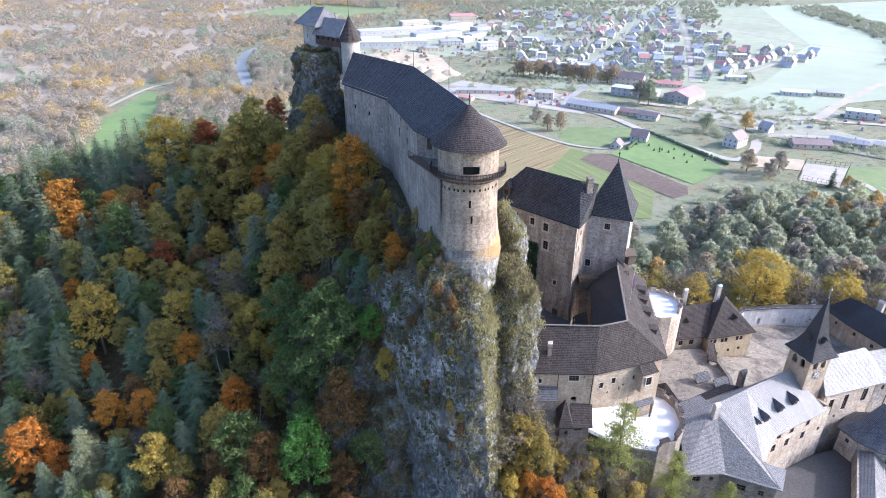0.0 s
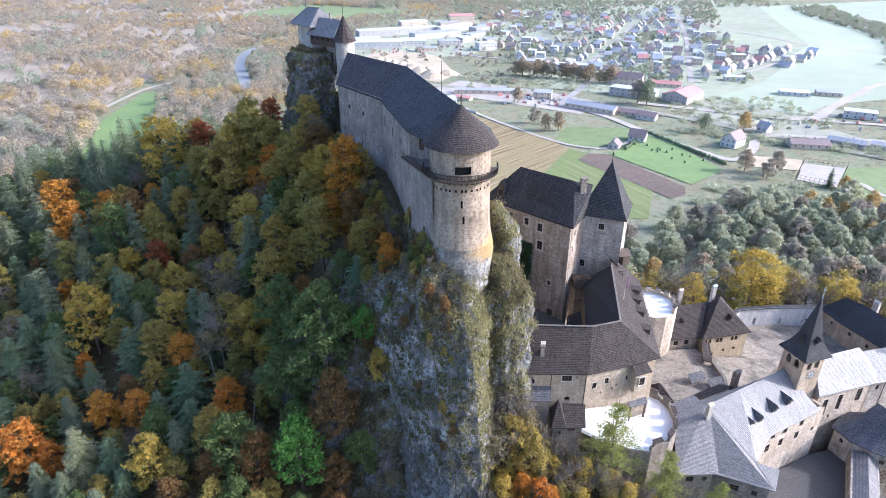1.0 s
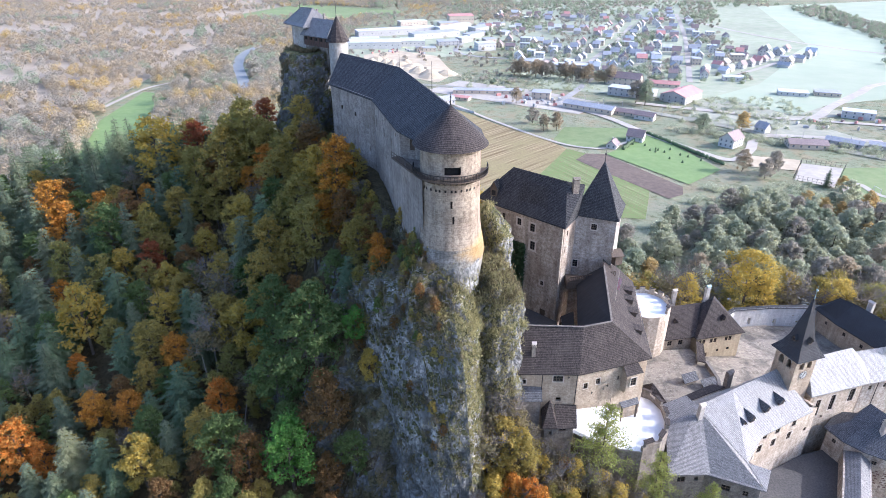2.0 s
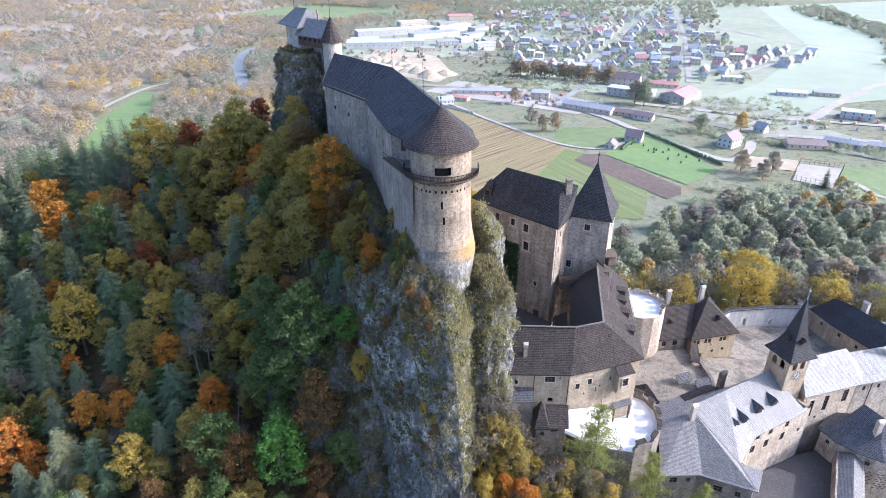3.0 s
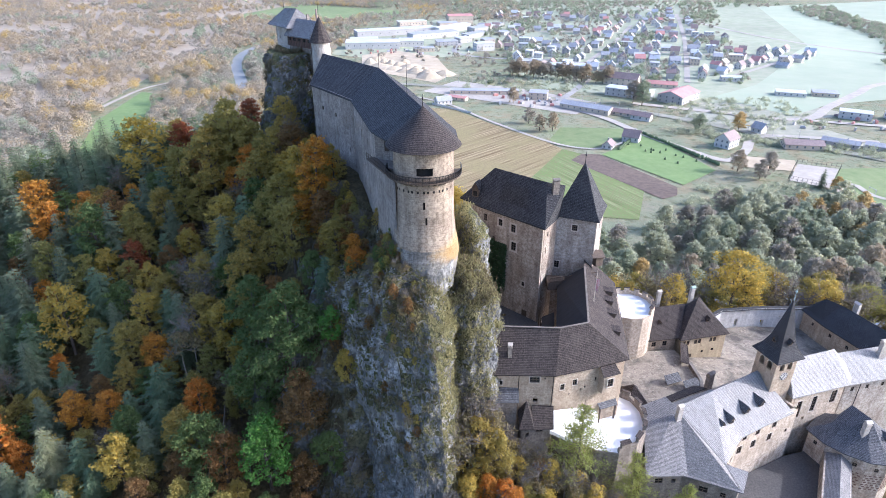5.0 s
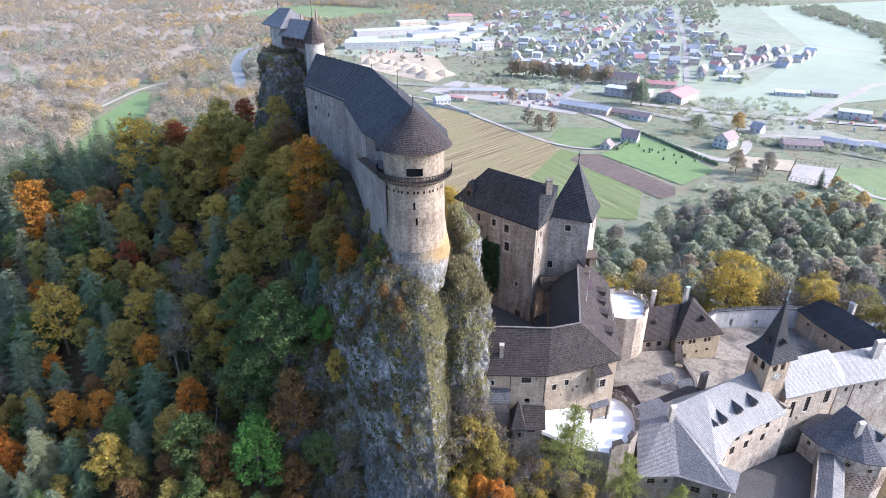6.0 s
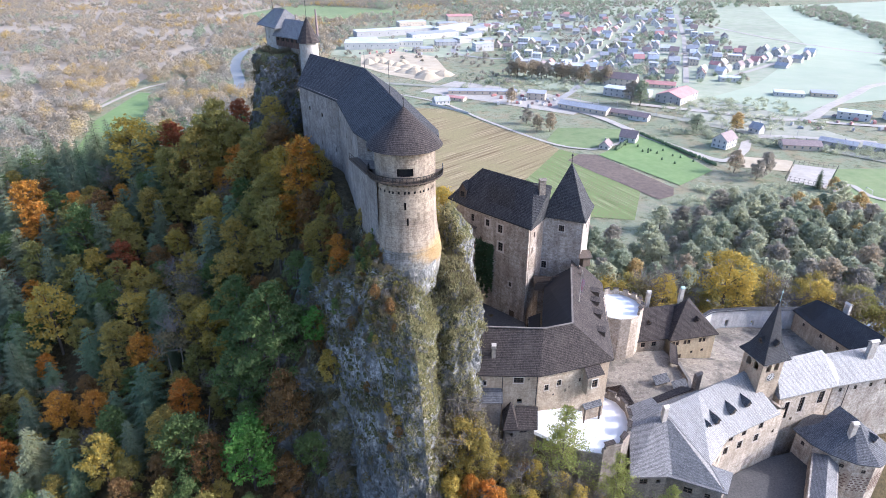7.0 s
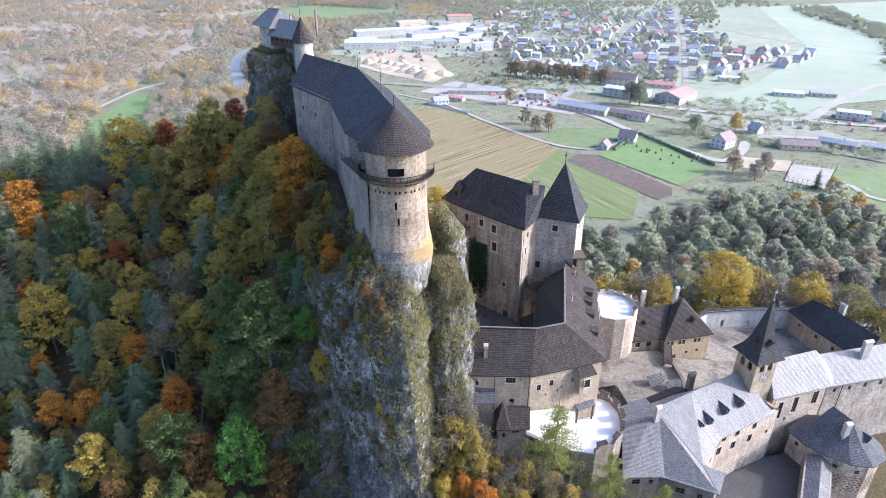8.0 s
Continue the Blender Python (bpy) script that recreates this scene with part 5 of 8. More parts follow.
def court():
    c = Shape()
    mid = (92.0, 132.0, 34.6)
    rim = [(66, 104, 40.2), (74, 108.5, 39.2), (86, 112, 37.6), (112, 122, 33.6), (118, 131, 32.0), (113, 151, 32.0), (98, 151.2, 32.6), (84, 149, 33.0), (80.5, 131.4, 36.2), (68, 128.6, 38.2), (66, 118, 40.2)]
    for a, b in zip(rim, rim[1:] + rim[:1]):
        c.poly([a, b, mid])
        c.poly([(a[0], a[1], 28), (b[0], b[1], 28), b, a])
    tagged(part("court_ground", c, M["court_paving"]), "worn pale court paved with stone", "courtyard", kind="structure")
    u = Shape()
    u.prism([(45.5, 98.5), (55, 97), (67, 108), (68.5, 122), (66.5, 128.5), (56, 127.4), (48.5, 121)], 30, 40.8)
    tagged(part("court_upper_level", u, M["court_paving"]), "raised paved court in front of the ochre house", "courtyard", kind="structure")
    w = thing("court_parapet", (66, 112, 40), "low rubble parapet with stone coping round the raised court", "wall")
    line = [(56.0, 100.0), (61.0, 103.6), (66.6, 108.0), (68.4, 115.0), (68.2, 121.6)]
    for a, b in zip(line, line[1:]):
        sh = Shape()
        sh.wall(a, b, 38, 41.9, (), 0.5)
        part("wall", sh, M["rubble"], w)
        cp = Shape()
        cp.beam((a[0] - 0.2, a[1] + 0.2, 41.98), (b[0] - 0.2, b[1] + 0.2, 41.98), 0.75, 0.14)
        part("coping", cp, M["paving"], w, "worn stone coping")
    pt = thing("court_stair_roof", (50, 106, 41), "small brown shingled stair roof beside the wing", "stair")
    ring = [(47.6, 103.0), (51.0, 103.6), (50.2, 108.6), (46.8, 108.0)]
    house_walls(pt, ring, 39, 45.2, M["rubble"], [(0, 1.7, 43.0, 1.1, 2.0, "d")], 0.4)
    roof(pt, [[(47.0, 102.4, 45.0), (51.6, 103.2, 45.0), (48.8, 105.8, 48.2)], [(51.6, 103.2, 45.0), (50.8, 109.2, 45.0), (48.8, 105.8, 48.2)], [(50.8, 109.2, 45.0), (46.2, 108.6, 45.0), (48.8, 105.8, 48.2)], [(46.2, 108.6, 45.0), (47.0, 102.4, 45.0), (48.8, 105.8, 48.2)]], M["roof_brown"], 0.15)
    nw = thing("passage_wall", (46, 100, 44), "tall rubble wall joining wing and court", "wall")
    for a, b, zt in (((42.0, 98.4), (47.0, 101.0), 48.0), ((47.0, 101.0), (55.6, 99.6), 45.0), ((44.8, 113.5), (48.6, 122.0), 47.0)):
        sh = Shape()
        sh.wall(a, b, 36, zt, (), 0.7)
        part("wall", sh, M["rubble"], nw)
        cp = Shape()
        cp.beam((a[0], a[1] + 0.3, zt + 0.1), (b[0], b[1] + 0.3, zt + 0.1), 1.1, 0.22)
        part("coping", cp, M["roof_brown"], nw, "shingle coping")
    lean = thing("shingled_shed", (67, 124, 41), "narrow dark shingle lean-to roof along the court wall", "shed")
    sh = Shape()
    sh.wall((66.0, 122.0), (69.0, 128.6), 38, 42.2, (), 0.4)
    part("wall", sh, M["rubble"], lean)
    roof(lean, [[(65.6, 121.6, 42.2), (67.6, 120.9, 42.0), (69.6, 128.2, 42.4), (67.8, 128.8, 43.2)]], M["roof_brown"], 0.15)
    for i, (x, y) in enumerate(((62.0, 114.6), (65.8, 112.6))):
        k = thing("roof_hatch", (x, y, 40.8), "low wooden hatch roof in the court", "hatch", "hatches in the court")
        roof(k, [[(x - 2.2, y - 1.0, 41.6), (x + 1.8, y + 0.6, 41.6), (x + 1.2, y + 2.2, 42.9), (x - 2.6, y + 0.8, 42.9)]], M["roof_slate"], 0.15)
        b = Shape()
        b.box(x - 0.4, y + 0.6, 40.7, 3.2, 1.0, 0.9, 20)
        part("base", b, M["rubble"], k)


def curtain():
    t = thing("curtain_wall", (98, 150, 30), "long whitewashed curtain wall with shingle coping", "wall")
    pts = [(82.5, 146.0), (88.0, 150.2), (100.0, 151.6), (114.5, 151.6)]
    for i in range(3):
        sh = Shape()
        sh.wall(pts[i], pts[i + 1], 22, 38.6, [(5.2, 34.2, 0.9, 2.4)] if i == 1 else [(1.2, 33.6, 1.0, 2.0)] if i == 2 else [], 1.0)
        part("wall", sh, M["render_white"], t)
        a, b = Vector(pts[i]), Vector(pts[i + 1])
        n = Vector(((b - a).y, -(b - a).x)).normalized()
        cp = Shape()
        q = [a + n * 0.25, b + n * 0.25, b - n * 0.9, a - n * 0.9]
        cp.slab([[(*q[0], 38.5), (*q[1], 38.5), (*q[2], 38.9), (*q[3], 38.9)]], 0.15)
        part("coping", cp, M["roof_dark"], t, "dark shingle coping")


def black_house():
    t = thing("east_house", (118, 142, 28), "plastered east house under a long black shingle roof", "house")
    ring = [(112.6, 151.0), (114.0, 143.5), (119.5, 128.0), (128.0, 132.5), (123.0, 146.5), (121.0, 152.0)]
    holes = [(0, 4.0, 36.2, 0.8, 1.0, "w", 2, 2), (1, 2.6, 36.4, 0.9, 1.1, "w", 2, 2), (1, 8.0, 36.0, 0.9, 1.1, "w", 2, 2), (1, 12.5, 36.0, 0.9, 1.1, "w", 2, 2), (0, 2.5, 31.0, 0.8, 1.0, "w", 2, 2), (1, 6.0, 31.5, 1.2, 2.0, "d")]
    house_walls(t, ring, 22, 38.6, M["plaster"], holes, 0.5)
    z = 38.3
    e = [(112.0, 151.8, z), (113.5, 143.4, z), (119.2, 127.2, z), (129.0, 132.4, z), (123.8, 146.9, z), (121.4, 152.8, z)]
    r1, r2, r3 = (116.5, 149.2, 43.4), (118.8, 145.0, 43.6), (123.8, 130.6, 43.6)
    roof(t, [[e[0], e[1], r2, r1], [e[1], e[2], r3, r2], [e[2], e[3], r3], [e[3], e[4], r2, r3], [e[4], e[5], r1, r2], [e[5], e[0], r1]], M["roof_dark"], 0.25)
    chimney(t, 121.2, 143.0, 42, 45.4, 1.5, 1.0, -70, "plaster_pale", "surround")


def great_hall():
    t = thing("great_hall", (64, 96, 38), "whitewashed hall with silvery weathered shingle roof", "castle")
    ring = [(60.6, 85.2), (66.8, 92.4), (82.0, 99.6), (78.0, 108.0), (66.0, 103.8), (52.0, 96.6), (53.0, 90.0)]
    holes = []
    for s in (1.6, 5.3, 10.2):
        holes.append((1, s, 45.2, 1.3, 1.9, "w", 2, 3, 0.15))
    for s in (0.9, 4.9, 9.7):
        holes.append((1, s, 41.9, 1.35, 2.0, "w", 2, 3, 0.18))
    holes += [(1, 14.8, 41.6, 0.8, 1.0, "w", 1, 2, 0.0), (0, 6.6, 42.0, 1.1, 1.6, "w", 2, 3, 0.15)]
    house_walls(t, ring, 30, 46.9, M["white_wall"], holes, 0.6)
    A, R = (53.0, 93.0, 53.0), (74.2, 104.6, 53.0)
    B, e1, e2, e3 = (60.4, 84.2, 46.9), (66.6, 91.4, 46.6), (72.6, 94.6, 46.6), (80.6, 98.6, 46.6)
    mid = Vector(A).lerp(Vector(R), 0.42)
    m = (mid.x, mid.y, 53.0)
    n1 = (79.0, 107.6, 47.4)
    s1, s2 = (65.2, 105.2, 47.2), (50.2, 97.2, 48.5)
    roof(t, [[B, e1, m, A], [e1, e2, e3, R, m], [e3, n1, R], [n1, s1, m, R], [s1, s2, A, m]], M["roof_silver"], 0.22)
    out = Vector((0.43, -0.9))
    for x, y, z in ((62.1, 92.0, 49.0), (64.5, 93.4, 49.1), (68.7, 96.1, 49.3), (72.7, 98.3, 49.3)):
        dormer(t, x + 0.2, y - 0.4, z - 0.3, (out.x, out.y), 1.3, 0.75, 1.1, 1.0, "roof_slate")
    # front wing under the grey roof
    w = thing("front_wing", (53, 85, 38), "low front wing with broad grey shingle roof", "castle")
    ring = [(44.6, 82.4), (51.8, 82.6), (60.6, 78.8), (63.0, 82.0), (60.6, 85.2), (53.2, 90.2), (52.4, 95.8), (46.4, 95.4), (46.6, 88.6)]
    house_walls(w, ring, 28, 46.6, M["rubble"], [(0, 3.0, 44.4, 1.5, 1.3, "w", 2, 2), (1, 4.0, 43.8, 1.6, 1.4, "w", 2, 2), (1, 7.4, 43.8, 1.0, 1.2, "w", 2, 2), (0, 5.8, 44.4, 0.8, 1.0, "s")], 0.6)
    ll, lm, lr, lc = (44.6, 81.6, 46.5), (51.8, 81.8, 46.5), (61.0, 77.8, 46.5), (63.6, 82.0, 47.3)
    lt, lt2 = (46.0, 89.2, 50.0), (46.6, 95.8, 50.6)
    roof(w, [[ll, lm, A, lt], [lm, lr, B, A], [lt, A, (52.0, 96.4, 52.8), lt2]], M["roof_grey"], 0.24)
    roof(w, [[lr, lc, B]], M["roof_silver"], 0.24)
    chimney(w, 52.8, 91.0, 50.5, 54.8, 1.0, 0.8, 20, "plaster_pale", "surround")
    chimney(t, 65.4, 106.2, 45, 50.6, 1.6, 0.9, 30, "rubble", "rubble")
    # a flat side roof behind the ridge
    roof(t, [[(50.0, 97.6, 48.4), (65.0, 105.6, 47.4), (63.4, 108.6, 45.6), (47.6, 99.6, 46.6)]], M["roof_brown"], 0.2)
    dormer(t, 50.2, 98.0, 48.4, (-0.5, 0.86), 1.4, 0.8, 1.0, 0.8, "roof_brown")


def clock_tower():
    t = thing("clock_tower", (78, 104, 40), "slender chapel tower with clock and needle spire", "tower")
    f, l = Vector((75.3, 100.3)), Vector((73.1, 106.9))
    u = (l - f).normalized()
    n = Vector((u.y, -u.x))
    side = 6.6
    cen = f + u * side / 2 + n * side / 2

    def ring(off):
        h = side / 2 - off
        return [tuple(cen + u * a * h + n * b * h) for a, b in ((1, -1), (-1, -1), (-1, 1), (1, 1))]
    holes = []
    for s in (1.7, 3.7):
        holes += [(0, s, 55.9, 1.2, 2.0, "s"), (1, s, 55.9, 1.2, 2.0, "s")]
    house_walls(t, ring(0.6), 40, 58.2, M["plaster"], holes, 0.45)
    ri = ring(0.6)
    for i in (0, 1):
        p0, p1 = Vector(ri[i]), Vector(ri[(i + 1) % 4])
        uu = (p1 - p0).normalized()
        for s in (1.7, 3.7):
            q = p0 + uu * s + Vector((uu.y, -uu.x)) * 0.04
            arch = Shape()
            turn = math.degrees(math.atan2(uu.y, uu.x))
            for k in range(8):
                a = math.pi * (k + 0.5) / 8
                w = q + uu * 0.58 * math.cos(a)
                arch.box(w.x, w.y, 56.5 + 0.58 * math.sin(a) - 0.1, 0.2, 0.1, 0.2, turn)
            part("arch", arch, M["surround"], t)
        if i == 1:
            q = p0 + uu * 2.7 + Vector((uu.y, -uu.x)) * 0.05
            dial = Shape()
            c = Vector((q.x, q.y, 53.6))
            side3, up3, o3 = Vector((uu.x, uu.y, 0)), Vector((0, 0, 1)), Vector((uu.y, -uu.x, 0))
            dial.poly([c + side3 * 1.0 * math.cos(a * math.pi / 14) + up3 * 1.0 * math.sin(a * math.pi / 14) + o3 * 0.06 for a in range(28)])
            d = part("clock_dial", dial, M["render_white"], t, "white clock dial")
            for k in range(12):
                a = k * math.pi / 6
                mk = Shape()
                mk.beam(c + side3 * 0.72 * math.cos(a) + up3 * 0.72 * math.sin(a) + o3 * 0.09, c + side3 * 0.95 * math.cos(a) + up3 * 0.95 * math.sin(a) + o3 * 0.09, 0.12, 0.12)
                part("hour_mark", mk, M["iron"], d)
            for a, ln in ((1.2, 0.55), (3.9, 0.75)):
                mk = Shape()
                mk.beam(c + o3 * 0.12, c + side3 * ln * math.cos(a) + up3 * ln * math.sin(a) + o3 * 0.12, 0.08, 0.06)
                part("clock_pointer", mk, M["iron"], d)
    e, m1, m2 = [(*p, 57.9) for p in ring(-0.25)], [(*p, 59.8) for p in ring(0.95)], [(*p, 61.8) for p in ring(1.7)]
    ap = (cen.x, cen.y, 71.2)
    faces = []
    for i in range(4):
        j = (i + 1) % 4
        faces += [[e[i], e[j], m1[j], m1[i]], [m1[i], m1[j], m2[j], m2[i]], [m2[i], m2[j], ap]]
    roof(t, faces, M["roof_dark"], 0.15)
    finial(t, cen.x, cen.y, 71.2, 2.4, 0.26, "copper")
    for i in (0, 1):
        p = (Vector(ring(1.1)[i]) + Vector(ring(1.1)[(i + 1) % 4])) / 2
        o = p - cen
        dormer(t, p.x, p.y, 61.0, (o.x, o.y), 0.8, 0.7, 0.8, 0.7, "roof_dark")


def chapel():
    t = thing("chapel", (90, 106, 38), "whitewashed chapel with tall windows and bright silvery roof", "church")
    ring = [(82.0, 102.2), (95.6, 106.4), (98.6, 110.4), (94.8, 116.2), (80.5, 112.0)]
    holes = [(0, 2.6, 43.6, 1.3, 4.6, "w", 2, 5, 0.2), (0, 6.6, 44.2, 1.3, 4.2, "w", 2, 5, 0.2), (0, 11.8, 45.0, 1.6, 3.4, "w", 2, 4, 0.2), (0, 4.8, 40.6, 0.7, 0.9, "s")]
    house_walls(t, ring, 28, 48.4, M["white_wall"], holes, 0.6)
    e = [(81.4, 101.3, 48.1), (96.2, 105.8, 48.1), (99.6, 110.4, 48.1), (95.2, 117.0, 48.1), (80.0, 112.6, 48.1)]
    r1, r2 = (81.6, 106.6, 54.2), (93.6, 110.6, 54.2)
    roof(t, [[e[0], e[1], r2, r1], [e[1], e[2], r2], [e[2], e[3], r2], [e[3], e[4], r1, r2], [e[4], e[0], r1]], M["roof_silver"], 0.22)
    b = thing("east_range", (106, 112, 38), "long white range with bright silvery shingle roof", "castle")
    ring = [(97.0, 107.8), (122.0, 113.6), (120.0, 122.0), (95.0, 116.2)]
    house_walls(b, ring, 28, 47.4, M["tower_plaster"], [(0, s, 44.8, 0.9, 1.2, "w", 2, 2) for s in (2.2, 6.2, 10.4, 14.6, 18.8)], 0.5)
    e = [(96.6, 106.8, 47.1), (122.6, 112.8, 47.1), (120.4, 122.8, 47.1), (94.4, 116.8, 47.1)]
    r1, r2 = (95.6, 111.8, 52.2), (121.4, 117.8, 52.2)
    roof(b, [[e[0], e[1], r2, r1], [e[2], e[3], r1, r2], [e[1], e[2], r2], [e[3], e[0], r1]], M["roof_silver"], 0.22)
    chimney(b, 106.4, 112.8, 49.5, 54.6, 1.9, 0.9, 14, "plaster_pale", "surround")
    s = Shape()
    s.tube((100.6, 108.3, 36), (100.6, 108.3, 47), 0.09, 0.09, 6)
    part("drain_pipe", s, M["iron"], b)


def gate_tower():
    t = thing("gate_bastion", (95, 95, 30), "rounded gate bastion of rough stone with curved grey roof", "tower")
    ring = [(87.2, 101.2), (88.6, 97.2), (91.0, 94.4), (94.6, 92.0), (98.4, 91.4), (101.8, 93.2), (103.4, 96.8), (102.6, 101.0), (98.6, 104.8), (92.6, 105.6)]
    holes = [(0, 2.0, 37.6, 0.9, 1.0, "w", 2, 2), (2, 2.2, 37.4, 0.9, 1.0, "w", 2, 2), (3, 2.0, 37.2, 0.9, 1.0, "w", 2, 2)]
    house_walls(t, ring, 22, 40.0, M["palace_wall"], holes, 0.6)
    cen = Vector((95.6, 98.6))
    e = [(*(cen + (Vector(p) - cen) * 1.1), 39.7) for p in ring]
    md = [(*(cen + (Vector(p) - cen) * 0.62), 42.3) for p in ring]
    r1, r2 = (96.2, 97.2, 46.2), (95.4, 102.4, 45.4)
    faces = []
    for i in range(10):
        j = (i + 1) % 10
        faces.append([e[i], e[j], md[j], md[i]])
        ra, rb = (r1 if 1 <= i <= 6 else r2), (r1 if 1 <= j <= 6 else r2)
        faces.append([md[i], md[j], ra] if ra == rb else [md[i], md[j], rb, ra])
    roof(t, faces, M["roof_slate"], 0.22)
    brick = Shape()
    brick.box(0, 0, -0.12, 0.5, 0.12, 0.24)
    bm_ = mesh_of("brick", brick, M["board_red"])
    for i in range(2, 6):
        p0, p1 = Vector(ring[i]), Vector(ring[i + 1])
        u = (p1 - p0).normalized()
        for r in range(7):
            k = int((p1 - p0).length / 0.95)
            for j in range(k):
                q = p0 + u * ((j + 0.3 + 0.4 * (r % 2)) * 0.95)
                placed("brick", bm_, pose(q.x, q.y, 35.6 - r * 0.62, 0, 0, math.degrees(math.atan2(u.y, u.x))), t)
    chimney(t, 94.6, 95.9, 42.5, 46.2, 1.2, 0.9, 10, "plaster_pale", "surround")
    dormer(t, 99.4, 95.0, 42.2, (0.5, -0.86), 1.0, 0.8, 1.0, 0.8, "roof_slate")
    # covered passage running out of the gate
    p = thing("gate_passage", (86, 88, 26), "walled gate passage with plank-like grey roof", "passage")
    sh = Shape()
    sh.wall((80.8, 82.4), (89.6, 96.8), 22, 37.4, (), 0.8)
    sh.wall((92.6, 95.4), (83.6, 80.4), 22, 37.4, (), 0.8)
    part("wall", sh, M["palace_wall"], p)
    roof(p, [[(80.0, 82.6, 37.2), (82.4, 81.2, 38.8), (91.4, 96.0, 38.8), (89.0, 97.4, 37.2)], [(82.4, 81.2, 38.8), (84.4, 80.0, 37.2), (93.4, 94.8, 37.2), (91.4, 96.0, 38.8)]], M["roof_grey"], 0.2)
    y = Shape()
    y.prism([(60, 74), (82, 80), (90, 96), (88, 101), (82, 99.4), (66, 91.5), (62, 84)], 20, 33.5)
    tagged(part("gate_yard", y, M["cobble"]), "deep shaded cobbled yard below the hall", "courtyard", kind="structure")


yellow_house(), court(), curtain(), black_house(), great_hall(), clock_tower(), chapel(), gate_tower()


# ---- valley floor ----
# field, road and yard colours; the pale ones take in distance haze
def field_mat(name, a, b, sc=0.05):
    return plain_mat(name, a, b, sc, 0.9, "Object", strength=0.2)


M["meadow"] = field_mat("meadow_grass", (0.145, 0.20, 0.07), (0.22, 0.25, 0.11), 0.12)
M["lawn"] = field_mat("bright_lawn", (0.15, 0.225, 0.07), (0.20, 0.265, 0.10), 0.2)
M["plough"] = field_mat("ploughed_soil", (0.11, 0.08, 0.06), (0.17, 0.125, 0.095), 0.3)
# far meadow: haze is mixed into the green
M["hazed_field"] = field_mat("haze_paled_meadow", (0.33, 0.375, 0.255), (0.40, 0.42, 0.29), 0.02)
M["gravel"] = field_mat("pale_gravel", (0.36, 0.32, 0.265), (0.45, 0.40, 0.335), 0.2)
M["asphalt"] = field_mat("worn_asphalt", (0.29, 0.275, 0.25), (0.37, 0.35, 0.32), 0.3)
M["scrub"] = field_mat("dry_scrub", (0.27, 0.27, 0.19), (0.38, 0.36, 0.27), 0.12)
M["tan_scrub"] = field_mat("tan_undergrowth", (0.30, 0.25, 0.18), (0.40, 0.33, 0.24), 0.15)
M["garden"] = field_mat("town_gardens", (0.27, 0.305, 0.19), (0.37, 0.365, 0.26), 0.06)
# far panes: haze and reflected sky are painted into the glass colour
M["far_pane"] = plain_mat("haze_paled_window_glass", (0.13, 0.14, 0.15), (0.2, 0.21, 0.22), 0.3, 0.15, strength=0.02)
M["hedge"] = plain_mat("dark_hedge", (0.09, 0.13, 0.06), (0.14, 0.18, 0.09), 1.5, 0.9)
M["sand"] = field_mat("sand_heap", (0.42, 0.335, 0.22), (0.52, 0.43, 0.30), 0.1)
M["water"] = plain_mat("river_water", (0.22, 0.22, 0.20), (0.28, 0.28, 0.26), 0.05, 0.5, "Object", strength=0.05)
M["east_water"] = plain_mat("sky_bright_river", (0.20, 0.22, 0.22), (0.28, 0.30, 0.30), 0.05, 0.14, "Object", strength=0.05)
M["house_white"] = plain_mat("white_house_render", (0.58, 0.56, 0.53), (0.48, 0.46, 0.43), 0.5, 0.85)
M["house_grey"] = plain_mat("grey_house_render", (0.46, 0.44, 0.42), (0.38, 0.36, 0.34), 0.5, 0.85)
M["house_tan"] = plain_mat("tan_house_render", (0.56, 0.47, 0.37), (0.48, 0.40, 0.31), 0.5, 0.85)
# red tile colour is washed out for distance haze
M["tile_red"] = plain_mat("red_roof_tiles", (0.48, 0.22, 0.19), (0.56, 0.30, 0.26), 0.8, 0.7)
M["tile_brown"] = plain_mat("brown_roof_tiles", (0.22, 0.165, 0.15), (0.30, 0.225, 0.205), 0.8, 0.7)
M["tile_grey"] = plain_mat("grey_roof_sheet", (0.30, 0.30, 0.31), (0.40, 0.40, 0.41), 0.6, 0.6)
M["tile_white"] = plain_mat("white_roof_sheet", (0.56, 0.57, 0.58), (0.47, 0.48, 0.49), 0.6, 0.5)


def striped_mat(name, lo, hi, patch_, turn=-45):
    g = Graph(name)
    ob = g.coords("Object", 1, 1, 1)
    mp = g.t.nodes.new("ShaderNodeMapping")
    mp.inputs["Rotation"].default_value = (0, 0, radians(turn))
    g.wire(g.tc.outputs["Object"], mp.inputs["Vector"])
    st = g.t.nodes.new("ShaderNodeMapping")
    st.inputs["Scale"].default_value = (0.006, 0.42, 1)
    g.wire(mp.outputs[0], st.inputs["Vector"])
    lines = g.noise(st.outputs[0], 1.0, 4, 0.7)
    c = g.mix(g.ramp(lines, 0.4, 0.6), lo, hi)
    c = g.mix(g.ramp(g.noise(ob, 0.03, 5, 0.6), 0.42, 0.6), c, patch_)
    c = g.mix(g.ramp(g.noise(ob, 0.6, 5, 0.75), 0.45, 0.75), c, (0.2, 0.16, 0.09))
    return g.done(c, 0.95, g.noise(ob, 1.5, 4, 0.6), 0.3, 0.1, spec=0.1)


M["stubble"] = striped_mat("stubble_field", (0.17, 0.12, 0.06), (0.38, 0.30, 0.17), (0.27, 0.225, 0.11))
M["strips"] = striped_mat("striped_meadow", (0.13, 0.16, 0.06), (0.25, 0.28, 0.13), (0.17, 0.22, 0.08), 62)


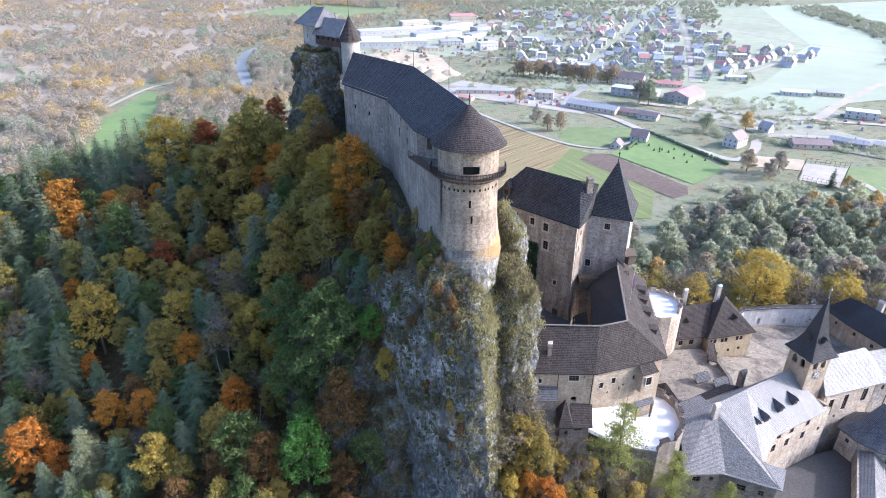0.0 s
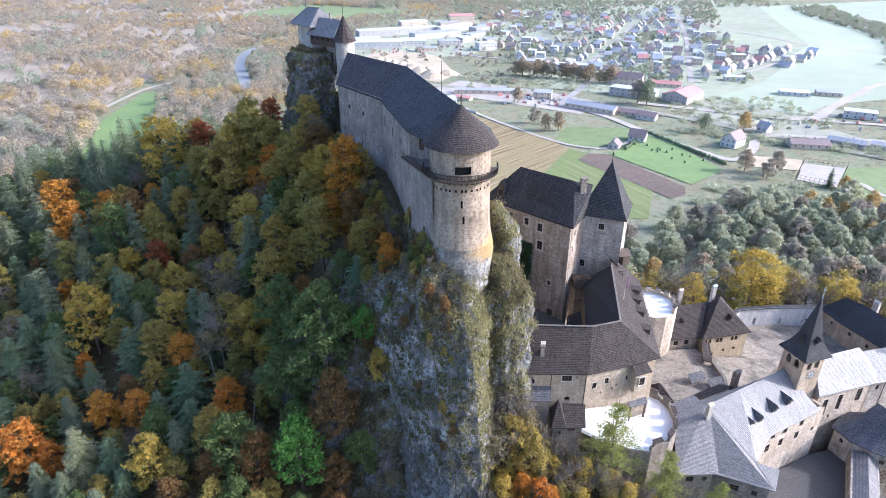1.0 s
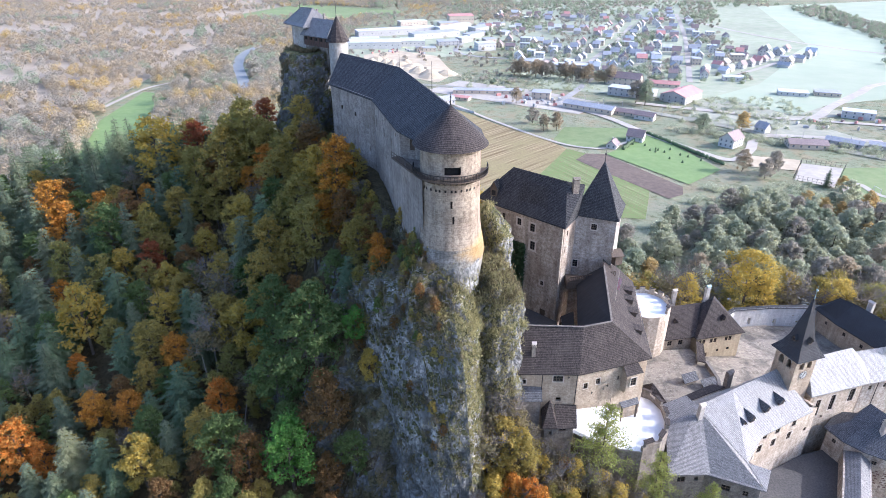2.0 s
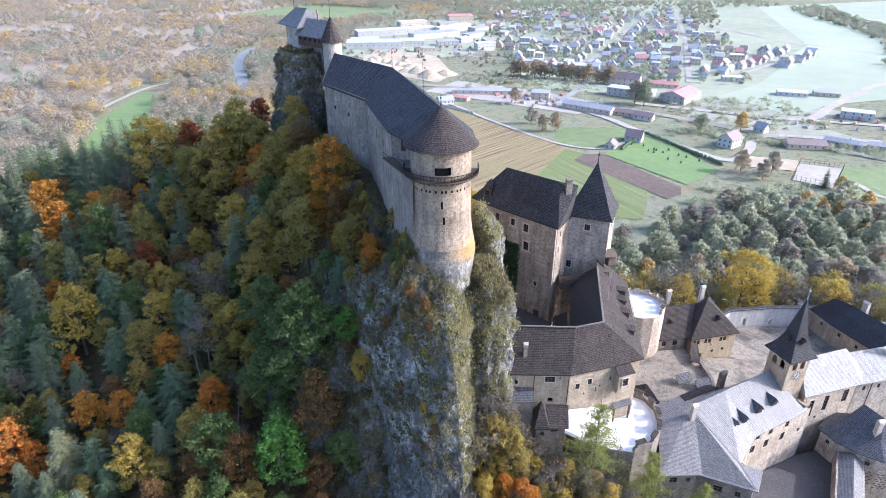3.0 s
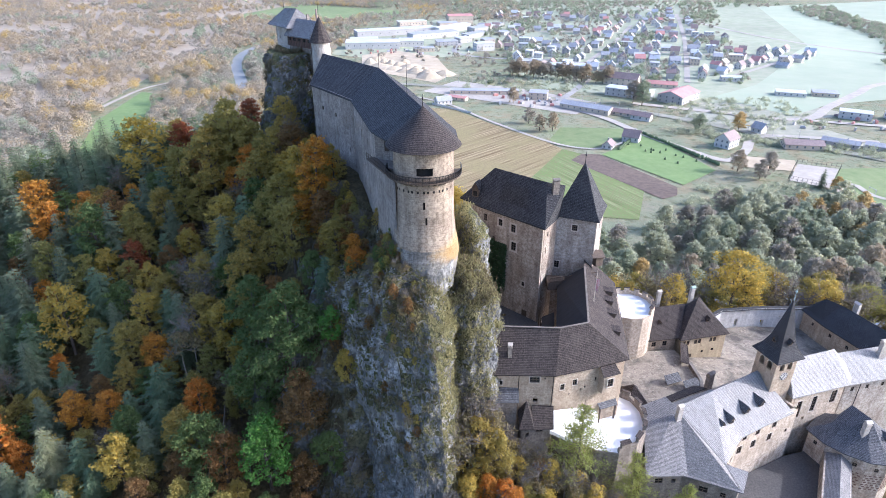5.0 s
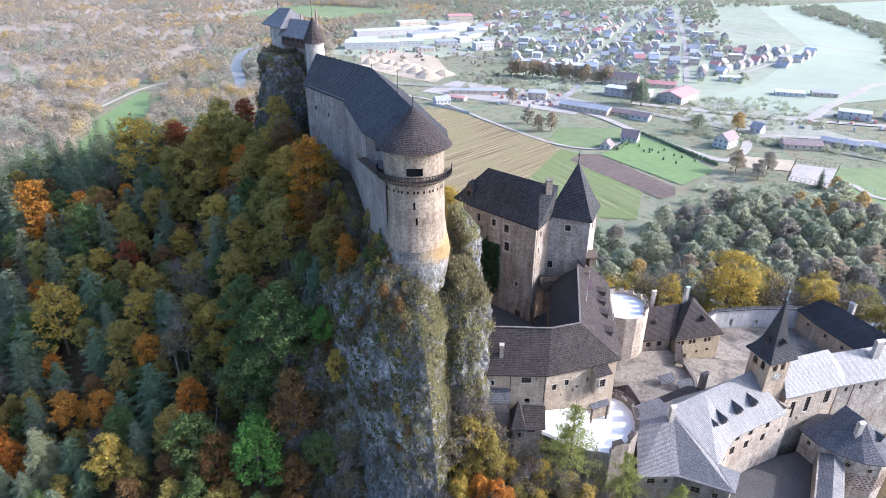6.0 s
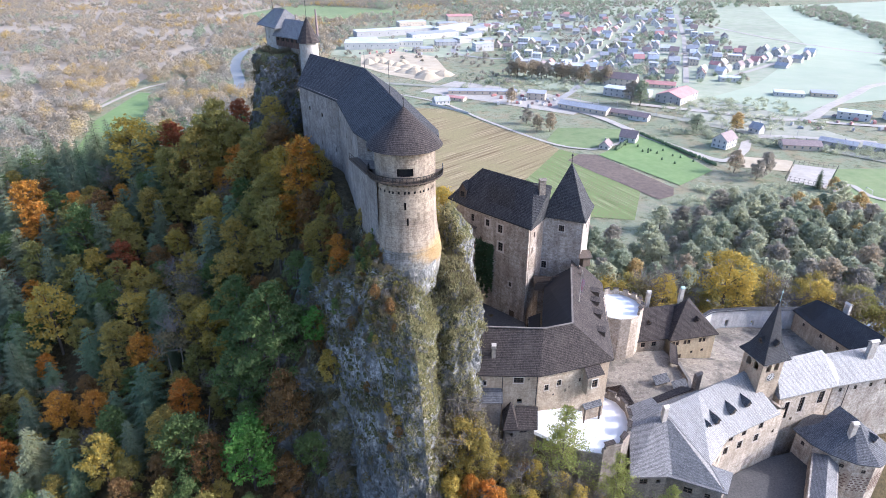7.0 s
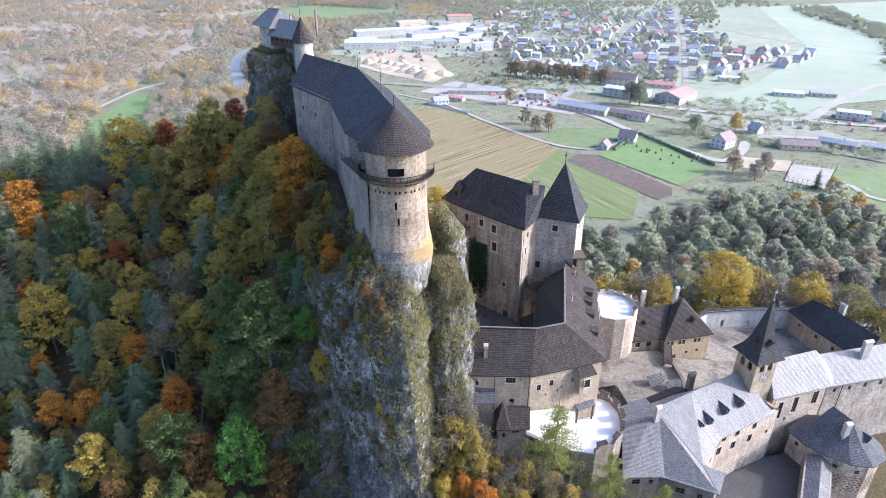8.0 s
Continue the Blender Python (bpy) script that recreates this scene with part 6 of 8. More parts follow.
def patch(name, pts, z, material, label, category):
    sh = Shape()
    sh.poly([(x, y, z) for x, y in pts])
    if sum((a[0] - b[0]) * (a[1] + b[1]) for a, b in zip(pts, pts[1:] + pts[:1])) <= 0:
        sh.f[0] = tuple(reversed(sh.f[0]))
        sh.uv[0] = sh.uv[0][::-1]
    return tagged(part(name, sh, M[material]), label, category, kind="structure")


def strip(name, pts, width, z, material, label, category):
    """A road, track or river: a ribbon along a smoothed line."""
    p = [Vector(q) for q in pts]
    fine = []
    for i in range(len(p) - 1):
        a, b, c, d = p[max(i - 1, 0)], p[i], p[i + 1], p[min(i + 2, len(p) - 1)]
        for k in range(6):
            t = k / 6
            fine.append(0.5 * ((2 * b) + (c - a) * t + (2 * a - 5 * b + 4 * c - d) * t * t + (3 * b - a - 3 * c + d) * t ** 3))
    fine.append(p[-1])
    sh = Shape()
    edges = []
    for i, q in enumerate(fine):
        u = (fine[min(i + 1, len(fine) - 1)] - fine[max(i - 1, 0)]).normalized()
        n = Vector((-u.y, u.x)) * width / 2
        edges.append((q + n, q - n))
    for (a, b), (c, d) in zip(edges, edges[1:]):
        sh.poly([(*b, z), (*d, z), (*c, z), (*a, z)])
    return tagged(part(name, sh, M[material]), label, category, kind="structure")


patch("stubble_field", [(-30, 545), (14, 540), (46, 490), (82, 444), (92, 424), (70, 380), (44, 330), (-30, 340), (-60, 470)], 0.2, "stubble", "mown stubble field with tractor stripes", "field")
patch("green_strip", [(92, 424), (110, 406), (128, 345), (112, 300), (60, 310), (44, 330), (70, 380)], 0.22, "strips", "green strip of meadow beside the plough land", "field")
patch("ploughed_field", [(93.7, 399.0), (103.4, 412.5), (115.9, 411.2), (148.9, 348.0), (144.5, 335.2), (134.1, 329.1), (105.5, 377.4)], 0.34, "plough", "brown ploughed strip", "field")
patch("villa_lawn", [(117.4, 411.2), (132.9, 426.8), (163.3, 467.2), (184.4, 378.5), (154.0, 351.9)], 0.38, "lawn", "bright mown lawn of the villa", "lawn")
patch("small_meadow", [(86, 446), (100, 480), (150, 476), (156, 462), (112, 424), (94, 430)], 0.3, "meadow", "grazed green meadow", "field")
patch("sports_pitch", [(254, 368), (266, 382), (330, 384), (330, 300), (250, 308), (243, 330)], 0.3, "meadow", "grass sports pitch", "pitch")
patch("tennis_court", [(223, 360), (240, 346), (266, 381), (244, 391)], 0.45, "gravel", "pale hard sports court", "court")
patch("training_ground", [(205, 385), (236, 376), (246, 398), (214, 408)], 0.42, "sand", "bare sandy training ground", "court")
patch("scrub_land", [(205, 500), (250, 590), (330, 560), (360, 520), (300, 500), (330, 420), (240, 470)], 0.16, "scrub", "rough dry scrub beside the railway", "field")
patch("far_meadow", [(262, 585), (330, 640), (390, 720), (440, 800), (520, 900), (700, 1450), (1500, 1740), (1500, 600), (700, 560), (470, 590), (353, 553), (304, 515)], 0.33, "hazed_field", "wide meadow paled for haze", "field")
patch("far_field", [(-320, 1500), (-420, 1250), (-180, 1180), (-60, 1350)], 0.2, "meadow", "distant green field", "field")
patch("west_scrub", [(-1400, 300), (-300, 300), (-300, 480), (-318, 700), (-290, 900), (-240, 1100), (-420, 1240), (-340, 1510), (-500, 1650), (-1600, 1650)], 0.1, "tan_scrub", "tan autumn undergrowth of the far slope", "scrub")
patch("west_meadow", [(-292, 606), (-262, 596), (-255, 540), (-228, 470), (-205, 420), (-180, 360), (-190, 300), (-230, 320), (-246, 380), (-258, 430), (-282, 500)], 0.25, "lawn", "long green riverside meadow", "field")
patch("works_yard", [(-15, 610), (60, 560), (120, 520), (150, 560), (100, 610), (20, 660)], 0.28, "gravel", "dusty works yard", "yard")
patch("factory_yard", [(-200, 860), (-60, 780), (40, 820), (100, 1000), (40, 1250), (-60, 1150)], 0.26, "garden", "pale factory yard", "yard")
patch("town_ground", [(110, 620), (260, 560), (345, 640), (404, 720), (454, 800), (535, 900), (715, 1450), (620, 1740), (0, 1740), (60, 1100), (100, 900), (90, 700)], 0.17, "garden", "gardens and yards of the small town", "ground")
patch("sand_yard", [(-100.0, 819.8), (-58.5, 855.6), (-4.5, 811.3), (15.7, 694.3), (-2.6, 649.6), (-53.6, 694.3), (-90.7, 741.4)], 0.3, "sand", "bare sandy ground of the gravel works", "yard")
strip("farm_track", [(-40, 600), (8, 560), (44, 500), (86, 440), (112, 424), (128, 430), (150, 448)], 3.2, 0.5, "gravel", "pale gravel farm track", "road")
strip("village_road", [(90, 560), (118, 540), (140, 512), (160, 464), (182, 420), (200, 398), (222, 420), (238, 446), (262, 456), (330, 440)], 7.0, 0.55, "gravel", "grey village road", "road")
strip("main_road", [(180, 560), (240, 530), (304, 503), (353, 547), (410, 600), (460, 642), (600, 700), (800, 730)], 8.5, 0.6, "gravel", "light main road", "road")
strip("side_road", [(304, 503), (340, 490), (420, 470), (600, 440)], 7.0, 0.58, "gravel", "light side road", "road")
strip("north_road", [(108, 560), (140, 620), (170, 700), (150, 780), (60, 800), (20, 850), (40, 960)], 7.0, 0.52, "asphalt", "town street", "road")
strip("court_path", [(240, 340), (258, 352), (262, 330), (300, 312), (360, 300)], 4.0, 0.62, "gravel", "pale footpath past the courts", "path")
strip("railway", [(-60, 650), (20, 625), (110, 580), (203, 508), (260, 450), (307, 400), (420, 300)], 9.0, 0.48, "scrub", "railway bed of brown ballast", "railway")
for off in (-2.2, -0.8, 1.4, 2.8):
    strip("rail", [(-60 + off, 650 + off), (20 + off, 625 + off), (110 + off, 580 + off), (203 + off, 508 + off), (260 + off, 450 + off), (307 + off, 400 + off), (420 + off, 300 + off)], 0.5, 0.7, "asphalt", "steel rail of the railway", "rail")
strip("river_west", [(-150, 420), (-170, 520), (-203, 640), (-245, 760), (-258, 860), (-230, 1000)], 12, 0.3, "water", "slow grey river", "river")
strip("river_east", [(60, 190), (130, 205), (184, 210), (240, 225), (330, 230), (460, 200)], 34, 0.3, "east_water", "calm grey river", "river")
strip("west_road", [(-300, 545), (-300, 570), (-296, 620), (-280, 650), (-262, 668)], 4.5, 0.6, "gravel", "light winding country road", "road")
strip("east_road", [(430, 1500), (470, 1100), (530, 900), (620, 800), (800, 735)], 8.0, 0.5, "gravel", "far road across the meadow", "road")
# small things about the fields
hedge = Shape()
hr = random.Random(8)
for a, b in (((160, 463), (191, 387)), ((132, 421), (159, 463))):
    for k in range(46):
        s = k / 46
        x, y = a[0] + (b[0] - a[0]) * s + hr.uniform(-0.5, 0.5), a[1] + (b[1] - a[1]) * s + hr.uniform(-0.5, 0.5)
        hedge.lathe(x, y, [(0.9, 0.3), (1.2, 0.9), (0.8, 2.0 + hr.uniform(-0.4, 0.6)), (0.001, 2.9)], 7)
tagged(part("garden_hedge", hedge, M["hedge"]), "dark clipped hedge round the villa lawn", "hedge", kind="stuff")
for k, (x, y) in enumerate(((150, 418), (153, 415), (156, 419), (159, 414), (165, 420), (172, 404), (178, 396), (168, 408), (158, 400), (164, 392), (150, 430), (139, 436), (142, 433), (155, 421))):
    bush = Shape()
    bush.lathe(x, y, [(0.5, 0.3), (0.8, 0.8), (0.5, 1.6), (0.001, 2.5)], 9)
    tagged(part("garden_conifer", bush, M["hedge"]), "small dark clipped conifer on the lawn", "bush", "conifers on the lawn")
fence = thing("white_fence", (20, 548, 0), "white board fence beside the farm track", "fence")
for a, b in (((8, 545), (30, 523)), ((-4, 556), (8, 545))):
    for k in range(8):
        s0, s1 = k / 8, (k + 0.96) / 8
        bd = Shape()
        bd.beam((a[0] + (b[0] - a[0]) * s0, a[1] + (b[1] - a[1]) * s0, 1.1), (a[0] + (b[0] - a[0]) * s1, a[1] + (b[1] - a[1]) * s1, 1.1), 0.15, 1.9)
        part("board", bd, M["house_white"], fence)
cf = thing("court_fence", (244, 366, 0), "dark wire fence round the sports court", "fence")
cr = [(222, 360), (240, 345), (267, 381), (244, 392)]
for a, b in zip(cr, cr[1:] + cr[:1]):
    for k in range(9):
        ps = Shape()
        ps.box(a[0] + (b[0] - a[0]) * k / 9, a[1] + (b[1] - a[1]) * k / 9, 0.4, 0.12, 0.12, 3.4)
        part("post", ps, M["iron"], cf)
    for z in (2.0, 3.7):
        rl = Shape()
        rl.beam((*a, z), (*b, z), 0.07, 0.07)
        part("rail", rl, M["iron"], cf)
for gx_, gy_ in ((262, 340), (320, 352)):
    gl = thing("goal", (gx_, gy_, 0.3), "white football goal frame on the pitch", "goal", "goals of the pitch")
    for q in ((-3.2, 0), (3.2, 0)):
        ps = Shape()
        ps.box(gx_, gy_ + q[0], 0.3, 0.2, 0.2, 2.4)
        part("post", ps, M["house_white"], gl)
    bar = Shape()
    bar.beam((gx_, gy_ - 3.2, 2.7), (gx_, gy_ + 3.2, 2.7), 0.2, 0.2)
    part("crossbar", bar, M["house_white"], gl)
yr = random.Random(12)
for k in range(70):
    if k < 26:
        x, y = yr.uniform(50, 120), yr.uniform(545, 590)
    elif k < 50:
        x, y = yr.uniform(290, 420), yr.uniform(470, 520)
    else:
        x, y = yr.uniform(-120, 40), yr.uniform(820, 860)
    w, d, h = yr.uniform(2, 5), yr.uniform(1.6, 2.6), yr.uniform(1.2, 2.4)
    bx = Shape()
    tn = yr.uniform(0, 180)
    bx.box(x, y, 0.4, w, d, h, tn)
    bx.box(x, y, 0.4 + h, w * 0.6, d * 0.8, 0.5, tn)
    tagged(part("parked_load", bx, M[yr.choice(("house_white", "house_grey", "tile_red", "tile_grey", "tile_brown"))]), "parked vehicle or stacked load in a yard", "vehicle", "loads in the yards")
for k in range(22):
    s = k / 21
    x, y = 8 + (300 - 8) * s, 650 - 240 * s + 12
    pl = thing("railway_mast", (x, y, 0), "thin grey catenary mast beside the railway", "mast", "masts of the railway")
    ps = Shape()
    ps.tube((x, y, 0), (x, y, 8), 0.16, 0.1, 6)
    part("pole", ps, M["house_grey"], pl)
    ar = Shape()
    ar.beam((x, y, 7.4), (x - 3, y - 3, 7.4), 0.12, 0.12)
    part("arm", ar, M["house_grey"], pl)

heap = Shape()
for k in range(26):
    x, y = -88 + 3.5 * k + random.uniform(-8, 8), 779 - 3.5 * k + random.uniform(-26, 26)
    r, h = random.uniform(6, 15), random.uniform(2, 6.5)
    n = 14
    rings = [[(x + rr * math.cos(6.283 * i / n) * random.uniform(0.85, 1.1), y + rr * math.sin(6.283 * i / n) * random.uniform(0.85, 1.1), zz) for i in range(n)] for rr, zz in ((r, 0), (r * 0.6, h * 0.55), (r * 0.2, h))]
    for a, b in zip(rings, rings[1:]):
        for i in range(n):
            heap.poly([a[i], a[(i + 1) % n], b[(i + 1) % n], b[i]])
    heap.poly(rings[2])
tagged(part("sand_heaps", heap, M["sand"]), "pale sand heaps of a gravel works", "heap", kind="stuff")

PANE_MESH = {}


def far_house(name, x, y, w, d, h, rise, turn, wall, roofm, label, group="", floors=None, flat=False):
    """A valley building: walls, roof, chimney and rows of windows."""
    t = thing(name, (x, y, 0), label, "house" if "hall" not in name else "building", group)
    c, s = math.cos(radians(turn)), math.sin(radians(turn))

    def at(a, b, z):
        return (x + c * a - s * b, y + s * a + c * b, z)
    wl = Shape()
    a, b = w / 2, d / 2
    cr = [(-a, -b), (a, -b), (a, b), (-a, b)]
    for i in range(4):
        (p, q), (r, u) = cr[i], cr[(i + 1) % 4]
        wl.poly([at(p, q, 0), at(r, u, 0), at(r, u, h), at(p, q, h)])
    if not flat:
        wl.poly([at(a, -b, h), at(a, b, h), at(a, 0, h + rise)])
        wl.poly([at(-a, b, h), at(-a, -b, h), at(-a, 0, h + rise)])
    part("wall", wl, M[wall], t)
    rf = Shape()
    o = 0.5
    k = rise * o / b
    if flat:
        rf.slab([[at(-a - 0.3, -b - 0.3, h + 0.1), at(a + 0.3, -b - 0.3, h + 0.1), at(a + 0.3, b + 0.3, h + rise), at(-a - 0.3, b + 0.3, h + rise)]], 0.3)
    else:
        rf.slab([[at(-a - o, -b - o, h - k), at(a + o, -b - o, h - k), at(a + o, 0, h + rise), at(-a - o, 0, h + rise)],
                 [at(a + o, b + o, h - k), at(-a - o, b + o, h - k), at(-a - o, 0, h + rise), at(a + o, 0, h + rise)]], 0.25)
    part("roof", rf, M[roofm], t)
    ch = Shape()
    if not flat:
        ch.box(*at(a * 0.3, b * 0.25, 0)[:2], h + rise * 0.5, 0.7, 0.7, rise * 0.5 + 0.9, turn)
        part("chimney", ch, M["house_grey"], t)
    if "pane" not in PANE_MESH:
        pn = Shape()
        pn.box(0, 0, -0.75, 1.2, 0.08, 1.5)
        PANE_MESH["pane"] = mesh_of("window", pn, M["far_pane"])
    floors = floors or (1 if flat and h > 7.6 else max(1, int(h / 2.9)))
    for fl in range(floors):
        z = (fl + 0.55) * h / floors
        for side, length, half, rot in ((-1, w, b, turn), (1, w, b, turn), (2, d, a, turn + 90), (3, d, a, turn + 90)):
            m = max(1, min(9, int(length / (3.4 if length < 16 else 5.2))))
            if side == 1 or (side == 3):
                continue
            for j in range(m):
                u = -length / 2 + length * (j + 0.5) / m
                px = at(u, -half - 0.03, z) if side == -1 else at(-half - 0.03, u, z)
                placed("window", PANE_MESH["pane"], pose(*px, 0, 0, rot), t)
    return t


far_house("villa", 147, 444, 12, 9, 4.6, 4.4, -30, "house_white", "tile_brown", "white villa with steep brown roof on the lawn")
far_house("garden_house", 126, 428, 9, 7, 3.0, 3.0, 60, "house_white", "tile_brown", "small white house with brown roof")
far_house("apartment_house", 213, 432, 15, 11, 6.5, 4.5, 40, "house_white", "tile_brown", "large white house with brown roof at the crossroads")
far_house("gabled_house", 252, 466, 9, 7, 4.5, 4.0, -60, "house_white", "tile_grey", "white gabled house by the road")
far_house("long_block_hall", 184, 588, 44, 12, 7.5, 0.8, -34, "house_grey", "tile_white", "long low block with white flat roof", flat=True)
far_house("red_hall", 226, 574, 36, 24, 7.0, 4.0, 46, "house_grey", "tile_red", "hall with broad red metal roof")
far_house("manor_hall", 190, 640, 34, 12, 8.0, 5.0, -30, "house_tan", "tile_brown", "pale manor-like building with reddish roof")
far_house("annex_hall", 228, 630, 30, 9, 4.0, 2.5, -20, "house_tan", "tile_red", "low annex with red roof")
far_house("school_hall", 150, 720, 42, 12, 6.5, 0.8, -10, "house_white", "tile_white", "long white flat-roofed school", flat=True)
far_house("garage_hall", 46, 600, 66, 9, 3.8, 0.6, -4, "house_tan", "tile_grey", "long row of brown garages with flat roof", flat=True)
far_house("flat_block", 96, 580, 17, 13, 6.5, 0.6, -15, "house_tan", "tile_grey", "square tan two-storey house with flat roof", flat=True)
far_house("long_shed_hall", 132, 535, 46, 12, 4.5, 2.4, -38, "house_tan", "tile_grey", "long low tan shed with grey roof")
far_house("station_hall", 172, 505, 16, 8, 4.0, 2.5, -35, "house_white", "tile_brown", "small white station house")
far_house("row_hall", 160, 520, 30, 8, 3.0, 2.2, -33, "house_tan", "tile_brown", "brown row of sheds")
far_house("warehouse_hall", 296, 432, 24, 8, 3.6, 2.0, -40, "house_grey", "tile_grey", "grey warehouse by the railway")
far_house("white_depot_hall", 322, 420, 26, 9, 3.6, 1.6, -36, "house_white", "tile_grey", "long white depot beside the railway")
far_house("brown_depot_hall", 266, 428, 26, 12, 3.8, 2.4, -10, "house_tan", "tile_brown", "brown-roofed timber depot by the railway")
far_house("white_motel_hall", 352, 508, 24, 10, 6.0, 0.8, -30, "house_white", "tile_white", "white two-storey motel by the road", flat=True)
far_house("trade_hall", 400, 500, 46, 16, 5.0, 1.0, -10, "house_white", "tile_grey", "pale flat-roofed trade hall", flat=True)
far_house("barn_hall", 340, 592, 26, 12, 4.0, 0.8, -20, "house_white", "tile_white", "white barn with flat roof", flat=True)
far_house("yard_hall", 372, 590, 22, 12, 4.0, 1.0, -20, "house_tan", "tile_grey", "tan farm hall with grey roof", flat=True)
far_house("ranch_house", 312, 660, 22, 10, 4.5, 0.6, -10, "house_white", "tile_white", "low white ranch house", flat=True)
far_house("factory_hall", -92, 880, 74, 26, 9.0, 1.2, 4, "house_white", "tile_white", "long white factory hall", flat=True)
far_house("factory_hall", -40, 900, 34, 24, 8.0, 1.2, 4, "house_white", "tile_white", "white factory hall with flat roof", flat=True)
stack = Shape()
stack.lathe(-182, 957, [(2.0, 0), (1.3, 42), (1.5, 42), (1.5, 43), (0.01, 43)], 16)
tagged(part("factory_chimney", stack, M["tile_brown"]), "tall slender brick factory chimney", "chimney")
far_house("factory_hall", -70, 1010, 130, 20, 9.0, 1.2, 24, "house_grey", "tile_white", "long grey factory hall", flat=True)
far_house("factory_hall", -10, 980, 80, 20, 8.0, 1.2, 30, "house_white", "tile_grey", "pale factory hall with grey roof", flat=True)
far_house("factory_hall", 34, 1150, 44, 24, 14.0, 1.5, 10, "house_tan", "tile_red", "tall hall with red roof", flat=True)
far_house("factory_hall", 20, 1050, 80, 12, 9.0, 1.2, 50, "house_white", "tile_white", "long white production hall", flat=True)
works = random.Random(9)
for x, y, w, d, h, tn in ((10, 905, 30, 16, 6, 12), (34, 930, 22, 14, 7, 40), (52, 985, 46, 14, 6, 52), (-20, 850, 26, 12, 5, 8), (60, 1030, 30, 18, 9, 40), (84, 1090, 60, 14, 6, 48), (-110, 930, 40, 14, 6, 10), (12, 1100, 34, 16, 8, 20), (70, 930, 18, 12, 5, 30), (-50, 1120, 50, 16, 8, 26), (100, 1010, 20, 12, 5, 60), (64, 870, 16, 10, 9, 20)):
    far_house("works_hall", x, y, w, d, h, 1.0, tn, works.choice(("house_white", "house_grey", "house_tan")), works.choice(("tile_grey", "tile_white", "tile_grey")), "pale flat-roofed works building beside the factory", "works buildings", flat=True)
far_house("yellow_barn_hall", 6, 560, 14, 9, 4.0, 3.2, 20, "house_white", "tile_grey", "white house by the track")
far_house("hay_hall", 20, 575, 18, 7, 3.0, 1.2, -30, "house_tan", "tile_red", "low shed with red roof")
far_house("office_hall", 60, 860, 26, 14, 10.0, 0.6, 20, "house_white", "tile_white", "white flat-roofed office block", flat=True)
town = random.Random(5)
walls_c, roofs_c = ["house_white", "house_white", "house_tan", "house_grey"], ["tile_red", "tile_brown", "tile_grey", "tile_grey", "tile_brown", "tile_white"]
WORDS = {"tile_red": "red", "tile_brown": "brown", "tile_grey": "grey", "tile_white": "pale", "house_white": "white", "house_tan": "tan", "house_grey": "grey"}
TOWN = [(96, 735), (205, 690), (262, 640), (300, 668), (352, 700), (400, 730), (452, 770), (486, 812), (470, 880), (430, 960), (420, 1060), (470, 1250), (480, 1420), (150, 1500), (60, 1300), (70, 1000)]
STREETS = [((150, 700), (330, 1120)), ((262, 650), (470, 1300)), ((90, 900), (430, 800)), ((70, 1060), (440, 1000)), ((120, 1250), (470, 1180)), ((330, 690), (470, 830)), ((100, 780), (300, 740))]


def inside(x, y, pts):
    hit = False
    for (ax, ay), (bx, by) in zip(pts, pts[1:] + pts[:1]):
        if (ay > y) != (by > y) and x < (bx - ax) * (y - ay) / (by - ay) + ax:
            hit = not hit
    return hit


done = []
for (ax, ay), (bx, by) in STREETS:
    strip("town_street", [(ax, ay), ((ax + bx) / 2 + 6, (ay + by) / 2), (bx, by)], 6.0, 0.56, "gravel", "pale street of the small town", "road")
for k in range(2600):
    if len(done) >= 215:
        break
    (ax, ay), (bx, by) = town.choice(STREETS)
    ln = math.hypot(bx - ax, by - ay)
    f, off = town.uniform(-0.05, 1.05), town.choice((-1, 1)) * (town.uniform(14, 18) if town.random() < 0.6 else town.uniform(34, 42))
    ux, uy = (bx - ax) / ln, (by - ay) / ln
    x, y = ax + (bx - ax) * f - uy * off + 6 * math.sin(math.pi * f), ay + (by - ay) * f + ux * off
    gap = 17 if y < 1000 else 20
    if not inside(x, y, TOWN) or any(math.hypot(x - a, y - b) < gap for a, b in done):
        continue
    if any(abs((x - cx) * (dy - cy) - (y - cy) * (dx - cx)) / math.hypot(dx - cx, dy - cy) < 10 and -8 < ((x - cx) * (dx - cx) + (y - cy) * (dy - cy)) / math.hypot(dx - cx, dy - cy) < math.hypot(dx - cx, dy - cy) + 8 for (cx, cy), (dx, dy) in STREETS):
        continue
    done.append((x, y))
    wa, ro = town.choice(walls_c), town.choice(roofs_c)
    turn = math.degrees(math.atan2(uy, ux)) + town.choice((0, 90)) + town.uniform(-5, 5)
    if town.random() < 0.16:
        far_house("house", x, y, town.uniform(11, 17), town.uniform(9, 11), town.uniform(5.5, 8), 0.5, turn, wa, town.choice(("tile_grey", "tile_white")), WORDS[wa] + " flat-roofed house in the town", "houses of the town", 2 if y < 1000 else 1, True)
    else:
        far_house("house", x, y, town.uniform(9, 13), town.uniform(7.5, 10), town.uniform(3.5, 6.5), town.uniform(2.8, 4.8), turn, wa, ro,
                  WORDS[wa] + " family house with " + WORDS[ro] + " roof in the town", "houses of the town", 2 if y < 1000 else 1)


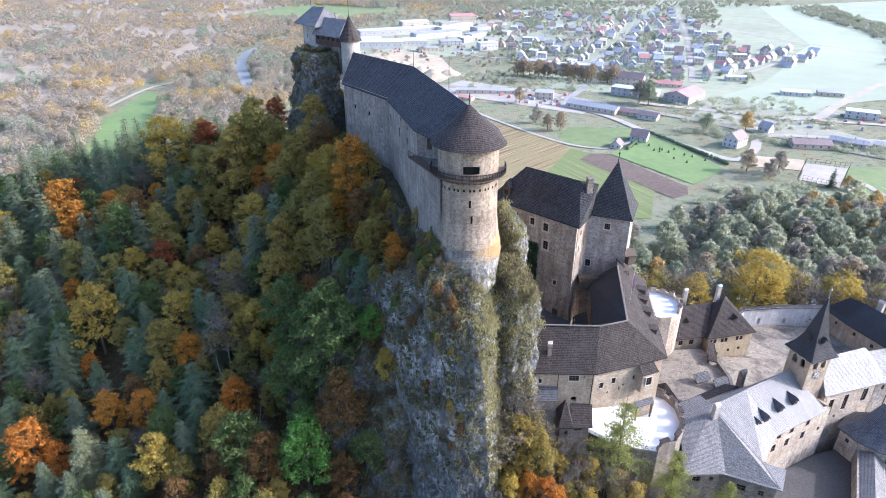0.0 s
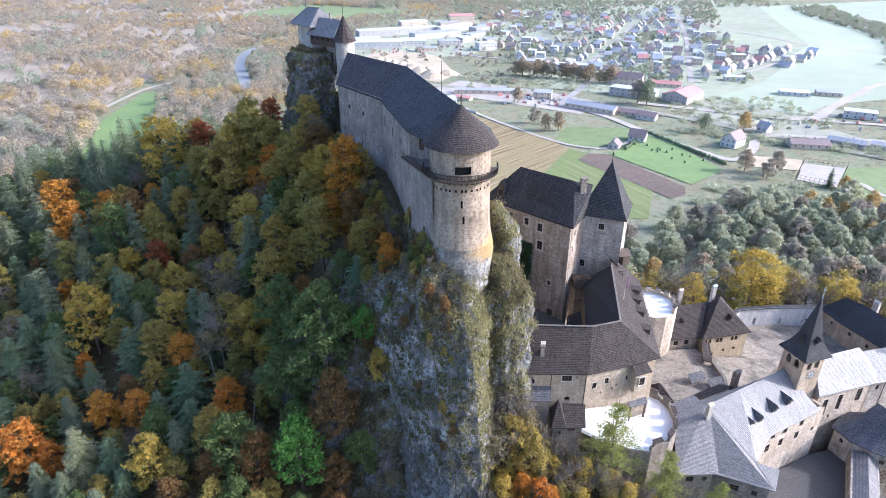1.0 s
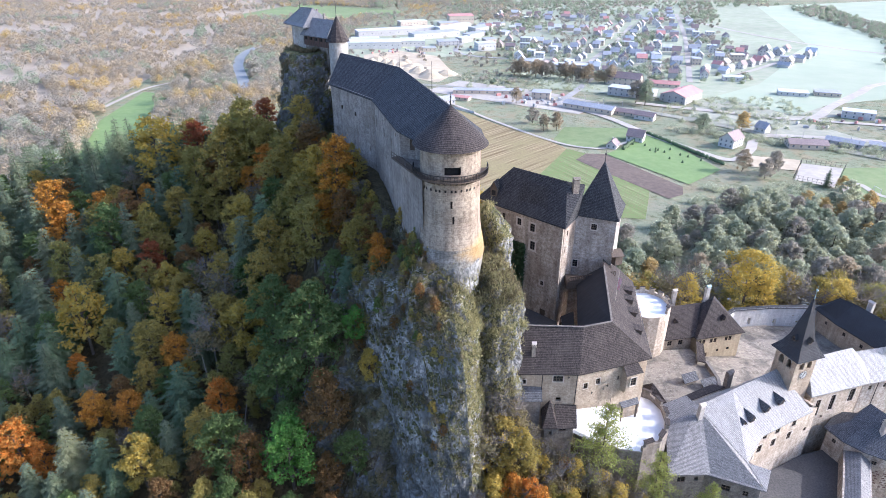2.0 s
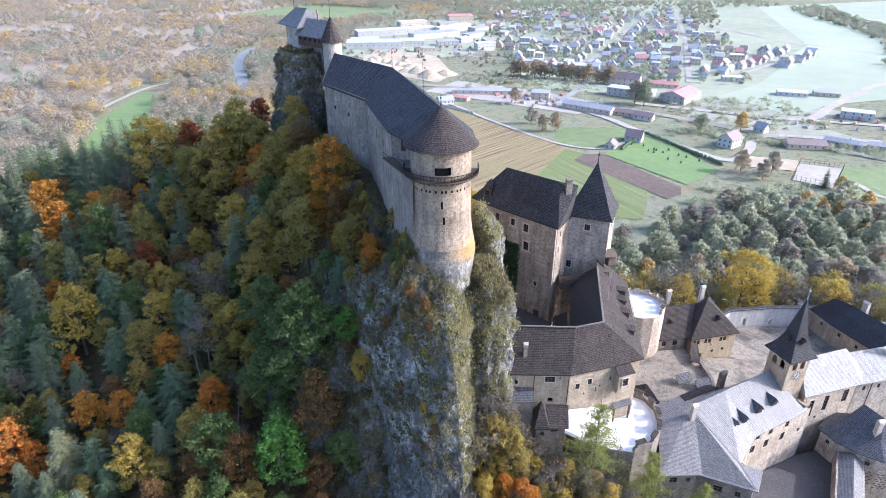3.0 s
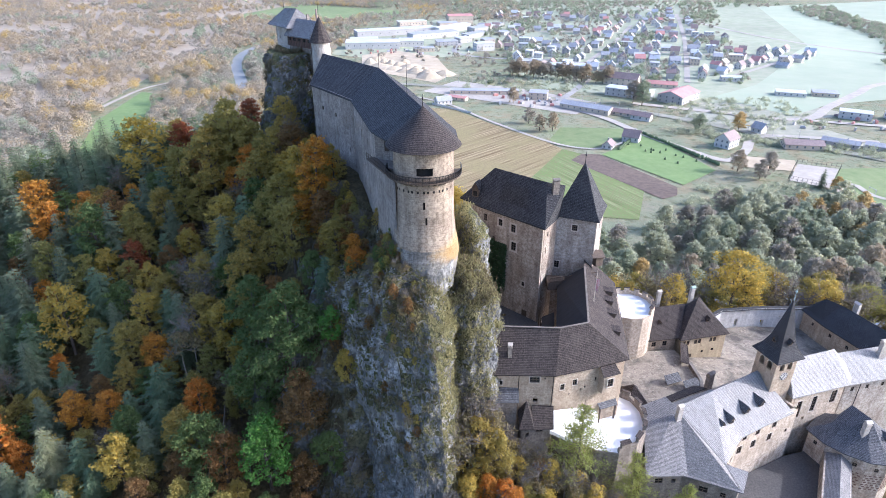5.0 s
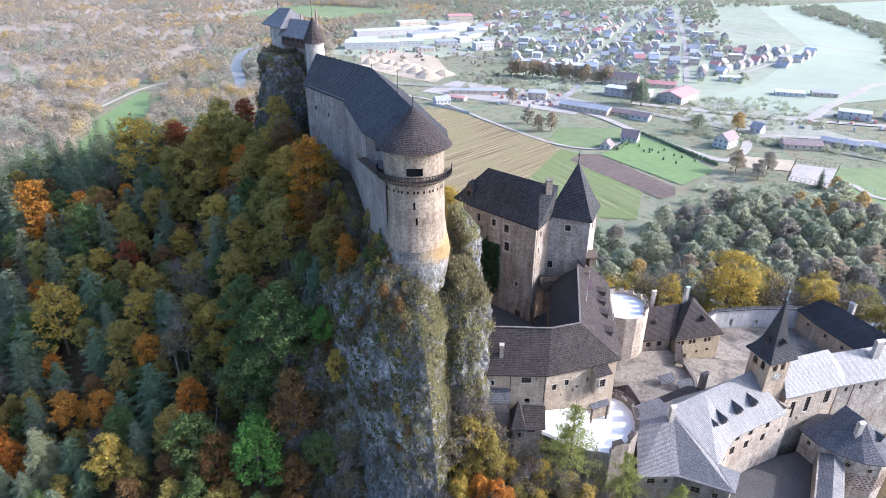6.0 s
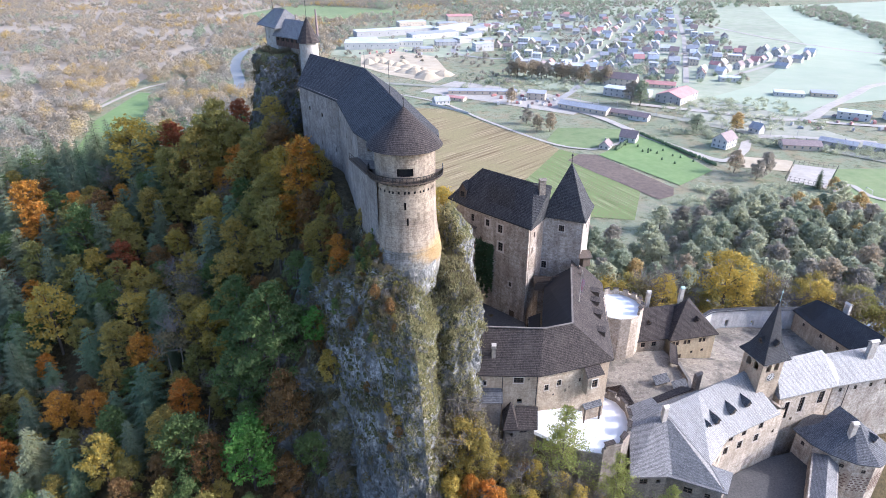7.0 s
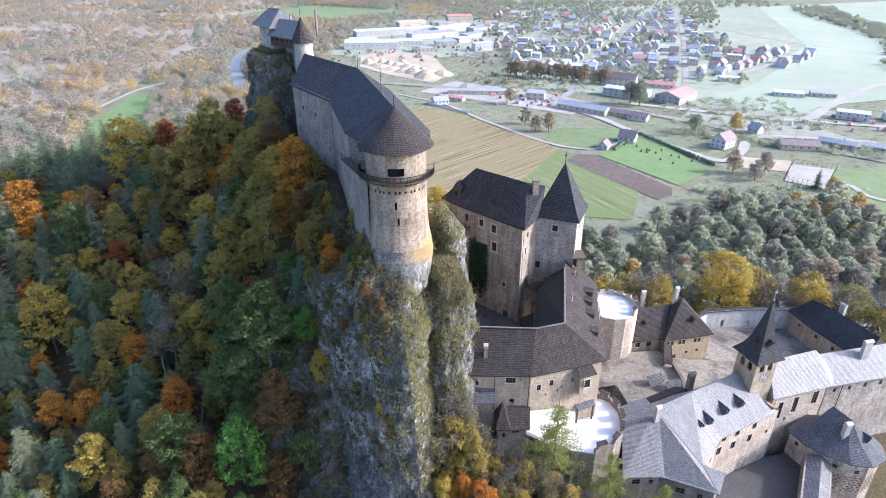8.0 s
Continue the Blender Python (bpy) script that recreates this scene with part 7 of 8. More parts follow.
# ---- vegetation ----
def leaf_cloud(rng, centres, radii, count, size, droop=0.0):
    """Leaf blades strewn through the outer part of ellipsoid clumps."""
    pick = rng.randint(0, len(centres), count)
    d = rng.normal(size=(count, 3))
    d /= np.linalg.norm(d, axis=1)[:, None]
    r = rng.uniform(0.1, 1.15, count) ** 0.6
    p = centres[pick] + d * radii[pick] * r[:, None]
    face = d * 0.7 + rng.normal(size=(count, 3)) * 0.7 + np.array((0, 0, 0.7))
    a = np.cross(face, rng.normal(size=(count, 3)))
    a /= np.linalg.norm(a, axis=1)[:, None] + 1e-9
    b = np.cross(face, a)
    b /= np.linalg.norm(b, axis=1)[:, None] + 1e-9
    s = size * rng.uniform(0.6, 1.35, count)[:, None]
    return leaf_points(p, a * s, b * s * 0.7)


def limbs(rng, height_, r0, spread_, n, lean=0.0):
    sh = Shape()
    top = Vector((lean * height_, 0, height_))
    bend = Vector((rng.uniform(-0.3, 0.3), rng.uniform(-0.3, 0.3), height_ * 0.5))
    sh.tube((0, 0, -1.2), bend, r0, r0 * 0.62, 7)
    sh.tube(bend, top, r0 * 0.62, r0 * 0.12, 6)
    ends = []
    for i in range(n):
        k = rng.uniform(0.35, 0.92)
        o = bend * (k / 0.5) if k < 0.5 else bend.lerp(top, (k - 0.5) * 2)
        an = rng.uniform(0, 6.283)
        ln = spread_ * (1.15 - k * 0.6) * rng.uniform(0.7, 1.1)
        e = o + Vector((math.cos(an) * ln, math.sin(an) * ln, ln * rng.uniform(0.35, 0.9)))
        sh.tube(o, e, r0 * 0.34, r0 * 0.06, 5)
        ends.append(e)
        for j in range(2):
            q = o.lerp(e, rng.uniform(0.45, 0.8))
            f = q + Vector((rng.uniform(-1, 1), rng.uniform(-1, 1), rng.uniform(0.2, 1))) * ln * 0.5
            sh.tube(q, f, r0 * 0.14, r0 * 0.04, 4)
            ends.append(f)
    return sh, ends


def broadleaf(seed, tall, wide, leaves, size, n=9, low=0.16):
    """An uneven crown of many flat sprays round the limbs, ragged at the rim and open underneath."""
    rng = np.random.RandomState(seed)
    sh, ends = limbs(rng, tall * 0.86, tall * 0.022, wide * 0.75, n)
    c = [np.array(e) for e in ends if e.z > tall * 0.3]
    lobes = rng.uniform(0, 6.283, 4)
    for _ in range(110):
        an, k = rng.uniform(0, 6.283), rng.uniform(0, 1) ** 0.9
        z = tall * (low + (0.97 - low) * k)
        rim = math.sqrt(max(0.03, 1 - (1.75 * k - 0.62) ** 2 / 1.28)) * (0.8 + 0.16 * math.sin(2 * an + lobes[0] + 5 * k) + 0.13 * math.sin(5 * an + lobes[1]) + 0.12 * math.sin(9 * k + lobes[2] + an))
        r = wide * 0.86 * rim * rng.uniform(0.25, 1.0) ** 0.45
        c.append(np.array((r * math.cos(an), r * math.sin(an), z + rng.normal() * 0.02 * tall)))
    c = np.array(c)
    rad = np.array([[wide * rng.uniform(0.1, 0.25)] * 2 + [wide * rng.uniform(0.05, 0.13)] for _ in c])
    return sh, leaf_cloud(rng, c, rad, leaves, size)


def spruce(seed, tall, wide, droop=0.3):
    """A dense cone of whorled boughs with hanging side twigs, ragged in outline."""
    rng = np.random.RandomState(seed)
    sh = Shape()
    sh.tube((0, 0, -1.2), (0, 0, tall), tall * 0.016, 0.03, 7)
    P, A, B = [], [], []
    levels = int(tall / 0.6)
    thin = rng.uniform(0, 6.283, 3)
    for l in range(levels):
        k = l / levels
        z = tall * (0.08 + 0.91 * k)
        reach = wide * (1 - k) ** 0.72 * rng.uniform(0.62, 1.15) + 0.16
        m0 = rng.uniform(0, 6.283)
        boughs = 9 if k < 0.7 else 6
        for i in range(boughs):
            an = m0 + 6.283 * (i + rng.uniform(-0.3, 0.3)) / boughs
            ln = reach * rng.uniform(0.5, 1.2) * (0.88 + 0.14 * math.sin(2 * an + thin[0]) + 0.1 * math.sin(3 * an + 7 * k + thin[1]))
            ca, sa = math.cos(an), math.sin(an)
            m = max(2, int(ln / 0.33))
            dr = droop * rng.uniform(0.6, 1.3)
            for j in range(m):
                t = (j + 0.8) / m
                zz = z - ln * dr * t ** 1.3 + 0.22 * ln * max(0, t - 0.7) + rng.uniform(-0.1, 0.1)
                half = (0.2 + 0.34 * ln * (1 - t) * 0.5 + 0.18) * rng.uniform(0.7, 1.2)
                for side in (-1, 1):
                    w = np.array((ca * 0.75 - side * sa * 0.8, sa * 0.75 + side * ca * 0.8, -0.28 + rng.uniform(-0.15, 0.15)))
                    P.append((ca * ln * t, sa * ln * t, zz))
                    A.append(w * half * 0.55)
                    B.append(np.array((-w[1], w[0], rng.uniform(-0.6, 0.6))) * 0.105)
    p, a, b = np.array(P), np.array(A), np.array(B)
    return sh, leaf_points(p + a * 0.9, a, b)


def larch(seed, tall, wide):
    """An airy cone of uneven sprays, thin enough to see through."""
    rng = np.random.RandomState(seed)
    sh = Shape()
    sh.tube((0, 0, -1.2), (0.15, 0.1, tall), tall * 0.013, 0.03, 7)
    P, F = [], []
    for i in range(92):
        k = 0.16 + 0.83 * rng.uniform(0, 1) ** 0.85
        an = rng.uniform(0, 6.283)
        ln = wide * min(1.0, 1.5 * (1 - k)) ** 0.8 * rng.uniform(0.45, 1.1) + 0.3
        o = Vector((0.1 * k, 0.07 * k, tall * k))
        e = o + Vector((math.cos(an) * ln, math.sin(an) * ln, ln * rng.uniform(-0.12, 0.3)))
        sh.tube(o, e, 0.05, 0.015, 4)
        for j in range(int(16 + ln * 17)):
            t = rng.uniform(0.15, 1.05)
            q = o.lerp(e, t)
            P.append((q.x, q.y, q.z) + rng.normal(size=3) * np.array((0.28, 0.28, 0.2)) * (0.5 + ln * 0.25))
    p = np.array(P)
    a = rng.normal(size=p.shape)
    a /= np.linalg.norm(a, axis=1)[:, None]
    b = np.cross(a, rng.normal(size=p.shape))
    b /= np.linalg.norm(b, axis=1)[:, None]
    return sh, leaf_points(p, a * 0.15, b * 0.07)


def bare(seed, tall, wide, n=16):
    rng = np.random.RandomState(seed)
    sh, ends = limbs(rng, tall, tall * 0.016, wide, n)
    for e in list(ends):
        for _ in range(5):
            f = Vector(e) + Vector((rng.uniform(-1, 1), rng.uniform(-1, 1), rng.uniform(0.0, 1.2))) * wide * 0.32
            sh.tube(e, f, 0.03, 0.012, 3)
    return sh


LM = {  # leaves by kind
    "spruce": leaf_mat("spruce_needles", (0.12, 0.155, 0.09), (0.16, 0.19, 0.105), (0.23, 0.25, 0.145), 0.35, 0.35),
    "fir": leaf_mat("blue_green_fir_needles", (0.11, 0.165, 0.09), (0.15, 0.205, 0.105), (0.21, 0.25, 0.135), 0.35, 0.4),
    "pale_spruce": leaf_mat("pale_spruce_needles", (0.20, 0.21, 0.11), (0.20, 0.21, 0.11), (0.27, 0.27, 0.15), 0.3, 0.5),
    "oak": leaf_mat("fading_oak_leaves", (0.23, 0.23, 0.065), (0.42, 0.29, 0.065), (0.38, 0.32, 0.10), 0.5, 0.45),
    "green": leaf_mat("late_green_leaves", (0.10, 0.155, 0.05), (0.15, 0.20, 0.06), (0.20, 0.24, 0.085), 0.5, 0.5),
    "bright": leaf_mat("bright_green_leaves", (0.10, 0.24, 0.04), (0.14, 0.28, 0.05), (0.17, 0.29, 0.07), 0.45, 0.5),
    "yellow": leaf_mat("yellow_maple_leaves", (0.46, 0.32, 0.05), (0.55, 0.40, 0.08), (0.50, 0.42, 0.13), 0.55),
    "orange": leaf_mat("orange_beech_leaves", (0.56, 0.20, 0.03), (0.58, 0.30, 0.04), (0.48, 0.25, 0.06)),
    "red": leaf_mat("dark_red_leaves", (0.30, 0.09, 0.04), (0.36, 0.11, 0.04), (0.30, 0.13, 0.06)),
    "rust": leaf_mat("rusty_leaves", (0.22, 0.13, 0.05), (0.34, 0.17, 0.055), (0.24, 0.16, 0.07)),
    "brush": leaf_mat("bare_brush", (0.17, 0.145, 0.08), (0.25, 0.195, 0.095), (0.25, 0.215, 0.11)),
    "larch": leaf_mat("larch_needles", (0.22, 0.27, 0.07), (0.26, 0.29, 0.08), (0.36, 0.35, 0.12), 0.6),
    # willow and far tints are lifted and greyed to hold distance haze
    "willow": leaf_mat("haze_grey_willow_leaves", (0.38, 0.40, 0.275), (0.46, 0.455, 0.305), (0.50, 0.51, 0.37), 0.6, 0.3),
    "far_tan": hazed_leaf_mat("hazed_autumn_leaves", (0.48, 0.385, 0.25), (0.41, 0.355, 0.27)),
    "far_gold": hazed_leaf_mat("hazed_golden_leaves", (0.55, 0.42, 0.18), (0.5, 0.37, 0.18)),
    "far_grey": hazed_leaf_mat("hazed_grey_woods", (0.35, 0.315, 0.25), (0.40, 0.36, 0.29)),
    "far_green": hazed_leaf_mat("hazed_green_trees", (0.30, 0.34, 0.23), (0.37, 0.39, 0.27)),
}
STOCK = {}
NAMES = {"spruce": "spruce_tree", "larch": "larch_tree", "fir": "fir_tree", "pale_spruce": "spruce_tree", "bright": "ash_tree", "red": "rowan_tree", "oak": "oak_tree", "green": "ash_tree", "yellow": "maple_tree", "orange": "beech_tree", "rust": "hornbeam_tree", "brush": "bare_tree", "willow": "willow_tree"}


def stock(kind, seed, tall, wide, leaves, size):
    """Trunk and crown meshes for a tree of a kind, made once."""
    key = (kind, seed)
    if key not in STOCK:
        if kind == "twiggy":
            rng = np.random.RandomState(seed + 50)
            sh = bare(seed + 50, 9.5, 3.4)
            c = rng.normal(size=(14, 3)) * np.array((1.6, 1.6, 1.4)) + np.array((0, 0, 6.0))
            v, q = leaf_cloud(rng, c, np.full((14, 3), 1.2), 900, 0.17)
        elif kind in ("spruce", "fir"):
            sh, (v, q) = spruce(seed, tall, wide)
        elif kind == "larch":
            sh, (v, q) = larch(seed, tall, wide)
        else:
            sh, (v, q) = broadleaf(seed, tall, wide, leaves, size, 14 if kind == "grand" else 9, 0.36 if kind == "grand" else 0.2)
        STOCK[key] = (mesh_of("trunk", sh, M["twig"] if kind == "twiggy" else M["bark"]), v, q, {})
    return STOCK[key]


def tree(kind, look_, x, y, z, seed, scale, label, category="tree", group="", tall=12.0, wide=4.2, leaves=4400, size=0.15):
    if look_ == "brush" and kind == "broad":
        kind, seed = "twiggy", seed % 3
    if kind == "broad" and scale < 0.45:
        kind, seed, leaves, size = "low", seed % 4, 700, 0.36
    elif kind == "broad" and x < -75:
        kind, leaves, size = "thin", 2400, 0.19
    trunk, v, q, crowns = stock(kind, seed, tall, wide, leaves, size)
    if look_ not in crowns:
        crowns[look_] = fast_mesh("crown", v, q, LM[look_])
    t = thing(NAMES.get(look_, "tree"), (x, y, z), label, category, group)
    t.rotation_euler = (0, 0, rt.uniform(0, 6.28))
    t.scale = (scale * rt.uniform(0.9, 1.1), scale * rt.uniform(0.9, 1.1), scale)
    for nm, me in (("trunk", trunk), ("crown", crowns[look_])):
        ob = new(nm, me)
        ob.parent = t
    return t


rt = random.Random(21)
LABELS = {"spruce": "dark green spruce on the wooded slope", "oak": "olive-brown fading oak on the wooded slope", "green": "still green broadleaf tree on the slope",
          "yellow": "yellow autumn maple on the slope", "orange": "bright orange autumn beech on the slope", "rust": "rusty brown autumn tree on the slope", "brush": "leafless grey-brown thicket tree on the slope",
          "fir": "soft blue-green fir on the wooded slope", "pale_spruce": "pale spruce on the wooded slope", "bright": "bright green broadleaf tree on the slope", "red": "dark red autumn rowan on the slope"}
spots = []


def free(x, y, gap):
    return all((x - a) ** 2 + (y - b) ** 2 > gap * gap for a, b in spots)


def castle_clear(x, y):
    """True where no building or bare crag stands."""
    if y > 95 and x > -24 + (135 - min(y, 135)) * 0.47 - 2.5 and x < 140 and y < 170:
        return False
    if -46 < x < -16 and 143 < y < 172:
        return False
    if 68 < y < 92 and x > -7.0:
        return False
    return not (x > -5.5 and y > 66)


# trees that stand out by colour or shape: x, y, kind, scale
STANDOUTS = [(-52.9, 103.5, "orange", 0.85), (-40.1, 92.1, "orange", 0.79), (-66.9, 129, "red", 0.71), (-77.4, 113.8, "yellow", 1.07), (-87.6, 124.8, "orange", 0.59), (-77.1, 107.3, "orange", 0.46), (-67.4, 95.1, "orange", 0.76), (-59.7, 93.9, "orange", 0.75), 
             (-52.7, 82.1, "yellow", 0.93), (-79.1, 86.9, "orange", 1.11), (-74.4, 86.6, "orange", 0.73), (-24.7, 81, "bright", 1.17), (-36.4, 82.1, "green", 1.1), (-41.7, 86.1, "oak", 0.85), (-53.4, 88.8, "green", 0.82), (-32.5, 80.8, "rust", 0.94), 
             (-38.9, 106.1, "yellow", 0.86), (-94.6, 142.9, "orange", 0.93), (-78.4, 134.5, "green", 1.05), (-102.6, 152.4, "orange", 0.58), (-46.3, 148.7, "oak", 1.5), (-51.3, 146.1, "oak", 1.5), (-39.7, 141.1, "orange", 0.72), (-66.8, 167.5, "red", 0.78), 
             (-76.1, 162.4, "yellow", 1.23), (-61.2, 150.4, "oak", 1.16), (-77.4, 154.4, "orange", 0.53), (-100.5, 150, "orange", 1.01), (-23.2, 109.3, "oak", 1.08), (-23.2, 121.7, "yellow", 0.74), (-17.9, 114.8, "orange", 0.88), (-21.3, 112.5, "orange", 0.59), 
             (-27.3, 126.4, "yellow", 0.64), (-8.7, 96.7, "orange", 0.49), (-8, 94.2, "orange", 0.49), (-1.6, 89.2, "yellow", 0.36), (-12.7, 89.9, "bright", 0.6), (-10.1, 86.3, "yellow", 0.48), (-18.2, 84.9, "rust", 1.12), (-20.4, 90, "green", 1.5), 
             (-29.7, 100.2, "green", 1.29), (-28.4, 91.5, "green", 1.08), (-15.2, 116.2, "oak", 0.65), (-15.9, 108.8, "rust", 0.57), (-8, 79.3, "brush", 0.73), (-13.2, 80.9, "green", 0.73), (-92, 173.3, "spruce", 1.31), (-84.5, 172.6, "spruce", 0.6), 
             (-99, 168.7, "spruce", 1.29), (-106.7, 163.9, "spruce", 1.48), (-113.6, 158.3, "spruce", 1.45), (-102.7, 144.6, "spruce", 1.36), (-114.3, 151.7, "spruce", 1.17), (-65, 149, "fir", 1.4), (-73.3, 169.5, "fir", 1.38), (-70.4, 118.8, "fir", 1.5), 
             (-65, 106, "fir", 1.29), (-66.8, 84.2, "pale_spruce", 1.19), (-47.7, 90.9, "fir", 1), (-90.3, 120.3, "spruce", 1.41), (-83, 126.7, "spruce", 1.23), (-95, 134.7, "pale_spruce", 1.21), (-49.6, 96.4, "fir", 1.21), (-45, 103.6, "brush", 1.18), 
             (-45.2, 114.2, "brush", 1.08)]
for x, y, kind, sc in STANDOUTS:
    spots.append((x, y))
    z = ground_at(x, y) - 0.3
    if kind in ("spruce", "fir", "pale_spruce"):
        tree("fir" if kind == "fir" else "spruce", kind, x, y, z, rt.randint(1, 4), sc, LABELS[kind], "spruce", "", 11.0 if kind == "fir" else 14.0, 4.6 if kind == "fir" else 4.7)
    else:
        tree("broad", kind, x, y, z, rt.randint(1, 6), sc * (1.5 if y > 105 and kind != "oak" else 1.25), LABELS[kind])
for x, y, kind, sc in ((-88, 186, "spruce", 1.3), (-62, 176, "spruce", 1.25), (-66, 182, "brush", 1.3), (-56, 174, "brush", 1.4), (-48, 170, "brush", 1.3), (-52, 165, "oak", 1.2), (-44, 160, "red", 1.0), (-47, 150, "oak", 1.35), (-40, 146, "oak", 1.2), (-36, 140, "oak", 1.1)):
    spots.append((x, y))
    z = ground_at(x, y) - 0.3
    if kind == "spruce":
        tree("spruce", kind, x, y, z, rt.randint(1, 4), sc, LABELS[kind], "spruce", "", 14.0, 4.7)
    else:
        tree("broad", kind, x, y, z, rt.randint(1, 6), sc, LABELS[kind])
tries = 0
while len(spots) < 900 and tries < 24000:
    tries += 1
    x, y = rt.uniform(-150, 2), rt.uniform(60, 196)
    if x < -66 - 0.45 * y or not castle_clear(x, y) or not free(x, y, 4.2 if y < 105 else 4.7):
        continue
    z = ground_at(x, y)
    if z < 14:
        continue
    left = min(1.0, max(0.0, (-x - 34) / 46.0))
    r = rt.random()
    if x > -14 and y < 96:
        spots.append((x, y))
        kind = "brush" if r < 0.4 else "green" if r < 0.66 else "rust" if r < 0.82 else "oak"
        tree("broad", kind, x, y, z - 0.3, rt.randint(1, 6), rt.uniform(0.3, 0.6), LABELS[kind])
        continue
    spots.append((x, y))
    if x > -34 and y < 96:
        shares = (("green", 0.46), ("fir", 0.14), ("oak", 0.12), ("brush", 0.14), ("rust", 0.09), ("yellow", 0.05))
    else:
        shares = (("spruce", 0.03 + 0.25 * left), ("fir", 0.05 + 0.17 * left), ("oak", 0.49 - 0.31 * left), ("brush", 0.15 - 0.05 * left), ("green", 0.14), ("rust", 0.07 - 0.02 * left), ("yellow", 0.04 - 0.02 * left), ("orange", 0.03 + 0.01 * left))
    for kind, share in shares:
        r -= share
        if r < 0:
            break
    if kind in ("spruce", "fir"):
        tree(kind, kind, x, y, z - 0.3, rt.randint(1, 4), rt.uniform(0.75, 1.15) if y < 105 else rt.uniform(0.95, 1.45), LABELS[kind], "spruce", "", 11.0 if kind == "fir" else 14.0, 4.6 if kind == "fir" else 4.7)
    else:
        tree("broad", kind, x, y, z - 0.3, rt.randint(1, 6), rt.uniform(0.62, 0.95) if y < 105 else rt.uniform(0.8, 1.3), LABELS[kind])
for k in range(210):
    y = rt.uniform(88, 135)
    x = -21.6 + (134.4 - y) * 0.487 - rt.uniform(1.2, 9.5)
    if y < 100:
        x = rt.uniform(-14, -3.5)
    kind = rt.choice(("brush", "brush", "brush", "brush", "rust", "oak", "oak", "oak", "yellow" if y > 104 else "brush", "orange" if y > 110 else "rust"))
    tree("broad", kind, x, y, ground_at(x, y) - 0.3, rt.randint(1, 6), rt.uniform(0.26, 0.52) if x < -21.6 + (134.4 - y) * 0.487 - 3 else rt.uniform(0.2, 0.34), "low " + {"brush": "leafless", "rust": "rusty", "oak": "olive-brown", "yellow": "yellow", "orange": "orange"}[kind] + " shrub at the foot of the castle wall", "shrub")
# dead trunks leaning in the wood
for x, y, an, ln in ((-44, 97, 120, 9), (-28, 95, 100, 11), (-52, 84, 125, 7), (-33, 118, 95, 10), (-62, 104, 130, 8), (-36, 88, 80, 8)):
    z = ground_at(x, y)
    t = thing("dead_trunk", (x, y, z), "pale barkless dead trunk leaning among the trees", "dead tree")
    ex, ey = x + math.cos(radians(an)) * ln * 0.55, y + math.sin(radians(an)) * ln * 0.55
    s = Shape()
    s.tube((x, y, z - 0.4), (ex, ey, z + ln), 0.2, 0.07, 7)
    for k in range(7):
        f = 0.35 + 0.09 * k
        q = Vector((x, y, z)).lerp(Vector((ex, ey, z + ln)), f)
        a = rt.uniform(0, 6.283)
        s.tube(q, q + Vector((math.cos(a) * 0.9, math.sin(a) * 0.9, 0.2)), 0.04, 0.015, 4)
    part("trunk", s, M["twig"], t)

# unseen trees on the raised ridge, added to shade the wooded slope
for k in range(26):
    x, y = rt.uniform(-4, 12), rt.uniform(38, 58)
    kind = rt.choice(("oak", "green", "rust", "oak"))
    tree("broad", kind, x, y, ground_at(x, y) - 0.3, rt.randint(1, 6), rt.uniform(0.75, 0.95), LABELS[kind])
# slope below the gate wing
for x, y, kind, s in ((10, 75, "brush", 0.5), (13, 78, "rust", 0.5), (16, 80, "brush", 0.55), (18.5, 78, "yellow", 0.42), (15, 73, "orange", 0.5), (21, 76, "brush", 0.6), (24, 79, "rust", 0.5), (27, 80, "brush", 0.55),
                      (19, 72, "orange", 0.5), (25, 74, "oak", 0.55), (30, 75, "oak", 0.5), (29, 79, "brush", 0.45), (12, 71, "yellow", 0.4), (18, 79.5, "brush", 0.5), (23, 78.5, "brush", 0.5), (34, 77, "yellow", 0.45), 
                      (38, 76, "oak", 0.5), (40, 73, "rust", 0.5), (22, 70, "rust", 0.5), (28, 70, "oak", 0.5), (33, 71, "brush", 0.5), (110, 95, "green", 0.6), (106, 90, "oak", 0.6), (45, 77, "green", 0.4)):
    tree("broad", kind, x, y, ground_at(x, y) - 0.3, rt.randint(1, 6), s, LABELS[kind].replace("the slope", "the bank below the wing"))
for x, y, top in ((31.2, 80, 66.0), (40.8, 78.0, 56.5), (51, 77.0, 50.0)):
    z = ground_at(x, y) - 0.3
    tree("larch", "larch", x, y, z, 7, (top - z) / 20.0, "feathery yellow-green larch in front of the terrace", "larch", "", 20.0, 5.6)
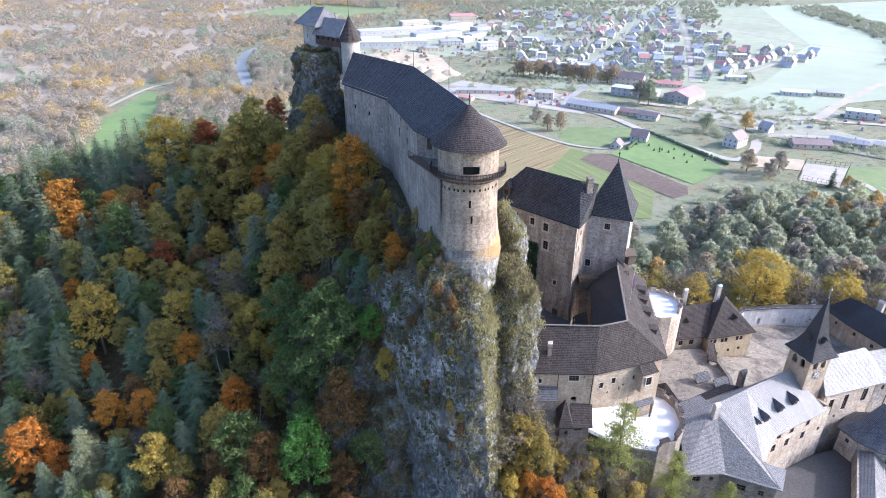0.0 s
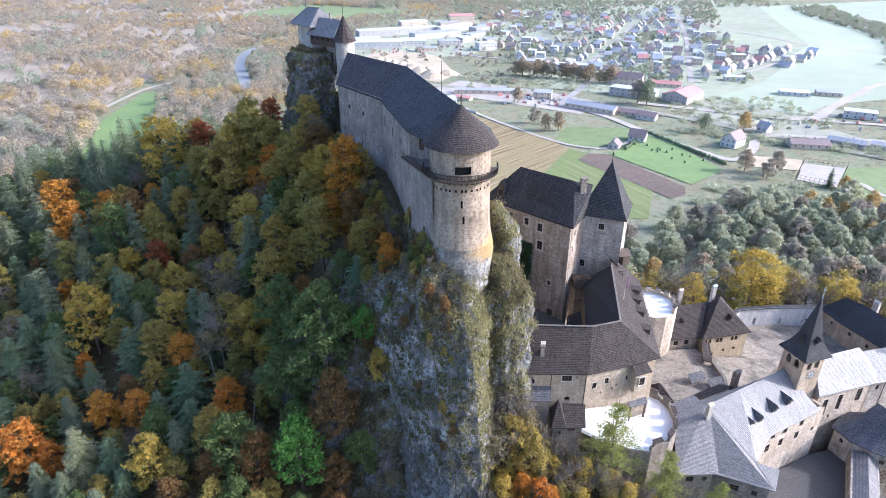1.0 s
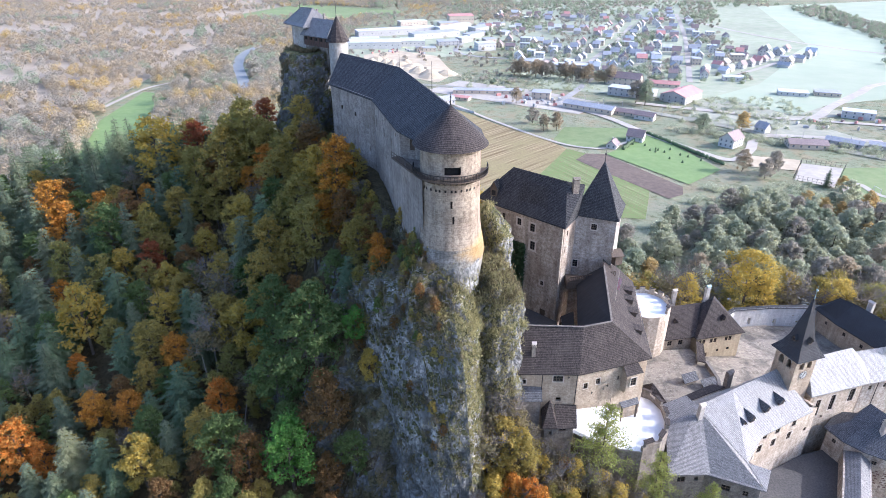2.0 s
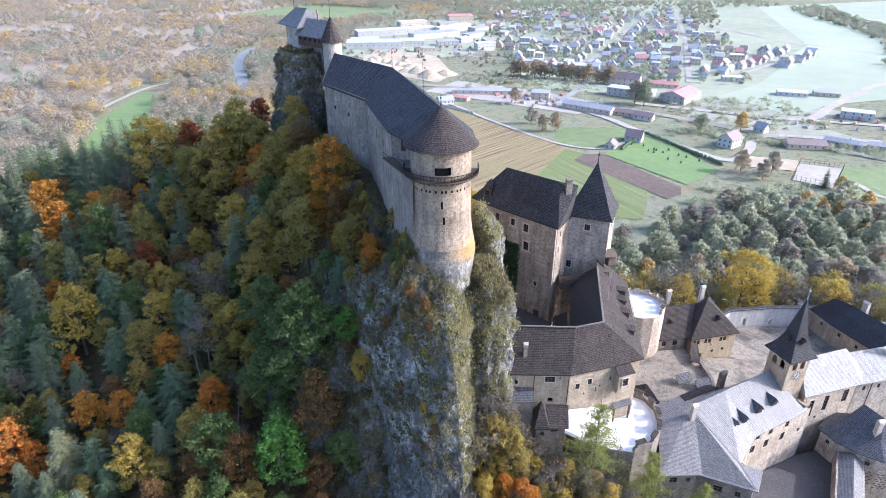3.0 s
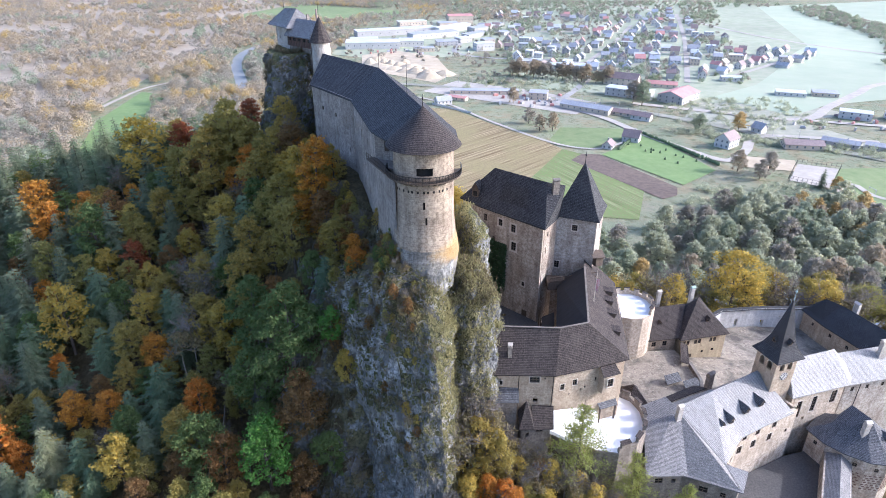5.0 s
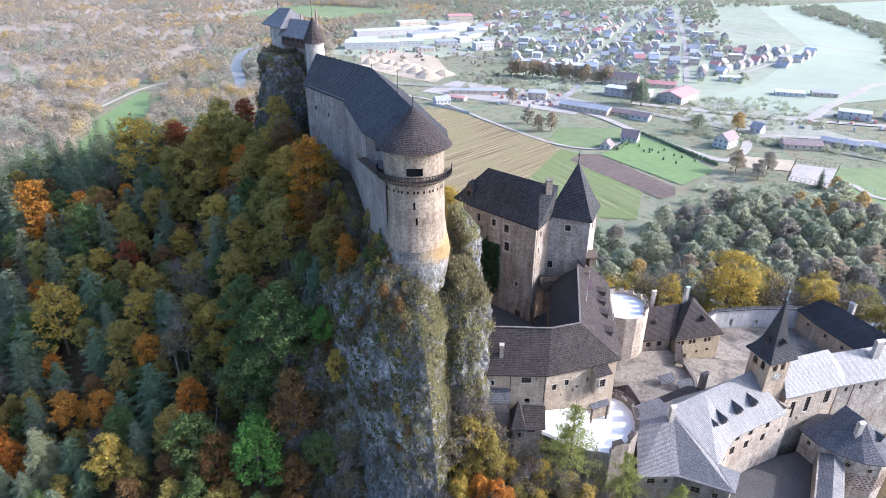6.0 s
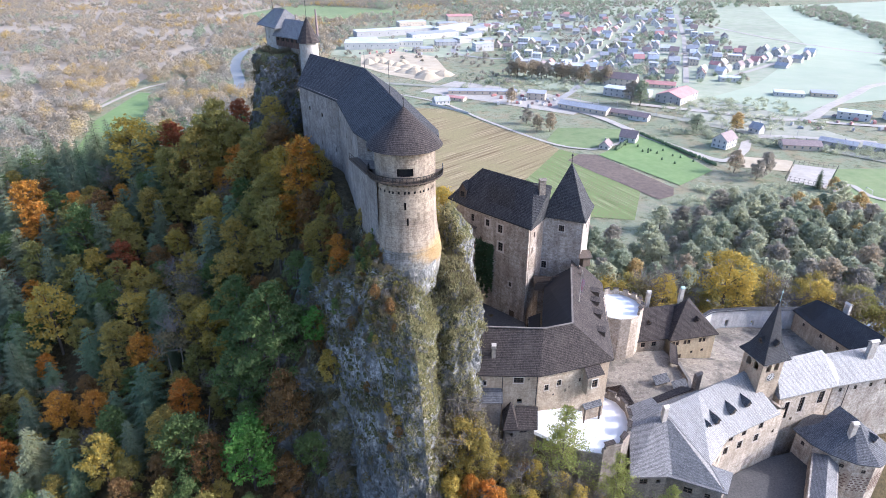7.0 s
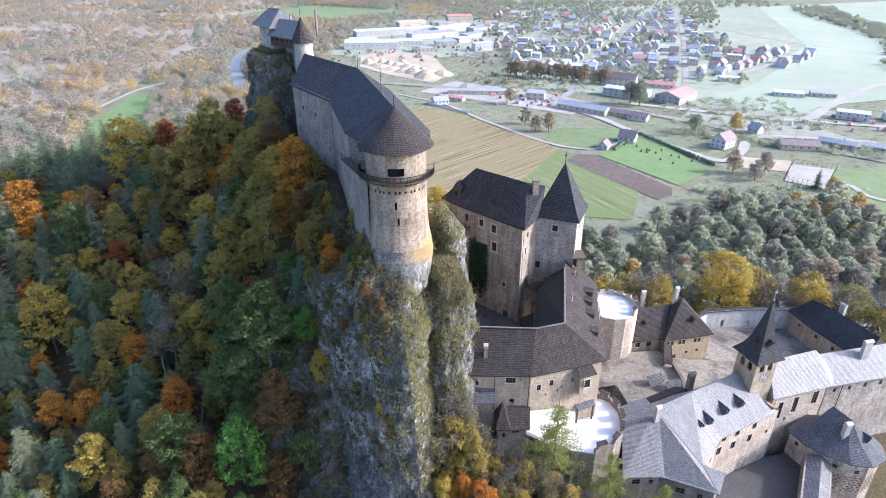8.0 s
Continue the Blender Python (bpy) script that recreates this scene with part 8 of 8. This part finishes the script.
# yellow trees behind the curtain wall
for x, y, top, kind in ((97, 163, 53, "yellow"), (77, 160, 46, "yellow"), (71, 158, 49, "brush"), (63, 158, 44, "oak"), (57, 150, 44, "oak"), (50, 146, 46, "oak"), (109, 161, 43, "brush"), (116, 164, 44, "brush"),
                        (124, 160, 44, "yellow"), (131, 157, 43, "brush"), (139, 163, 41, "oak"), (145, 150, 40, "oak"), (86, 166, 43, "brush"), (90, 160, 40, "oak"), (104, 168, 42, "oak"), (118, 158, 40, "brush"), (84, 158, 39, "brush"),
                        (60, 166, 40, "yellow"), (44, 150, 44, "oak"), (46, 160, 38, "green"), (30, 150, 60, "oak"), (20, 145, 66, "yellow"), (12, 140, 80, "yellow"), (10, 134, 84, "yellow"), (36, 148, 52, "green"), (150, 158, 40, "brush"), (157, 164, 40, "oak"), (163, 158, 36, "brush"), (128, 168, 42, "oak"), (134, 164, 40, "brush"), (112, 172, 42, "oak"), (80, 172, 42, "brush"), (68, 168, 42, "oak"), (54, 158, 40, "yellow"), (146, 166, 38, "brush"), (48, 170, 34, "green"), (66, 180, 34, "oak"), (56, 186, 30, "green")):
    z = max(ground_at(x, y), 8) - 0.5
    label = ("golden" if kind == "yellow" else "half-bare brown" if kind == "brush" else "fading") + " autumn tree behind the castle wall"
    if kind == "brush":
        tree("broad", kind, x, y, z, rt.randint(1, 6), (top - z) / 10.5, label)
    else:
        tree("grand", kind, x, y, z, rt.randint(21, 23), (top - z) / 29.0, label, "tree", "", 28.0, 10.0, 8000, 0.21)

# valley woods along the river
vw, wood_spots = 0, []
while vw < 300:
    x, y = rt.uniform(40, 340), rt.uniform(222, 318)
    if y > (266 if x < 120 else 290 if x < 160 else 316) or (x > 236 and y > 288) or (84 < x < 118 and y > 262) or (92 < x < 112 and 232 < y < 250):
        continue
    if any((x - a) ** 2 + (y - b) ** 2 < 50 for a, b in wood_spots):
        vw += 0.05
        continue
    wood_spots.append((x, y))
    vw += 1
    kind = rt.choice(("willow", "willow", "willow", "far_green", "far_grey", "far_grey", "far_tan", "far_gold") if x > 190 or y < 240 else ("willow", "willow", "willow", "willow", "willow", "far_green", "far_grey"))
    tree("wood", kind, x, y, -0.3, rt.randint(11, 14), rt.uniform(0.62, 1.15), {"willow": "riverside willow in the valley, leaf green paled for haze", "far_green": "dull green riverside tree in the valley", "far_grey": "half-bare grey riverside tree in the valley", "far_tan": "tan autumn tree by the river", "far_gold": "golden autumn tree by the river"}[kind], "tree", "riverside trees", 15.0, 6.8, 2700, 0.34)
for x, y, kind, s in ((236, 348, "spruce", 0.9), (243, 344, "far_gold", 0.6), (206, 468, "far_green", 1.0), (238, 470, "far_gold", 1.0), (180, 560, "far_grey", 1.4), (186, 552, "far_green", 1.5), (215, 372, "far_grey", 1.0), (197, 376, "far_tan", 1.0), (205, 362, "far_grey", 0.9),
                      (92, 470, "far_tan", 1.0), (82, 470, "far_tan", 0.9), (76, 492, "far_grey", 0.9), (70, 560, "far_tan", 1.0)):
    if kind == "spruce":
        tree("spruce", "spruce", x, y, -0.2, 2, s, "dark spruce beside the courts", "spruce", "", 14.0, 4.7)
    else:
        tree("wood", kind, x, y, -0.2, rt.randint(11, 14), s, "autumn tree among the valley roads", "tree", "", 15.0, 6.8, 2700, 0.34)
for i in range(16):
    x, y = 84 + i * 6.2 + rt.uniform(-2, 2), 690 - i * 3.0 + rt.uniform(-5, 5)
    tree("wood", rt.choice(("far_tan", "far_tan", "far_grey")), x, y, -0.2, rt.randint(11, 14), rt.uniform(0.9, 1.3), "tall hazy avenue tree at the edge of the town", "tree", "avenue trees", 15.0, 6.8, 2700, 0.34)


def woods(name, kind, places, label, seed, cards=46, size=1.15, big=1.0):
    """Far woods: very many small uneven crowns in one object, each a handful of ragged lobes."""
    rng = np.random.RandomState(seed)
    pl = np.array(places)
    n, lobes = len(pl), 6
    grow = (rng.uniform(0.55, 1.0, n) + 0.7 * rng.uniform(0, 1, n) ** 3) * big
    tall = rng.uniform(0.85, 1.35, n)
    off = rng.normal(size=(n, lobes, 3))
    off /= np.linalg.norm(off, axis=2)[:, :, None]
    off[:, :, 2] = np.abs(off[:, :, 2]) * 1.1 - 0.3
    mid = pl[:, None, :3] + off * (2.5 * grow)[:, None, None] * np.stack([np.ones(n), np.ones(n), tall], 1)[:, None, :]
    mid[:, :, 2] += (4.6 * grow)[:, None]
    pick = np.tile(np.arange(cards) % lobes, n)
    c, sc = mid[np.repeat(np.arange(n), cards), pick], np.repeat(grow, cards)
    d = rng.normal(size=(n * cards, 3))
    d /= np.linalg.norm(d, axis=1)[:, None]
    p = c + d * (2.2 * sc * rng.uniform(0.6, 1.1, len(d)))[:, None]
    face = d + 0.35 * rng.normal(size=p.shape) + np.array((0, 0, 0.3))
    a = np.cross(face, rng.normal(size=p.shape))
    a /= np.linalg.norm(a, axis=1)[:, None] + 1e-9
    b = np.cross(face, a)
    b /= np.linalg.norm(b, axis=1)[:, None] + 1e-9
    s = size * rng.uniform(0.6, 1.3, len(p))[:, None]
    v, q = leaf_points(p, a * s, b * s * 0.75)
    ob = new(name, fast_mesh(name, v, q, LM[kind]))
    return tagged(ob, label, "woods", kind="stuff")


def in_poly(x, y, pts):
    inside = False
    for (ax, ay), (bx, by) in zip(pts, pts[1:] + pts[:1]):
        if (ay > y) != (by > y) and x < (bx - ax) * (y - ay) / (by - ay) + ax:
            inside = not inside
    return inside


WEST_OPEN = [(-302, 640), (-272, 670), (-260, 664), (-272, 625), (-262, 600), (-252, 540), (-226, 474), (-203, 424), (-178, 362), (-184, 290), (-226, 310), (-244, 380), (-256, 430), (-284, 500), (-303, 560)]
RIVER = [(-150, 420), (-170, 520), (-203, 640), (-245, 760), (-258, 860), (-230, 1000)]
bins = {"far_tan": [], "far_gold": [], "far_grey": [], "far_green": []}
for k in range(40000):
    y = 300 + 1500 * rt.random() ** 1.3
    x = rt.uniform(-1250, -120) if rt.random() < 0.8 else rt.uniform(-300, 160)
    if x < -60 - y * 0.95:
        continue
    if x > -138 and y < 1080:
        continue
    if x > -130 and y < 1180:
        continue
    if in_poly(x, y, WEST_OPEN) or in_poly(x, y, [(-320, 1500), (-420, 1250), (-180, 1180), (-60, 1350)]):
        continue
    if 590 < y < 1000:
        rx = next(a[0] + (b[0] - a[0]) * (y - a[1]) / (b[1] - a[1]) for a, b in zip(RIVER, RIVER[1:]) if a[1] <= y <= b[1])
        if -11 < x - rx < 9:
            continue
    g = noise.noise(Vector((x * 0.012, y * 0.012, 2.0)))
    if x < -330 and y > 480 and noise.noise(Vector((x * 0.008, y * 0.008, 9.0))) > 0.2 and rt.random() < 0.8:
        continue
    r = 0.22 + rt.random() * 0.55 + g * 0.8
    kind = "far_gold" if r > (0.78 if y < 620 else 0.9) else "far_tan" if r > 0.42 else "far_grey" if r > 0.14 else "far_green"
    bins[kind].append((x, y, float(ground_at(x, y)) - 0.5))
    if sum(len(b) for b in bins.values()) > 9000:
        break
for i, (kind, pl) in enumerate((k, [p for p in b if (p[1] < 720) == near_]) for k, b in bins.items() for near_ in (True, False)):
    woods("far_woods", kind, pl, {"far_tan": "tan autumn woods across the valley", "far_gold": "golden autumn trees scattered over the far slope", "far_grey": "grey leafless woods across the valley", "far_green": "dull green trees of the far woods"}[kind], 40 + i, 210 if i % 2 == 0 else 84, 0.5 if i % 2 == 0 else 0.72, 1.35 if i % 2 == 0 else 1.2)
tp, dark = [], []
for k in range(4200):
    y = 640 + 900 * rt.random()
    x = rt.uniform(40, 330 + (y - 660) * 0.34)
    if not all((x - a) ** 2 + (y - b) ** 2 > 81 for a, b in done):
        continue
    if any(abs((x - cx) * (dy - cy) - (y - cy) * (dx - cx)) / math.hypot(dx - cx, dy - cy) < 8 for (cx, cy), (dx, dy) in STREETS):
        continue
    thick = noise.noise(Vector((x * 0.011, y * 0.008, 4.0))) + (0.35 if x < 190 and 740 < y < 1000 else 0) + (0.5 if y > 1150 else 0)
    if rt.random() < 0.28 + thick:
        (dark if thick > 0.15 and rt.random() < 0.6 else tp).append((x, y, -1.0))
for k in range(900):
    f = rt.random()
    x, y = 515 + 300 * f + rt.uniform(-10, 70) + 40 * math.sin(5 * f), 700 + 720 * f + rt.uniform(-20, 20)
    (dark if rt.random() < 0.5 else tp).append((x, y, -0.8))
for k in range(1100):
    x, y = rt.uniform(-330, 760), rt.uniform(1430, 1700)
    (dark if noise.noise(Vector((x * 0.01, y * 0.01, 1.0))) > 0 else tp).append((x, y, -0.8))
for k in range(150):
    x, y = rt.uniform(-190, 60), rt.uniform(760, 1180)
    if all(abs((x - a) * math.cos(0.3) + (y - b) * math.sin(0.3)) > w or abs(y - b) > 26 for a, b, w in ((-92, 880, 46), (-40, 900, 26), (-70, 1010, 74), (-10, 980, 50), (34, 1150, 32), (20, 1050, 40))):
        tp.append((x, y, -1.0))
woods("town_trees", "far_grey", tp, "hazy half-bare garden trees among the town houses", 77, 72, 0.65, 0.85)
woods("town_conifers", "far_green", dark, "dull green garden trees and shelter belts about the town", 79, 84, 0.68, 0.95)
hp = []
for k in range(900):
    a = rt.random()
    if a < 0.35:
        x, y = 200 + 120 * rt.random(), 470 + 110 * rt.random()
    elif a < 0.6:
        s = rt.random()
        x, y = 330 - 140 * s + rt.uniform(-8, 8), 400 + 70 * s + rt.uniform(-8, 8)
    elif a < 0.8:
        x, y = rt.uniform(20, 160), rt.uniform(600, 700)
    else:
        x, y = rt.uniform(140, 230), rt.uniform(290, 352)
        if in_poly(x, y, [(100, 425), (160, 470), (196, 392), (160, 340), (112, 296)]):
            continue
    hp.append((x, y, -2.6 - 1.2 * rt.random()))
woods("valley_bushes", "willow", hp, "low dull bushes along tracks and railway", 78, 120, 0.36, 0.7)

# brushwood on the bank below the wing
for k in range(130):
    x, y = rt.uniform(9, 42), rt.uniform(62, 82)
    if y > 83 - max(0, x - 16) * 0.28:
        continue
    kind = rt.choice(("brush", "brush", "oak", "oak", "green", "brush", "oak", "rust", "yellow", "brush"))
    tree("broad", kind, x, y, ground_at(x, y) - 0.3, rt.randint(1, 6), rt.uniform(0.3, 0.55) + (0.2 if kind == "brush" else 0), {"brush": "leafless brushwood", "rust": "rusty brown small tree", "oak": "olive-brown small tree", "yellow": "small yellow tree", "green": "small dull green tree"}[kind] + " on the bank below the wing", "shrub")

# taller golden thicket between the rock spur and the turret
for x, y, kind, s in ((10.5, 78, "brush", 1.35), (12, 81.5, "brush", 1.4), (13.5, 77.5, "yellow", 0.62), (14.6, 82, "brush", 1.25), (16.5, 78.5, "oak", 1.0), (18, 80.6, "brush", 0.85), (20, 78, "yellow", 0.55),
                      (21.5, 79.2, "brush", 0.75), (13.2, 79.5, "oak", 1.1), (11.5, 75, "yellow", 0.7), (15, 75, "orange", 0.7), (17.8, 74.2, "orange", 0.75), (19.5, 73.6, "orange", 0.72), (23.5, 76.5, "brush", 0.85), (26, 78, "yellow", 0.6), (25, 74.5, "yellow", 0.62),
                      (28.5, 76.5, "brush", 0.8), (31, 77.5, "yellow", 0.55), (33.5, 75.5, "yellow", 0.62), (36.5, 74.5, "brush", 0.7)):
    tree("broad", kind, x, y, ground_at(x, y) - 0.3, rt.randint(1, 6), s, {"brush": "tall half-bare brushwood", "oak": "olive-brown young tree", "yellow": "golden young maple", "orange": "orange young beech"}[kind] + " below the terrace wall", "tree")

# scrub on the rock
sp = np.random.RandomState(15)


def tufts(name, kind, hosts, count, label, keep, blade, leaves_):
    """Tufts growing on the faces of the rocks."""
    P, A, B = [], [], []
    for host, share in hosts:
        polys = [p for p in host.data.polygons if keep(p.center, p.normal)]
        if not polys:
            continue
        w = np.array([p.area for p in polys])
        for k in sp.choice(len(polys), int(count * share), p=w / w.sum()):
            c = polys[k].center
            n = np.array(polys[k].normal)
            s = sp.uniform(0.6, 1.5)
            for j in range(leaves_):
                o = sp.normal(size=3) * 0.32 * s
                P.append(np.array(c) + o + n * 0.12 + np.array((0, 0, 0.12)))
                a = sp.normal(size=3) * 0.6 + n * 0.5 + np.array((0, 0, 0.9))
                A.append(a / np.linalg.norm(a) * blade * s)
                b = sp.normal(size=3)
                B.append(b / np.linalg.norm(b) * blade * 0.38)
    v, q = leaf_points(np.array(P), np.array(A), np.array(B))
    tagged(new(name, fast_mesh(name, v, q, LM[kind])), label, "scrub", kind="stuff")


def in_zone(c):
    return -16 < c.x < 20 and 66 < c.y < 106 and c.z > 40


def clumpy(c, k, level):
    return noise.fractal(c * k, 1.0, 2.0, 4) > level


LM["dry_grass"] = leaf_mat("dry_ledge_grass", (0.30, 0.27, 0.13), (0.30, 0.27, 0.13), (0.42, 0.38, 0.2), 0.5)
LM["dark_scrub"] = leaf_mat("dark_ledge_scrub", (0.14, 0.125, 0.07), (0.14, 0.125, 0.07), (0.22, 0.17, 0.10), 0.45)
tufts("rock_grass", "dry_grass", ((SPUR, 0.4), (STACK, 0.35), (ground, 0.45)), 3800, "dry grass tufts on the rock ledges", lambda c, n: in_zone(c) and n.z > 0.5 and clumpy(c, 0.3, -0.05), 0.17, 7)
tufts("rock_scrub", "dark_scrub", ((SPUR, 0.25), (STACK, 0.15), (ground, 0.7)), 3000, "dark low scrub in the clefts of the rock", lambda c, n: in_zone(c) and n.z > 0.35 and c.x < 6 and clumpy(c + Vector((40, 0, 0)), 0.22, 0.1), 0.2, 12)
tufts("crag_scrub", "dark_scrub", ((bpy.data.objects["citadel_crag"], 1.0),), 1500, "dark scrub in the clefts of the citadel rock", lambda c, n: n.z > 0.12 and clumpy(c, 0.2, 0.02), 0.26, 9)
ledges = [p.center for p in SPUR.data.polygons if p.center.y < 95 and p.center.x < 3 and (p.center.z > 75 and p.normal.z > 0.05 or p.normal.z > 0.35 and p.center.z > 56)]
for k in range(120):
    c = rt.choice(ledges)
    kind = rt.choice(("brush", "brush", "brush", "brush", "rust", "oak", "oak", "green"))
    tree("broad", kind, c.x, c.y, c.z - 0.25, rt.randint(1, 6), rt.uniform(0.14, 0.3), {"brush": "leafless", "rust": "rusty", "oak": "olive-brown", "yellow": "yellow", "green": "green"}[kind] + " shrub rooted on the rock spur", "shrub")
tufts("spur_grass", "dry_grass", ((SPUR, 1.0),), 2600, "dry grass on the sunny side of the spur", lambda c, n: n.x > 0.25 and n.z > 0.02 and c.z > 50 and clumpy(c, 0.4, -0.15), 0.2, 7)
tufts("stack_grass", "dry_grass", ((STACK, 0.65), (LEDGE, 0.5)), 3600, "dry olive grass clothing the rock stack", lambda c, n: n.x < 0.45 and n.z > -0.1 and c.z > 55 and clumpy(c, 0.35, -0.25), 0.2, 8)
tufts("stack_heath", "dark_scrub", ((STACK, 1.0),), 500, "brown heath on the crown of the rock stack", lambda c, n: n.z > 0.2 and c.z > 80, 0.2, 12)
